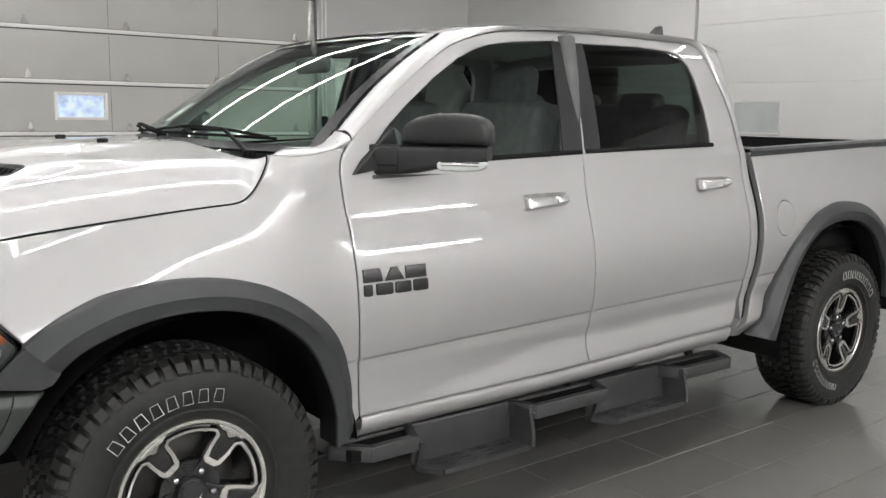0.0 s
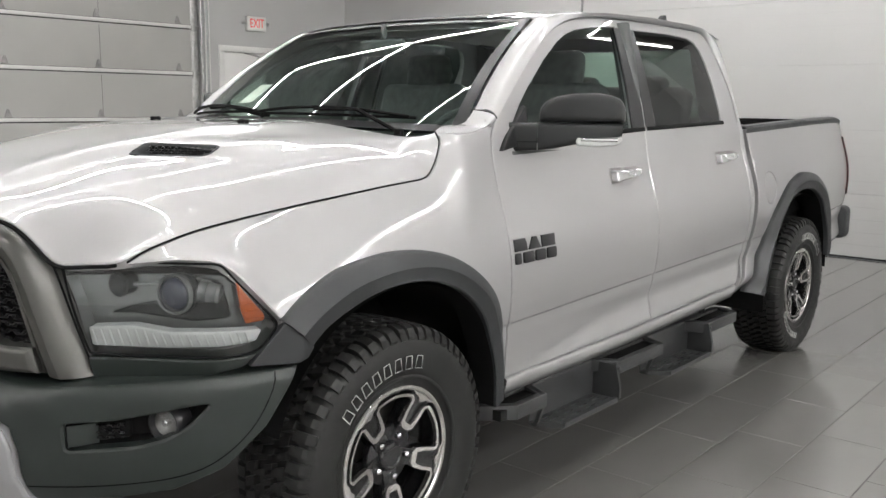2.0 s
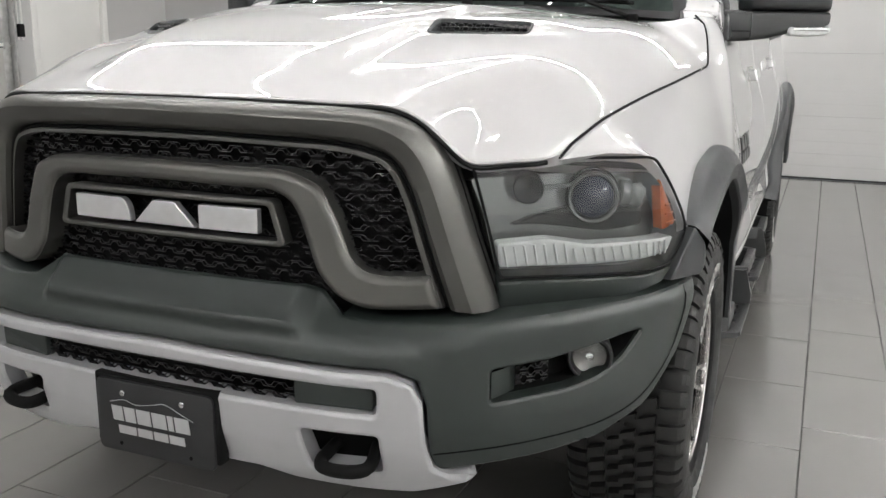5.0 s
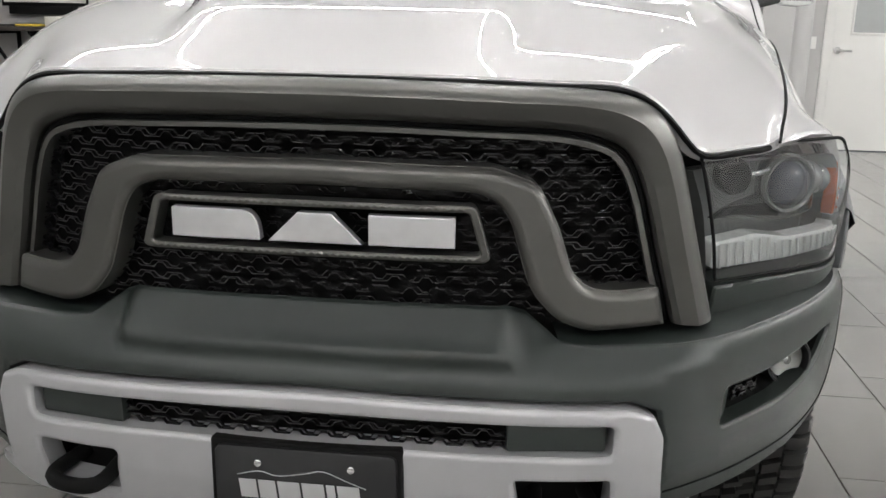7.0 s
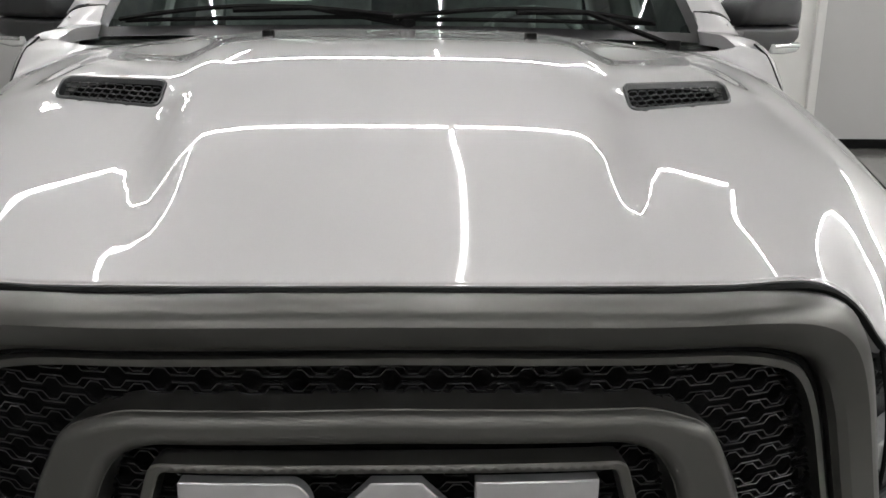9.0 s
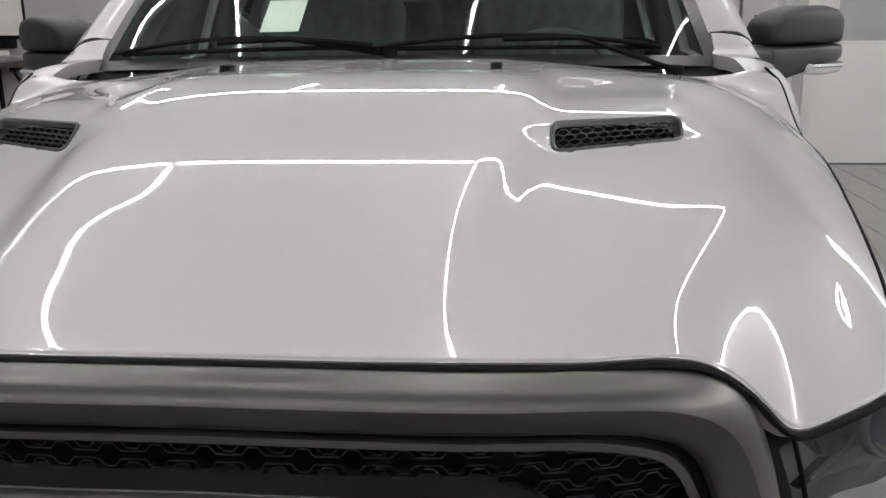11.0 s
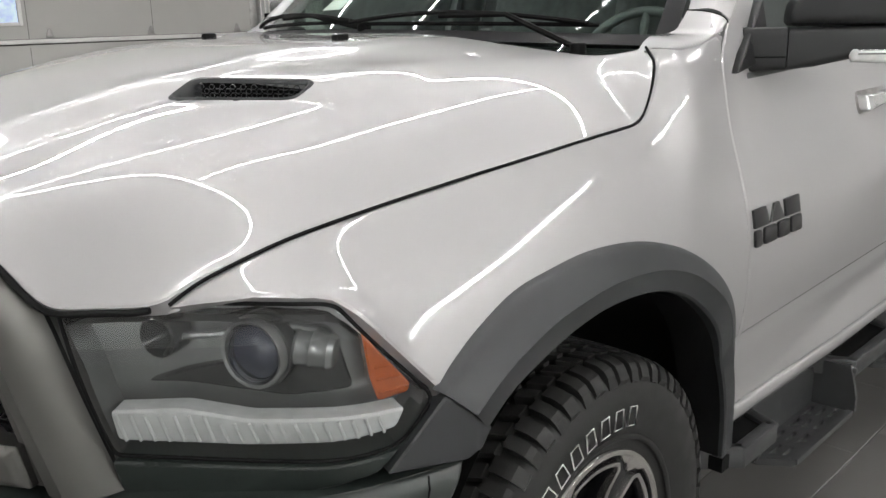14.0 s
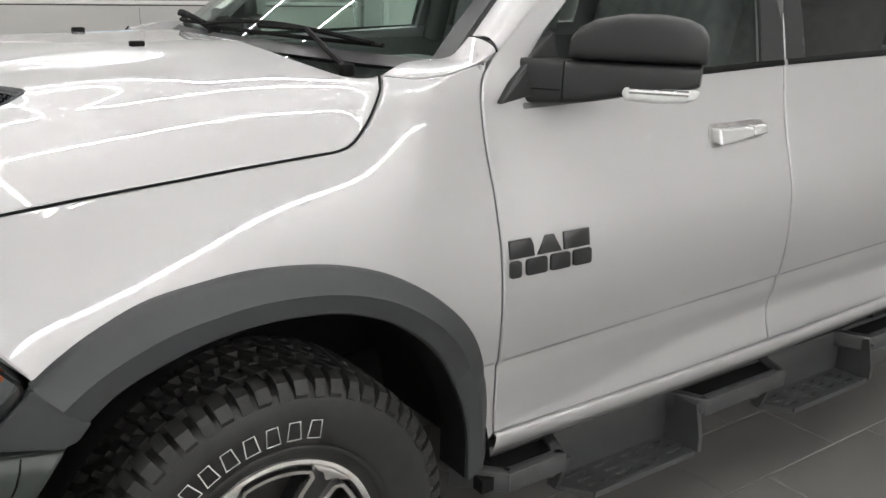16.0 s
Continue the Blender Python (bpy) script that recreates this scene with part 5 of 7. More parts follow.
half_low = [(bump_q(x=-0.50), 0.625), (bump_q(x=-0.60), 0.530), (bump_q(x=-0.70), 0.485), (bump_q(x=-0.80), 0.470), (qs + 0.03, 0.462), (qs + 0.012, 0.50), (qs + 0.006, 0.60), (qs - 0.012, 0.652), (qs - 0.06, 0.672), (0.0, 0.684)]
outline = half_top + half_low[:-1] + [(-q, z) for q, z in half_low[::-1]] + [(-q, z) for q, z in half_top[:0:-1]]
pocket = [(bump_q(u=0.672), 0.665), (bump_q(u=0.76), 0.672), (bump_q(u=0.880), 0.700), (bump_q(u=0.905), 0.702), (bump_q(u=0.880), 0.655), (bump_q(u=0.845), 0.622), (bump_q(u=0.80), 0.606), (bump_q(u=0.672), 0.596)]
pocket = round_poly(pocket, [0.012, 0.02, 0.01, 0.01, 0.02, 0.02, 0.02, 0.012], 4)
bumper = sheet("front_bumper", outline, bump_fn(), BUMPER, truck, (-1, 0, 0.2), [pocket, [(-q, z) for q, z in pocket]], step=0.02, edge=0.008, flange=0.03, label="black plastic front bumper")
for s in (1, -1):
    # flat top of the bumper end, below the headlamp
    rows = []
    for q in np.linspace(0.40, qe - 0.004, 26):
        zt = float(np.interp(q, [p[0] for p in half_top], [p[1] for p in half_top])) - 0.003
        rows.append([bump_fn(0.004)(s * q, zt - 0.004), bump_fn(0.012)(s * q, zt), bump_fn(0.05)(s * q, zt + 0.002), bump_fn(0.13)(s * q, zt + 0.004)])
    v, f = loft(rows)
    mesh_object("bumper_shelf", v, f, BUMPER, bumper, "black top of the bumper end", sharp=40)
    sg = lambda pts: [(s * q, z) for q, z in pts]
    # pocket walls and floor
    rows = []
    cx, cz = np.mean([p[0] for p in pocket]), np.mean([p[1] for p in pocket])
    for grow, dep in ((1.0, 0.012), (0.97, 0.03), (0.90, 0.075)):
        rows.append([bump_fn(dep)(s * (cx + (q - cx) * grow), cz + (z - cz) * grow) for q, z in resample(pocket, 0.02)])
    v, f = loft(rows, True)
    f.append(tuple(range(len(v) - len(rows[0]), len(v))))
    mesh_object("fog_pocket", v, f, MATT_BLACK, bumper, "black fog lamp pocket", sharp=40)
    v, f = loft([[bump_fn(0.010)(s * bump_q(u=0.675), z), bump_fn(0.022)(s * bump_q(u=0.695), z), bump_fn(0.044)(s * bump_q(u=0.722), z)] for z in (0.603, 0.630, 0.657)])
    mesh_object("pocket_wedge", v, f, BUMPER, bumper, "smooth black wedge at the pocket's inner end", sharp=40)
    bm = bmesh.new()
    prism(bm, sg(round_poly([(bump_q(u=0.715), 0.657), (bump_q(u=0.778), 0.662), (bump_q(u=0.778), 0.616), (bump_q(u=0.715), 0.608)], 0.006)), lambda q, z, d: bump_fn(0.045 + d)(q, z), 0.02, 0.003)
    part("vent_panel", bm, MATT_BLACK, bumper)
    pan = np.array([(bump_q(u=0.72), 0.612), (bump_q(u=0.775), 0.618), (bump_q(u=0.775), 0.658), (bump_q(u=0.72), 0.654)])
    wave_mesh("vent_mesh", lambda y, z: bool(inside(np.array([(s * y, z)]), pan)[0]), lambda y, z, d: bump_fn(0.034 + d)(y, z), 0.605, 0.665, min(s * pan[:, 0]), max(s * pan[:, 0]), bumper, pitch=0.03, rise=0.006, row=0.017, r=0.0016)
    # fog lamp
    u, x = bump_at(bump_q(u=0.838), 0.030)
    c, d = Vector((x, -s * u, 0.652)), Vector((-1, -s * 0.35, 0.0)).normalized()
    bm = bmesh.new()
    vv, ff = lathe([(0.047, -0.045), (0.047, 0.0), (0.044, 0.006), (0.040, 0.006), (0.034, -0.012)], 40)
    m = Matrix.Translation(c) @ d.to_track_quat("Y", "Z").to_matrix().to_4x4()
    ob = mesh_object("fog_lamp", [m @ Vector(p) for p in vv], ff, BLACK, truck, "round fog lamp", sharp=40)
    vv, ff = lathe([(0.034, -0.006), (0.026, -0.012), (0.014, -0.017), (0.0005, -0.019)], 40)
    mesh_object("fog_reflector", [m @ Vector(p) for p in vv], ff, STEEL, ob, "dull metal reflector", sharp=40)
    bm = bmesh.new()
    cyl(bm, c - d * 0.016, c + d * 0.0, 0.009, 20, bevel=0.003)
    part("bulb_cap", bm, CHROME, ob)
    vv, ff = lathe([(0.0345, -0.003), (0.024, 0.001), (0.012, 0.003), (0.0005, 0.0035)], 40)
    g = mesh_object("fog_lens", [m @ Vector(p) for p in vv], [tuple(reversed(p)) for p in ff], LENS, ob, "clear fog lamp lens")
    g.visible_shadow = False
    # seam line of the bumper end and of the lower valance
    bm = bmesh.new()
    end = [(bump_q(x=-0.475), 0.763), (bump_q(x=-0.485), 0.72), (bump_q(x=-0.53), 0.635), (bump_q(x=-0.60), 0.565), (bump_q(x=-0.68), 0.525), (bump_q(x=-0.80), 0.508), (qs + 0.02, 0.503)]
    pipe(bm, [bump_fn(-0.0002)(s * q, z) for q, z in curve_points(end, 0.02)], 0.0018, 5)
    part("seam", bm, MATT_BLACK, bumper)

# silver skid plate with its slot and hook openings
skid_half = [(0.0, 0.676), (0.35, 0.668), (qs - 0.065, 0.664), (qs - 0.020, 0.648), (qs - 0.002, 0.610), (qs + 0.004, 0.53), (qs + 0.02, 0.475), (qs + 0.055, 0.452), (qs + 0.11, 0.448), (qs + 0.09, 0.432), (qs - 0.02, 0.415), (0.30, 0.425), (0.22, 0.44), (0.0, 0.44)]
outline = skid_half + [(-q, z) for q, z in skid_half[-2:0:-1]]
slot = round_poly([(-0.487, 0.637), (-0.487, 0.585), (0.487, 0.585), (0.487, 0.637)], 0.012)
slot = [(q, z + 0.006 * (1 - (q / 0.49) ** 2)) for q, z in resample(slot, 0.03)]
hook = round_poly([(0.330, 0.546), (0.488, 0.544), (0.494, 0.462), (0.345, 0.462)], 0.010)
skid = sheet("skid_plate", outline, bump_fn(-0.014), SKID, truck, (-1, 0, 0), [slot, hook, [(-q, z) for q, z in hook]], step=0.02, edge=0.010, flange=0.035, label="silver painted lower skid plate")
# no hollow is built here: a black sheet stands for its darkness
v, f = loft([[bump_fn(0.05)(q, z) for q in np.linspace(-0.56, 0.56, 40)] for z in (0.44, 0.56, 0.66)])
mesh_object("air_duct", v, f, MATT_BLACK, skid, "black sheet for the dark depth behind the openings")
wave_mesh("lower_mesh", lambda y, z: abs(y) < 0.318 and 0.588 < z < 0.642, lambda y, z, d: bump_fn(0.012 + d)(y, z), 0.585, 0.65, -0.34, 0.34, skid, pitch=0.047)
for s in (1, -1):
    pts = round_poly([(s * 0.318, 0.641), (s * 0.478, 0.632), (s * 0.478, 0.590), (s * 0.318, 0.591)], 0.006)
    bm = bmesh.new()
    prism(bm, pts, lambda q, z, d: bump_fn(0.002 + d)(q, z), 0.03, 0.004)
    part("block_off_panel", bm, BUMPER, skid, "plain dark panel")
    bm = bmesh.new()
    hookp = [bump_fn(0.06)(s * 0.375, 0.490), bump_fn(-0.015)(s * 0.370, 0.482), bump_fn(-0.035)(s * 0.395, 0.478), bump_fn(-0.035)(s * 0.445, 0.478), bump_fn(-0.015)(s * 0.470, 0.482), bump_fn(0.06)(s * 0.465, 0.490)]
    pipe(bm, [tuple(p) for p in curve_points(hookp, 0.01)], 0.013, 10)
    part("tow_hook", bm, MATT_BLACK, skid, "black tow hook", sharp=60)
# dealer plate: dark panel with plain pale bars
bm = bmesh.new()
plate_x = -1.022
prism(bm, round_poly([(-0.149, 0.584), (0.149, 0.584), (0.149, 0.434), (-0.149, 0.434)], 0.016), lambda y, z, d: (plate_x + d, y, z), 0.008, 0.002)
plate = part("front_plate", bm, BLACK, truck, "black front plate with pale plain bars")
bm = bmesh.new()
box(bm, (plate_x + 0.006, -0.158, 0.445), (plate_x + 0.035, 0.158, 0.592), 0.004)
part("plate_bracket", bm, MATT_BLACK, plate, "black plastic bracket")
for y in (-0.076, 0.076):
    bm = bmesh.new()
    cyl(bm, (plate_x + 0.002, y, 0.560), (plate_x - 0.006, y, 0.560), 0.0065, 14, bevel=0.002)
    part("screw", bm, CHROME, plate)
for y in (-0.09, 0.09):
    bm = bmesh.new()
    cyl(bm, (plate_x + 0.002, y, 0.452), (plate_x - 0.001, y, 0.452), 0.004, 10)
    part("plate_hole", bm, MATT_BLACK, plate)
bm = bmesh.new()
for a, b in ((0.110, 0.082), (0.078, 0.050), (0.046, 0.010), (0.006, -0.030), (-0.034, -0.048), (-0.052, -0.088)):
    bm = bmesh.new()
    prism(bm, [(a, 0.530), (b, 0.530), (b - 0.004, 0.500), (a - 0.004, 0.500)], lambda y, z, d: (plate_x - 0.0012 + d, y, z), 0.001)
    part("plate_bar", bm, EMBLEM, plate, "pale plain bar")
for a, b in ((0.094, 0.048), (0.044, 0.006), (0.002, -0.034), (-0.038, -0.076)):
    bm = bmesh.new()
    prism(bm, [(a, 0.491), (b, 0.491), (b - 0.002, 0.474), (a - 0.002, 0.474)], lambda y, z, d: (plate_x - 0.0012 + d, y, z), 0.001)
    part("plate_bar", bm, EMBLEM, plate, "pale plain bar")
bm = bmesh.new()
pipe(bm, [(plate_x - 0.001, y, z) for y, z in curve_points([(0.112, 0.537), (0.075, 0.545), (0.045, 0.539), (0.0, 0.546), (-0.030, 0.552), (-0.07, 0.538), (-0.100, 0.528)], 0.008)], 0.0008, 4)
part("plate_line", bm, EMBLEM, plate)


# ---- wheels ----
def wheel(at, s, spin):
    hub = new("wheel")
    hub.parent = truck
    tagged(hub, "black and machined alloy wheel with an all-terrain tyre")
    R, r = 0.405, 0.224
    prof = [(r - 0.012, 0.105), (r, 0.118), (r + 0.012, 0.120), (r + 0.030, 0.128), (0.300, 0.146), (0.335, 0.147), (0.362, 0.143), (0.380, 0.134), (0.390, 0.120), (0.3935, 0.09), (0.395, 0.0),
            (0.3935, -0.09), (0.390, -0.120), (0.380, -0.134), (0.335, -0.147), (0.300, -0.146), (r, -0.118), (r - 0.012, -0.105)]
    v, f = lathe([(a, -b) for a, b in prof], 96)
    tyre = mesh_object("tyre", v, f, RUBBER, hub, "black all-terrain tyre with white-outlined sidewall marks", sharp=60)
    bm = bmesh.new()
    rng = random.Random(5)
    def block(a0, a1, y0, y1, r0, r1, skew=0.0, side=False):
        vs = []
        for rr, sh in ((r0, 0.0), (r1, 0.0018)):
            for aa, yy in ((a0 + sh, y0), (a1 - sh, y0), (a1 - sh + skew, y1), (a0 + sh + skew, y1)):
                vs.append(bm.verts.new((rr * math.cos(aa), yy, rr * math.sin(aa))))
        for q in ((4, 5, 6, 7), (0, 1, 5, 4), (1, 2, 6, 5), (2, 3, 7, 6), (3, 0, 4, 7)):
            bm.faces.new([vs[i] for i in q])
    n = 60
    for k in range(n):
        a = 2 * math.pi * k / n
        da = 2 * math.pi / n
        w = 0.70 if k % 2 else 0.58
        for sd in (1, -1):
            # shoulder lugs that run down the sidewall
            y0, y1 = sd * 0.092, sd * 0.136
            a0, a1 = a + (0 if sd > 0 else da / 2), a + da * w + (0 if sd > 0 else da / 2)
            rr = [(0.413, sd * 0.084), (0.411, sd * 0.112), (0.4035, sd * 0.129), (0.392, sd * 0.1375), (0.378 if k % 2 else 0.370, sd * 0.1435)]
            base = [(0.390, sd * 0.084), (0.390, sd * 0.110), (0.388, sd * 0.122), (0.380, sd * 0.132), (0.366, sd * 0.139)]
            rings = []
            for aa in (a0, a1):
                rings.append([bm.verts.new((q * math.cos(aa), y, q * math.sin(aa))) for q, y in rr])
                rings.append([bm.verts.new((q * math.cos(aa), y, q * math.sin(aa))) for q, y in base])
            for i in range(4):
                bm.faces.new((rings[0][i], rings[0][i + 1], rings[2][i + 1], rings[2][i]))
                bm.faces.new((rings[0][i], rings[1][i], rings[1][i + 1], rings[0][i + 1]))
                bm.faces.new((rings[2][i], rings[2][i + 1], rings[3][i + 1], rings[3][i]))
            bm.faces.new((rings[0][0], rings[2][0], rings[3][0], rings[1][0]))
            bm.faces.new((rings[0][4], rings[1][4], rings[3][4], rings[2][4]))
            block(a + da * 0.25, a + da * 0.25 + da * (0.66 if k % 3 else 0.56), sd * 0.040, sd * 0.078, 0.388, 0.414, sd * da * 0.30)
        block(a, a + da * 0.42, -0.032, 0.004, 0.388, 0.415, da * 0.3)
        block(a + da * 0.50, a + da * 0.90, -0.006, 0.033, 0.388, 0.415, da * 0.3)
    tagged(part("tread", bm, RUBBER, hub, "chunky tread blocks", sharp=20), kind="stuff")
    # ridge ring and rim guard on the sidewall
    v, f = lathe([(0.249, -0.1335), (0.254, -0.1375), (0.259, -0.1365), (0.262, -0.1355)], 96)
    mesh_object("rim_guard", v, f, RUBBER, hub)
    # plain outlined marks on the sidewall
    for start, end, cnt, r0, r1 in ((143, 72, 8, 0.284, 0.322), (-58, -118, 8, 0.288, 0.318)):
        for k in range(cnt):
            a = radians(start + (end - start) * (k + 0.5) / cnt)
            wid = abs(radians(end - start)) / cnt * 0.34
            pts = [(rr * math.cos(aa), -0.1482, rr * math.sin(aa)) for rr, aa in ((r0, a - wid), (r1, a - wid * 0.7), (r1, a + wid * 0.7), (r0, a + wid))]
            bm = bmesh.new()
            pipe(bm, pts, 0.0017, 4, closed=True)
            part("sidewall_mark", bm, WHITE_RUBBER, hub, "white-outlined plain mark", sharp=40)
    # barrel, face and spokes; the outer side is -y
    v, f = lathe([(0.222, -0.122), (0.226, -0.124), (0.2265, -0.116), (0.214, -0.108), (0.205, -0.06), (0.200, 0.05), (0.214, 0.11)], 80)
    mesh_object("rim_barrel", v, f, WHEEL_BLACK, hub, "black wheel barrel", sharp=40)
    v, f = lathe([(0.2275, -0.116), (0.2285, -0.122), (0.2255, -0.1265), (0.2165, -0.1265), (0.2125, -0.123), (0.212, -0.115)], 96)
    mesh_object("rim_lip", v, f, ALU, hub, "machined outer lip", sharp=30)
    v, f = lathe([(0.2125, -0.121), (0.2105, -0.119), (0.2085, -0.1195), (0.206, -0.110)], 96)
    mesh_object("rim_groove", v, f, WHEEL_BLACK, hub, sharp=40)
    fn = lambda a, b, d: (a, -0.118 + d, b)
    def dish(a, b, d):
        rr = math.hypot(a, b)
        return (a, -0.092 - 0.026 * min(1, rr / 0.20) ** 1.5 + d, b)
    for k in range(5):
        ang = radians(90 + 72 * k + spin)
        ca, sa = math.cos(ang), math.sin(ang)
        rot = lambda p: (p[0] * ca - p[1] * sa, p[0] * sa + p[1] * ca)
        # black spoke: along +x before turning
        spoke = [(0.040, -0.030), (0.085, -0.026), (0.125, -0.032), (0.190, -0.042), (0.210, -0.060), (0.215, 0.0), (0.210, 0.060), (0.190, 0.042), (0.125, 0.032), (0.085, 0.026), (0.040, 0.030)]
        bm = bmesh.new()
        prism(bm, [rot(p) for p in spoke], lambda a, b, d: dish(a, b, d + 0.004), 0.050, 0.004)
        part("spoke", bm, WHEEL_BLACK, hub, sharp=30)
        # machined edge lines of the pocket, a bent band
        def machined(path, w):
            vs = [Vector(p) for p in path]
            L, R_ = [], []
            for i, p in enumerate(vs):
                t = (vs[min(i + 1, len(vs) - 1)] - vs[max(i - 1, 0)]).normalized()
                nn_ = Vector((-t.y, t.x))
                ww = w[i] if isinstance(w, list) else w
                L.append(tuple(p + nn_ * ww))
                R_.append(tuple(p - nn_ * ww))
            return L + R_[::-1]
        pol = lambda r, deg: (r * math.cos(radians(36 + deg)), r * math.sin(radians(36 + deg)))
        # a bright band runs along the spoke's foot, out beside the pocket, round its rim and back
        band_path = [pol(0.101, -36), pol(0.103, -28), pol(0.110, -23.5), pol(0.140, -23.5), pol(0.182, -25.5)]
        band_path += [pol(0.194, d) for d in (-22, -15, -7, 0, 7, 15, 22)]
        band_path += [pol(0.182, 25.5), pol(0.140, 23.5), pol(0.110, 23.5), pol(0.103, 28), pol(0.101, 36)]
        widths = [0.0095, 0.010, 0.0075, 0.0055, 0.0055] + [0.0045] * 7 + [0.0055, 0.0055, 0.0075, 0.010, 0.0095]
        left_edge = machined(band_path, widths)
        bm = bmesh.new()
        n_ = len(band_path)
        top_, low_ = [], []
        for p in left_edge:
            q = rot(p)
            top_.append(bm.verts.new(dish(q[0], q[1], -0.004)))
            low_.append(bm.verts.new(dish(q[0], q[1], 0.012)))
        for i in range(n_ - 1):
            j = 2 * n_ - 1 - i
            bm.faces.new((top_[i], top_[i + 1], top_[j - 1], top_[j]))
            bm.faces.new((top_[i], low_[i], low_[i + 1], top_[i + 1]))
            bm.faces.new((top_[j], top_[j - 1], low_[j - 1], low_[j]))
        part("machined_edge", bm, ALU, hub, "machined bright spoke edge", sharp=30)
        # broad pad where the spoke meets the lip
        bm = bmesh.new()
        pad = [(0.2135 * math.cos(t), 0.2135 * math.sin(t)) for t in np.linspace(radians(-15), radians(15), 9)] + [(0.200 * math.cos(t), 0.200 * math.sin(t)) for t in (radians(9.5), radians(6))] + [(0.184, 0.0)] + [(0.200 * math.cos(t), 0.200 * math.sin(t)) for t in (radians(-6), radians(-9.5))]
        prism(bm, [rot(p) for p in pad], lambda a, b, d: dish(a, b, d - 0.005), 0.014, 0.002)
        part("machined_pad", bm, ALU, hub, "machined bright pad at the lip", sharp=30)
        # lug nut
        la = ang + radians(9)
        bm = bmesh.new()
        c = Vector((0.066 * math.cos(la), -0.083, 0.066 * math.sin(la)))
        cyl(bm, c, c + Vector((0, -0.022, 0)), 0.0115, 6, 0.0105, bevel=0.002)
        ball(bm, c + Vector((0, -0.020, 0)), 0.0095, 12, 8, (1, 0.7, 1))
        part("lug_nut", bm, CHROME, hub, "chrome wheel nut", sharp=40)
    v, f = lathe([(0.098, -0.070), (0.092, -0.086), (0.048, -0.090), (0.046, -0.097), (0.042, -0.103), (0.034, -0.105), (0.030, -0.102), (0.0005, -0.1025)], 48)
    mesh_object("centre_cap", v, f, WHEEL_BLACK, hub, "black centre cap", sharp=35)
    bm = bmesh.new()
    cyl(bm, (0, -0.02, 0), (0, 0.0, 0), 0.165, 48, bevel=0.004)
    cyl(bm, (0, -0.05, 0), (0, 0.0, 0), 0.080, 32, bevel=0.004)
    part("brake_disc", bm, DARK_STEEL, hub, "dark steel brake disc")
    hub.matrix_basis = Matrix.Translation(at) @ (Matrix.Identity(4) if s > 0 else Matrix.Rotation(math.pi, 4, "Z"))
    return hub


w0 = wheel((0.0, -0.832, 0.405), 1, 36)
for at, s in (((3.569, -0.832, 0.405), 1), ((0.0, 0.832, 0.405), -1), ((3.569, 0.832, 0.405), -1)):
    c = copy_thing(w0, Matrix.Translation(at) @ (Matrix.Identity(4) if s > 0 else Matrix.Rotation(math.pi, 4, "Z")) @ Matrix.Rotation(radians(40 if at[0] > 1 else 0), 4, "Y"))

# wheel arch liners
for cx, r in ((0.0, 0.52), (3.50, 0.55)):
    for s in (1, -1):
        rows = []
        for y in (0.95, 0.90, 0.62, 0.45):
            rows.append([(cx + 0.03 + r * (1.0 if y > 0.6 else 0.99) * math.cos(a), -s * y, 0.40 + r * 0.98 * math.sin(a)) for a in np.linspace(radians(4), radians(188 if cx > 1 else 160), 40)])
        v, f = loft(rows)
        n0 = len(v) - 40
        f.append(tuple(range(n0, n0 + 40)))
        mesh_object("arch_liner", v, f, MATT_BLACK, truck, "black wheel arch liner", sharp=50)
# frame and floor pan
bm = bmesh.new()
for s in (1, -1):
    box(bm, (-0.75, s * 0.42 - 0.05, 0.42), (4.5, s * 0.42 + 0.05, 0.56), 0.01)
box(bm, (0.55, -0.86, 0.46), (2.62, 0.86, 0.54), 0.02)
box(bm, (2.75, -0.80, 0.60), (4.45, 0.80, 0.66), 0.01)
box(bm, (-0.1, -0.70, 0.37), (0.1, 0.70, 0.45), 0.03)
box(bm, (3.47, -0.70, 0.34), (3.67, 0.70, 0.46), 0.05)
part("chassis", bm, MATT_BLACK, truck, "black chassis frame and floor pan")
# engine bay filler so that no light shows through the grille
bm = bmesh.new()
box(bm, (-0.76, -0.54, 0.60), (-0.60, 0.54, 0.98), 0.02)
part("radiator", bm, MATT_BLACK, truck, "unseen dark block that stops light behind the grille")

# load bed
bm = bmesh.new()
box(bm, (2.74, -0.80, 0.80), (2.78, 0.80, 1.30), 0.008)
box(bm, (2.74, -0.80, 0.76), (4.47, 0.80, 0.80), 0.004)
for s in (1, -1):
    box(bm, (2.74, s * 0.79 - 0.012, 0.78), (4.47, s * 0.79 + 0.012, 1.325), 0.004)
for i in range(9):
    box(bm, (2.80, -0.72 + 0.18 * i - 0.04, 0.80), (4.44, -0.72 + 0.18 * i + 0.04, 0.815), 0.005)
part("bed_liner", bm, MATT_BLACK, truck, "black load bed liner")
for s in (1, -1):
    bm = bmesh.new()
    box(bm, (2.74, min(-s * 0.80, -s * 0.83), 0.80), (4.46, max(-s * 0.80, -s * 0.83), 1.318), 0.008)
    part("bed_liner_side", bm, MATT_BLACK, truck, "black inner side of the load bed")
bm = bmesh.new()
box(bm, (2.735, -0.86, 1.29), (2.79, 0.86, 1.335), 0.012)
part("bed_front_cap", bm, PLASTIC, truck, "black front rail of the bed")
bm = bmesh.new()
box(bm, (4.47, -0.78, 0.78), (4.53, 0.78, 1.335), 0.015)
part("tailgate", bm, PAINT, truck, "silver tailgate")
bm = bmesh.new()
box(bm, (4.44, -0.79, 0.80), (4.468, 0.79, 1.330), 0.004)
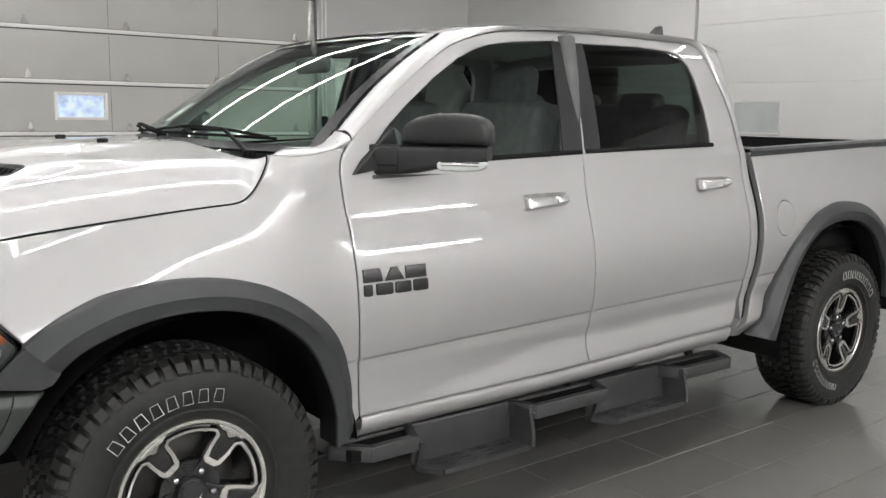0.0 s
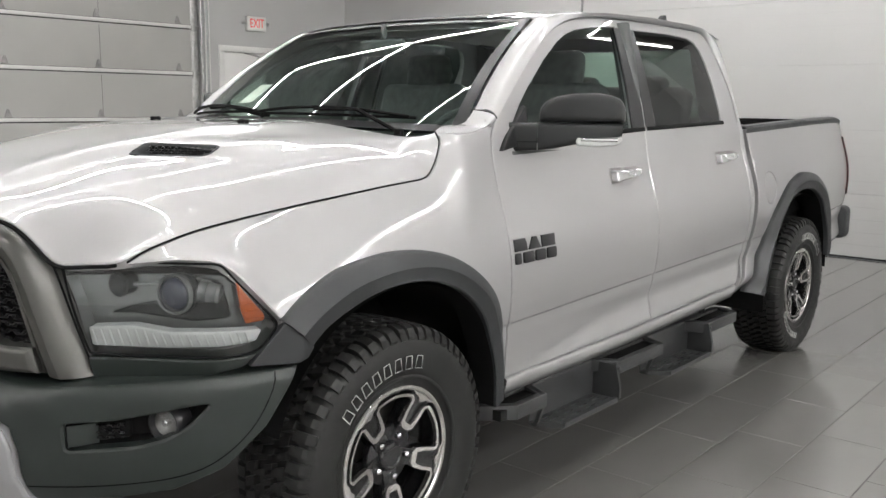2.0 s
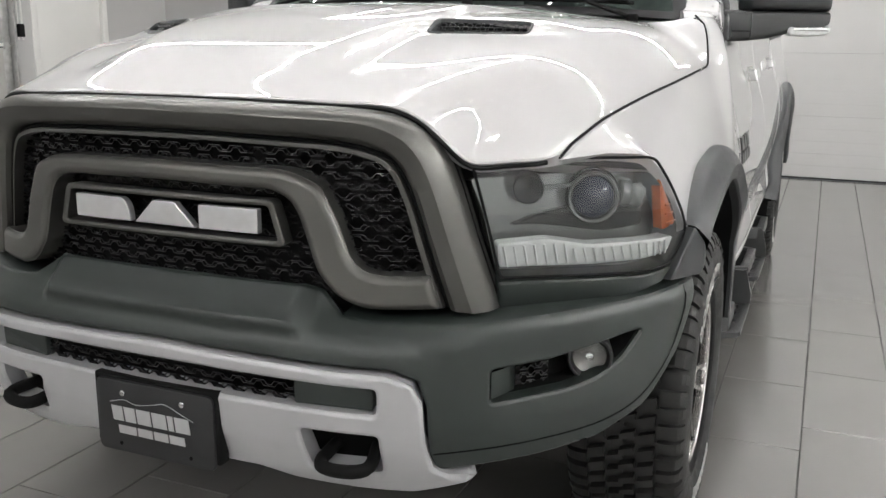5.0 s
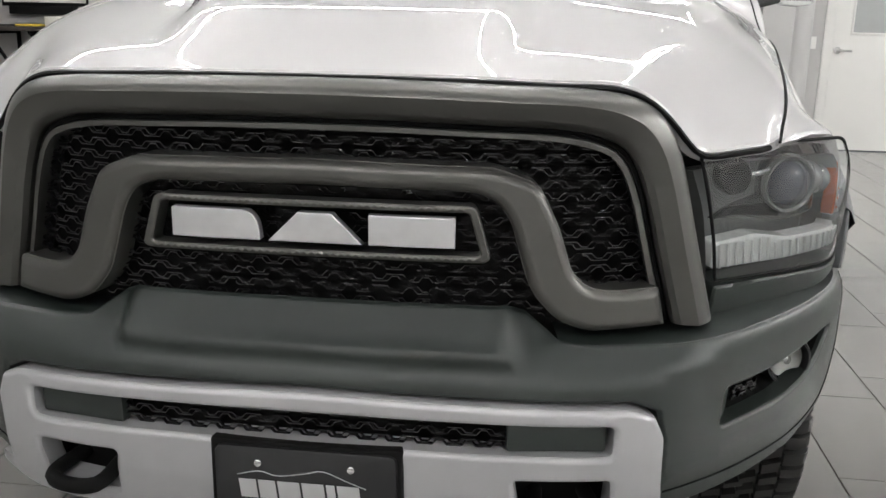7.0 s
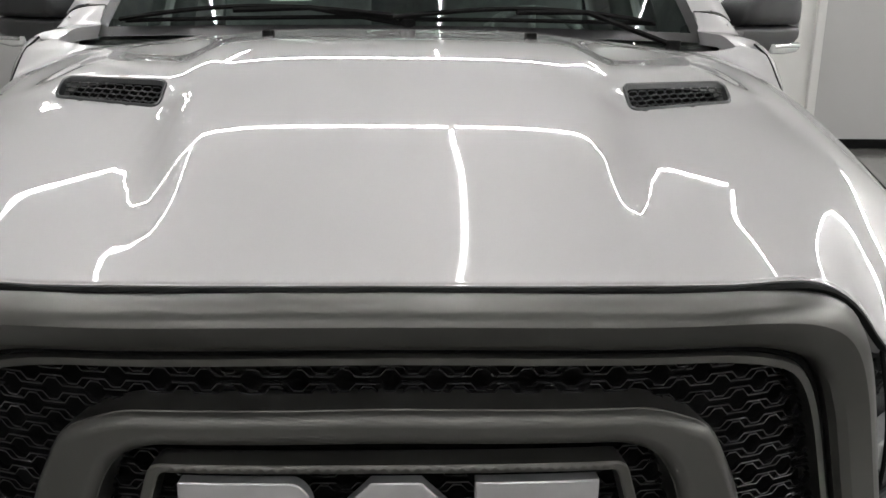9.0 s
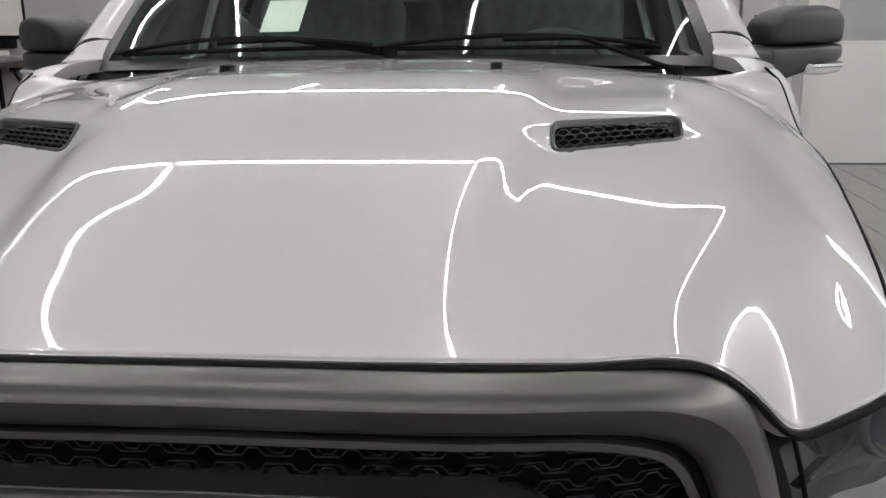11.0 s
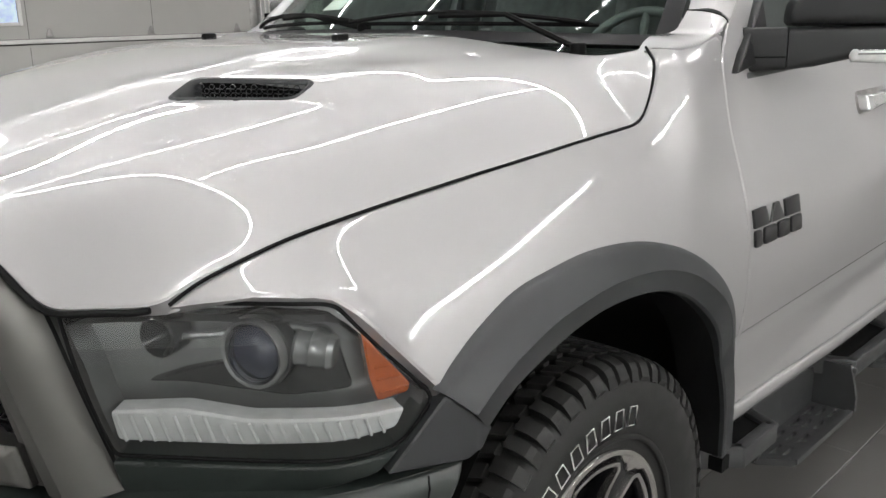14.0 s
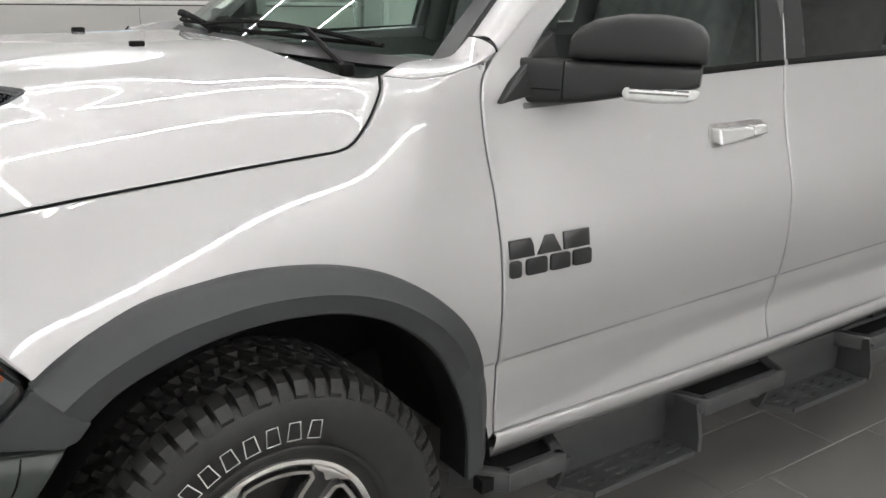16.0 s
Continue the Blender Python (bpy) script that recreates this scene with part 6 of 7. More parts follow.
box(bm, (4.44, -0.79, 1.330), (4.536, 0.79, 1.346), 0.005)
part("tailgate_liner", bm, MATT_BLACK, truck, "black inner panel and cap of the tailgate")
for s in (1, -1):
    poly = [(4.488, 1.245), (4.520, 1.235), (4.552, 0.88), (4.535, 0.86), (4.505, 0.90)]
    sheet("tail_lamp", round_poly(poly, 0.01), lambda x, z: (x, -s * (body_u(x, z) + 0.012), z), RED_LENS, truck, (0.3, -s, 0), step=0.03, edge=0.006, flange=0.03, label="dark red tail lamp")
bm = bmesh.new()
box(bm, (4.50, -0.93, 0.56), (4.66, 0.93, 0.78), 0.04, 3)
part("rear_bumper", bm, PLASTIC, truck, "black rear bumper")


# ---- side steps ----
def side_step(s):
    ob = new("side_step")
    ob.parent = truck
    tagged(ob, "black steel side step with two drop treads")
    bm = bmesh.new()
    box(bm, (0.54, -s * 0.850 - 0.020, 0.366), (2.600, -s * 0.850 + 0.020, 0.420), 0.006)
    part("step_beam", bm, STEP, ob, "black main beam", sharp=40)
    for x0, x1 in ((0.505, 0.822), (1.300, 1.765), (2.19, 2.600)):
        bm = bmesh.new()
        mid = (x0 + x1) / 2
        a = 0.10 if x0 < 1 else 0.05
        path = [(x0 + 0.005, 0.868), (x0 + a, 0.962), (x1 - 0.045, 0.962), (x1 - 0.005, 0.868)]
        for (xa, ua), (xb, ub) in zip(path, path[1:]):
            d = Vector((xb - xa, -s * (ub - ua), 0))
            n = Vector((-d.y, d.x, 0)).normalized() * 0.0165
            tmp = bmesh.new()
            pa, pb = Vector((xa, -s * ua, 0)), Vector((xb, -s * ub, 0))
            e = d.normalized() * 0.010
            base = [pa - e + n, pb + e + n, pb + e - n, pa - e - n]
            lo = [tmp.verts.new((p.x, p.y, 0.368)) for p in base]
            hi = [tmp.verts.new((p.x, p.y, 0.421)) for p in base]
            tmp.faces.new(lo[::-1])
            tmp.faces.new(hi)
            for i in range(4):
                tmp.faces.new((lo[i], lo[(i + 1) % 4], hi[(i + 1) % 4], hi[i]))
            bmesh.ops.recalc_face_normals(tmp, faces=tmp.faces)
            bmesh.ops.bevel(tmp, geom=tmp.edges[:], offset=0.004, segments=2, profile=0.5, affect="EDGES")
            join(bm, tmp)
        part("hoop", bm, STEP, ob, "black hoop", sharp=40)
        # black block set high in the slot so that it looks deep and dark
        bm = bmesh.new()
        box(bm, (x0 + 0.03, min(-s * 0.872, -s * 0.952), 0.372), (x1 - 0.02, max(-s * 0.872, -s * 0.952), 0.409))
        part("slot_pan", bm, MATT_BLACK, ob, "black filler standing for the shade in the slot")
    for x0, x1 in ((0.812, 1.318), (1.705, 2.235)):
        # the tread plate with its slots
        slots = []
        for i in range(4):
            for j in range(3):
                cx = x0 + 0.105 + 0.105 * i + 0.012 * j
                cu = 0.892 + 0.030 * j
                slots.append([(cx - 0.030, cu - 0.0045), (cx + 0.030, cu - 0.0045), (cx + 0.030, cu + 0.0045), (cx - 0.030, cu + 0.0045)])
        plate_poly = [(x0 + 0.020, 0.868), (x1 - 0.02, 0.868), (x1 - 0.015, 0.975), (x1 - 0.03, 0.99), (x0 + 0.075, 0.99), (x0 + 0.020, 0.91)]
        sheet("tread_plate", plate_poly, lambda a, b: (a, -s * b, 0.272), STEP, ob, (0, 0, 1), slots, step=0.03, edge=0.0015, flange=0.012, label="slotted tread plate")
        bm = bmesh.new()
        # back wall, front lip and the two end brackets
        prism(bm, [(x0 + 0.02, 0.274), (x1 - 0.02, 0.274), (x1 - 0.02, 0.412), (x0 + 0.02, 0.412)], lambda a, b, d: (a, -s * (0.872 - d), b), 0.006)
        pipe(bm, [(x0 + 0.075, -s * 0.990, 0.274), (x1 - 0.03, -s * 0.990, 0.274)], 0.012, 4, True)
        pipe(bm, [(x0 + 0.018, -s * 0.905, 0.274), (x0 + 0.075, -s * 0.990, 0.274)], 0.011, 4, True)
        pipe(bm, [(x0 + 0.020, -s * 0.905, 0.274), (x0 + 0.010, -s * 0.945, 0.385)], 0.011, 4, True)
        part("tread_rim", bm, STEP, ob, "black rim of the tread", sharp=40)
        bm = bmesh.new()
        prism(bm, [(0.868, 0.268), (0.990, 0.268), (0.990, 0.316), (0.962, 0.415), (0.868, 0.415)], lambda a, b, d: (x1 - 0.010 - d, -s * a, b), 0.008, 0.001)
        pipe(bm, [(x1 - 0.012, -s * 0.992, 0.274), (x1 - 0.012, -s * 0.992, 0.320), (x1 - 0.010, -s * 0.968, 0.416)], 0.011, 4, True)
        cyl(bm, (x1 - 0.004, -s * 0.966, 0.398), (x1 - 0.004, -s * 0.990, 0.398), 0.008, 12, bevel=0.002)
        part("end_bracket", bm, STEP, ob, "black end bracket with a bolt", sharp=40)
    for x in (0.75, 1.62, 2.42):
        bm = bmesh.new()
        pipe(bm, [(x, -s * 0.86, 0.385), (x + 0.02, -s * 0.82, 0.47), (x + 0.02, -s * 0.72, 0.50)], 0.022, 4, True)
        part("bracket", bm, MATT_BLACK, ob, "black mounting bracket")
    return ob


for s in (1, -1):
    side_step(s)


# ---- mirrors ----
def mirror(s):
    ob = new("door_mirror")
    ob.parent = truck
    tagged(ob, "black door mirror with a clear lamp strip")
    def Y(u):
        return -s * u
    # sail plate at the window corner
    bm = bmesh.new()
    prism(bm, round_poly([(0.562, 1.272), (0.665, 1.288), (0.735, 1.292), (0.735, 1.425), (0.690, 1.392), (0.600, 1.318)], 0.006), lambda a, b, d: (a, flank(s, 0.016 - d)(a, b)[1], b), 0.02, 0.004)
    part("sail_plate", bm, MIRROR_BLACK, ob, "black mirror base plate", sharp=40)
    # sections square to the swept line of the housing: (along it, lowest, highest, depth)
    A, B = Vector((0.575, 0.818)), Vector((0.818, -0.575))
    start = Vector((0.692, 0.962))
    def section(t, lo, hi, deep, front=0.0, power=0.42, shrink=1.0):
        row = []
        for k in np.linspace(0, 2 * math.pi, 41)[:-1]:
            ck, sk = math.cos(k), math.sin(k)
            pd = math.copysign(abs(ck) ** power, ck) * shrink
            pz = math.copysign(abs(sk) ** power, sk) * shrink
            p = start + A * t + B * (front + deep / 2 + deep / 2 * pd)
            row.append((p.x, Y(p.y), (lo + hi) / 2 + (hi - lo) / 2 * pz))
        return row
    def body(name, rows, label, parent=ob):
        v, f = loft(rows, True)
        n = len(rows[0])
        f += [tuple(range(n))[::-1], tuple(range(len(v) - n, len(v)))]
        return mesh_object(name, v, f, MIRROR_BLACK, parent, label, sharp=50)
    rows = [section(-0.150, 1.262, 1.370, 0.105, 0.004, 0.3), section(-0.118, 1.266, 1.368, 0.100, 0.002, 0.3), section(-0.060, 1.270, 1.366, 0.096, 0.0, 0.3), section(-0.004, 1.273, 1.365, 0.094, 0.0, 0.3)]
    body("mirror_arm", rows, "black mirror arm")
    rows = [section(-0.001, 1.273, 1.365, 0.094, 0.001, 0.3), section(0.06, 1.280, 1.366, 0.100, 0.0, 0.32), section(0.13, 1.294, 1.366, 0.108, -0.002, 0.35), section(0.20, 1.302, 1.367, 0.108, -0.002, 0.38), section(0.26, 1.312, 1.367, 0.100, 0.002, 0.45), section(0.288, 1.322, 1.367, 0.080, 0.010, 0.6)]
    body("mirror_foot", rows, "black lower mirror housing")
    rows = [section(0.003, 1.3675, 1.402, 0.094, 0.010, 0.6, 0.8), section(0.008, 1.3675, 1.418, 0.104, 0.004, 0.55), section(0.024, 1.3675, 1.438, 0.116, -0.004, 0.46), section(0.060, 1.3675, 1.455, 0.124, -0.010, 0.42),
            section(0.120, 1.3675, 1.467, 0.128, -0.012, 0.40), section(0.200, 1.3675, 1.468, 0.126, -0.010, 0.40), section(0.250, 1.3675, 1.460, 0.118, -0.004, 0.42), section(0.278, 1.3675, 1.448, 0.104, 0.004, 0.46), section(0.292, 1.3675, 1.432, 0.084, 0.014, 0.55), section(0.298, 1.3675, 1.420, 0.060, 0.024, 0.6, 0.85)]
    body("mirror_shell", rows, "black textured mirror shell")
    # seams of the arm
    for t in (-0.100,):
        bm = bmesh.new()
        pts = section(t, 1.267, 1.3685, 0.1015, 0.001, 0.3)
        pipe(bm, pts[9:26], 0.0016, 4)
        part("arm_seam", bm, MATT_BLACK, ob)
    bm = bmesh.new()
    pipe(bm, [(p.x, Y(p.y), 1.302) for p in [start + A * t - B * 0.0005 for t in np.linspace(-0.10, -0.006, 6)]], 0.0016, 4)
    part("arm_seam", bm, MATT_BLACK, ob)
    # glass towards the rear
    bm = bmesh.new()
    gl = [start + A * t + B * 0.1165 for t in (0.05, 0.26)]
    vs = [bm.verts.new((gl[i].x, Y(gl[i].y), z)) for i, z in ((0, 1.375), (1, 1.375), (1, 1.445), (0, 1.445))]
    bm.faces.new(vs)
    part("mirror_glass", bm, CHROME, ob, "mirror glass")
    # clear lamp strip under the housing's front
    rows = [section(0.128, 1.296, 1.318, 0.020, -0.006, 0.7, 0.4), section(0.136, 1.290, 1.318, 0.030, -0.008, 0.6), section(0.20, 1.287, 1.318, 0.036, -0.009, 0.55), section(0.262, 1.292, 1.319, 0.036, -0.007, 0.55), section(0.284, 1.300, 1.320, 0.028, 0.0, 0.6), section(0.291, 1.306, 1.318, 0.018, 0.006, 0.7, 0.5)]
    v, f = loft(rows, True)
    n = len(rows[0])
    f += [tuple(range(n))[::-1], tuple(range(len(v) - n, len(v)))]
    lamp = mesh_object("mirror_lamp", v, f, LAMP_WHITE, ob, "clear white mirror lamp", sharp=50)
    rows = [section(t, 1.3045, 1.3175, 0.02, -0.0105, 0.5) for t in np.linspace(0.145, 0.270, 6)]
    v, f = loft(rows, True)
    mesh_object("lamp_reflector", v, f, CHROME, lamp, "bright reflector behind the lens", sharp=50)
    return ob


for s in (1, -1):
    mirror(s)

# ---- door badges, as plain dark shapes ----
for s in (1, -1):
    fn = lambda a, b, d: (a, -s * (body_u(a, b) + 0.006 - d), b)
    badge = new("door_badge")
    badge.parent = truck
    tagged(badge, "two rows of plain dark badge shapes on the door")
    x0, x1 = 0.556, 0.803
    top = [[(0.0, 0.990), (0.062, 0.990), (0.068, 0.975), (0.070, 0.950), (0.0, 0.950)], [(0.106, 0.990), (0.130, 0.990), (0.152, 0.950), (0.080, 0.950)], [(0.160, 0.990), (0.240, 0.990), (0.240, 0.950), (0.160, 0.950)]]
    low = [(0.0, 0.032), (0.046, 0.108), (0.118, 0.178), (0.188, 0.246)]
    for pts in top:
        bm = bmesh.new()
        pp = [(x0 + (a if s > 0 else 0.240 - a), z - 0.001) for a, z in pts]
        prism(bm, pp, fn, 0.006, 0.0012)
        part("badge_shape", bm, BLACK, badge, sharp=30)
    for a, b in low:
        if s < 0:
            a, b = 0.246 - b, 0.246 - a
        bm = bmesh.new()
        prism(bm, round_poly([(x0 + a, 0.943), (x0 + b, 0.943), (x0 + b, 0.905), (x0 + a, 0.905)], 0.008), fn, 0.006, 0.0012)
        part("badge_shape", bm, BLACK, badge, sharp=30)

# ---- cab interior ----
def seat(y, x, w, rear=False):
    ob = new("seat")
    ob.parent = truck
    tagged(ob, "charcoal cloth seat")
    bm = bmesh.new()
    box(bm, (x - 0.30, y - w / 2, 0.84), (x + 0.22, y + w / 2, 1.00), 0.05, 4)
    part("cushion", bm, SEAT, ob)
    bm = bmesh.new()
    m = Matrix.Translation((x + 0.22, y, 0.98)) @ Matrix.Rotation(radians(16), 4, "Y")
    box(bm, (-0.07, -w / 2, -0.04), (0.06, w / 2, 0.56), 0.05, 4, m)
    part("backrest", bm, SEAT, ob)
    heads = [-0.42, 0.0, 0.42] if rear else [0.0]
    for h in heads:
        bm = bmesh.new()
        m = Matrix.Translation((x + (0.34 if rear else 0.38), y + h, 1.48 if rear else 1.575)) @ Matrix.Rotation(radians(8), 4, "Y")
        box(bm, (-0.05, -0.13, -0.09), (0.045, 0.13, 0.10), 0.045, 4, m)
        for q in (-0.05, 0.05):
            cyl(bm, m @ Vector((0, q, -0.16)), m @ Vector((0, q, -0.05)), 0.006, 8)
        part("headrest", bm, SEAT, ob)


seat(-0.40, 1.30, 0.54)
seat(0.40, 1.30, 0.54)
seat(0.0, 2.15, 1.35, True)
rows = []
for u in np.linspace(-0.80, 0.80, 33):
    w3 = wind_point(u, 0.02)
    bulge = 0.03 * math.exp(-((u + 0.38) / 0.2) ** 2)
    rows.append([(w3[0] + 0.01, u, w3[2] - 0.02), (0.45 + 0.15 * (u / 0.8) ** 2, u, 1.315), (0.72, u, 1.300 + bulge), (0.80, u, 1.285 + bulge), (0.83, u, 1.24), (0.80, u, 1.05), (0.70, u, 0.85)])
v, f = loft(rows)
mesh_object("dashboard", v, f, DASH, truck, "dark grey dashboard", sharp=60)
bm = bmesh.new()
m = Matrix.Translation((0.93, -0.40, 1.235)) @ Matrix.Rotation(radians(-62), 4, "Y")
pipe(bm, [m @ Vector((0.19 * math.cos(a), 0.19 * math.sin(a), 0)) for a in np.linspace(0, 2 * math.pi, 41)[:-1]], 0.015, 10, closed=True)
for a in (0.0, math.pi, math.pi * 1.5):
    pipe(bm, [m @ Vector((0.05 * math.cos(a + math.pi / 2), 0.05 * math.sin(a + math.pi / 2), -0.02)), m @ Vector((0.185 * math.cos(a + math.pi / 2), 0.185 * math.sin(a + math.pi / 2), 0))], 0.012, 8)
ball(bm, m @ Vector((0, 0, -0.02)), 0.07, 20, 12, (0.6, 1, 1))
cyl(bm, m @ Vector((0, 0, -0.02)), m @ Vector((0, 0, -0.22)), 0.035)
part("steering_wheel", bm, DASH, truck, "dark steering wheel", sharp=60)
bm = bmesh.new()
box(bm, (0.90, -0.13, 1.625), (0.935, 0.13, 1.695), 0.02, 3)
cyl(bm, (0.93, 0, 1.68), (0.92, 0, 1.76), 0.012)
part("rear_view_mirror", bm, DASH, truck, "dark rear-view mirror")
rows = [[(x, u, roof_z(x, u) - 0.035) for u in np.linspace(-0.70, 0.70, 15)] for x in np.linspace(1.0, 2.58, 14)]
v, f = loft(rows)
mesh_object("headliner", v, f, LINER, truck, "pale grey headliner")
for s in (1, -1):
    bm = bmesh.new()
    box(bm, (0.62, -s * 0.865 - 0.03, 0.56), (2.55, -s * 0.865, 1.285), 0.02) if s > 0 else box(bm, (0.62, 0.865, 0.56), (2.55, 0.895, 1.285), 0.012)
    part("door_trim", bm, DASH, truck, "dark inner door panels")
    bm = bmesh.new()
    pipe(bm, [(1.60, -s * 0.845, 1.28), (1.625, -s * 0.80, 1.50), (1.65, -s * 0.725, 1.77)], 0.045, 8)
    part("inner_pillar", bm, DASH, truck, "dark inner pillar trim", sharp=60)
bm = bmesh.new()
prism(bm, [(-0.05, 0.0), (0.05, 0.0), (0.05, 0.085), (-0.05, 0.085)], lambda a, b, d: (wind_point(0.27 + a, 0.16 + b * 1.9, -0.015)[0] + d, 0.27 + a, wind_point(0.27 + a, 0.16 + b * 1.9, -0.015)[2]), 0.002)
part("window_sticker", bm, PAPER, truck, "pale paper sticker inside the windscreen")

# the body sits a little higher on its wheels, and its nose a little further out, than its panels are drawn
STRETCH_X = smooth_table([-1.05, -0.96, -0.83, -0.73, -0.60, -0.45, 0.0, 0.50, 0.80, 1.50, 2.90, 3.60, 4.70], [-0.038, -0.034, -0.015, -0.010, 0.0, 0.008, 0.0, 0.008, 0.016, 0.012, 0.034, 0.0, 0.0], 0.05)
STRETCH_Z = smooth_table([0.2, 0.42, 0.60, 0.98, 1.32, 1.5, 2.0], [0.0, 0.012, 0.024, 0.026, 0.044, 0.046, 0.044], 0.04)
for ob in list(bpy.data.objects):
    top = ob
    while top.parent is not None:
        top = top.parent
    if top is truck and ob.type == "MESH" and not (ob.parent.name.startswith("wheel") or ob.parent.name.startswith("side_step")) or ob.name.startswith("wheel_flare"):
        co = np.empty(len(ob.data.vertices) * 3)
        ob.data.vertices.foreach_get("co", co)
        co = co.reshape(-1, 3)
        co[:, 0] += np.interp(co[:, 0], *STRETCH_X)
        co[:, 2] += np.interp(co[:, 2], *STRETCH_Z)
        ob.data.vertices.foreach_set("co", co.ravel())
        ob.data.update()

# ---- the showroom ----
X_END, Y_FAR, Y_NEAR, X_NEAR, H = 7.36, 6.95, -7.6, -6.5, 3.66
slab = bmesh.new()
box(slab, (X_NEAR, Y_NEAR, -0.20), (X_END, Y_FAR, -0.004))
floor = tagged(part("floor", slab, GROUT, None, "grey tiled showroom floor", sharp=0), category="floor", kind="structure")


def far_x(x):
    return 1.40 + 1.035 * (x - 1.72)


def fit_opening(ob, to_x=None, to_y=None, to_z=None):
    """Moves all of a thing's vertices to the opening that it fills."""
    for o in [ob, *ob.children_recursive]:
        if o.type == "MESH":
            for vert in o.data.vertices:
                x, y, z = vert.co
                vert.co = (to_x(x) if to_x else x, to_y(y) if to_y else y, to_z(z) if to_z else z)
    return ob


def wall_with_openings(name, axis, at, lo, hi, openings, label, thick=0.2, paint=None):
    """A wall in the plane axis = at, from lo to hi along it, with rectangular openings (a, b, bottom, top)."""
    bm = bmesh.new()
    cuts = sorted({lo, hi, *[o[0] for o in openings], *[o[1] for o in openings]})
    outer = at + (thick if at > 0 else -thick)
    for a, b in zip(cuts, cuts[1:]):
        spans = [(0.0, H)]
        for o in openings:
            if o[0] <= a and b <= o[1]:
                spans = [(s0, min(s1, o[2])) for s0, s1 in spans if s0 < o[2]] + [(max(s0, o[3]), s1) for s0, s1 in spans if s1 > o[3]]
        for z0, z1 in spans:
            p0, p1 = sorted((at, outer))
            if axis == "x":
                box(bm, (p0, a, z0), (p1, b, z1))
            else:
                box(bm, (a, p0, z0), (b, p1, z1))
    bmesh.ops.remove_doubles(bm, verts=bm.verts, dist=1e-5)
    return tagged(part(name, bm, paint or WALL, None, label, sharp=0), category="wall", kind="structure")


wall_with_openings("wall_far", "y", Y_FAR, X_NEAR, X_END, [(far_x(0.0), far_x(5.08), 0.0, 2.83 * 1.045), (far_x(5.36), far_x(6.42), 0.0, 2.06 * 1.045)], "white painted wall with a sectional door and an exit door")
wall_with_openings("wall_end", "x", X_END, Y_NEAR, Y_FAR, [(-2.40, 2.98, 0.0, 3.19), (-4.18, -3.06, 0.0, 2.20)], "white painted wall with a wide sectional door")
# these unseen walls take the paler tone, which lightens the truck's flank
wall_with_openings("wall_near", "y", Y_NEAR, X_NEAR, X_END, [], "white painted wall, out of view, toned paler to bounce light", paint=WALL_BOUNCE)
wall_with_openings("wall_left", "x", X_NEAR, Y_NEAR, Y_FAR, [], "white painted wall, out of view, toned paler to bounce light", paint=WALL_BOUNCE)
# ribbed ceiling
rows = []
y = Y_NEAR
pts = []
k = 0
while y < Y_FAR:
    pts += [(y, H), (y + 0.16, H), (y + 0.18, H + 0.03), (y + 0.21, H + 0.03), (y + 0.23, H)]
    y += 0.23
v, f = loft([[(X_NEAR, a, b) for a, b in pts], [(X_END, a, b) for a, b in pts]])
ceiling = tagged(mesh_object("ceiling", v, f, CEIL, None, "grey ribbed metal ceiling", smooth=False), category="ceiling", kind="structure")


# lights: long tubes hung under the ceiling
def light_strip(a, b, glow=TUBE):
    a, b = Vector(a), Vector(b)
    ob = empty("ceiling_light", "long white LED strip light under the ceiling", "strip light", "ceiling lights", at=(a + b) / 2)
    bm = bmesh.new()
    d = (b - a) / 2
    side = Vector((-d.y, d.x, 0)).normalized()
    tmp = bmesh.new()
    box(tmp, (-d.length, -0.035, 0.0), (d.length, 0.035, 0.05), 0.006)
    m = Matrix.Rotation(math.atan2(d.y, d.x), 4, "Z")
    bmesh.ops.transform(tmp, matrix=m, verts=tmp.verts)
    join(bm, tmp)
    part("housing", bm, DOOR_WHITE, ob, "white housing")
    bm = bmesh.new()
    tmp = bmesh.new()
    box(tmp, (-d.length + 0.01, -0.012, -0.020), (d.length - 0.01, 0.012, 0.0), 0.006, 3)
    bmesh.ops.transform(tmp, matrix=m, verts=tmp.verts)
    join(bm, tmp)
    part("tube", bm, glow, ob, "glowing tube")
    return ob


LZ = H - 0.05
for x0, x1 in ((-0.9, 2.3), (5.25, 7.0), (-6.3, -4.1)):
    for y in (3.5, 1.65, -0.25, -2.25):
        light_strip((x0 + 0.05, y, LZ), ((x0 + x1) / 2 - 0.01, y, LZ))
        light_strip(((x0 + x1) / 2 + 0.01, y, LZ), (x1 - 0.05, y, LZ))
for x in (-0.9, 2.3, 5.25, -4.1):
    for y0, y1 in ((1.65, 3.5), (-0.25, 1.65), (-2.25, -0.25)):
        light_strip((x, y0 + 0.01, LZ), (x, y1 - 0.01, LZ))
for y, n in ((-7.05, 5), (-7.30, 5)):
    for i in range(n):
        light_strip((-5.6 + 2.4 * i, y, LZ), (-3.25 + 2.4 * i, y, LZ), WALL_TUBE)

# tiles: 0.61 x 0.305 m, each row shifted by a third
TW, TH, JO = 0.610, 0.305, 0.0035
tile_mesh = {}


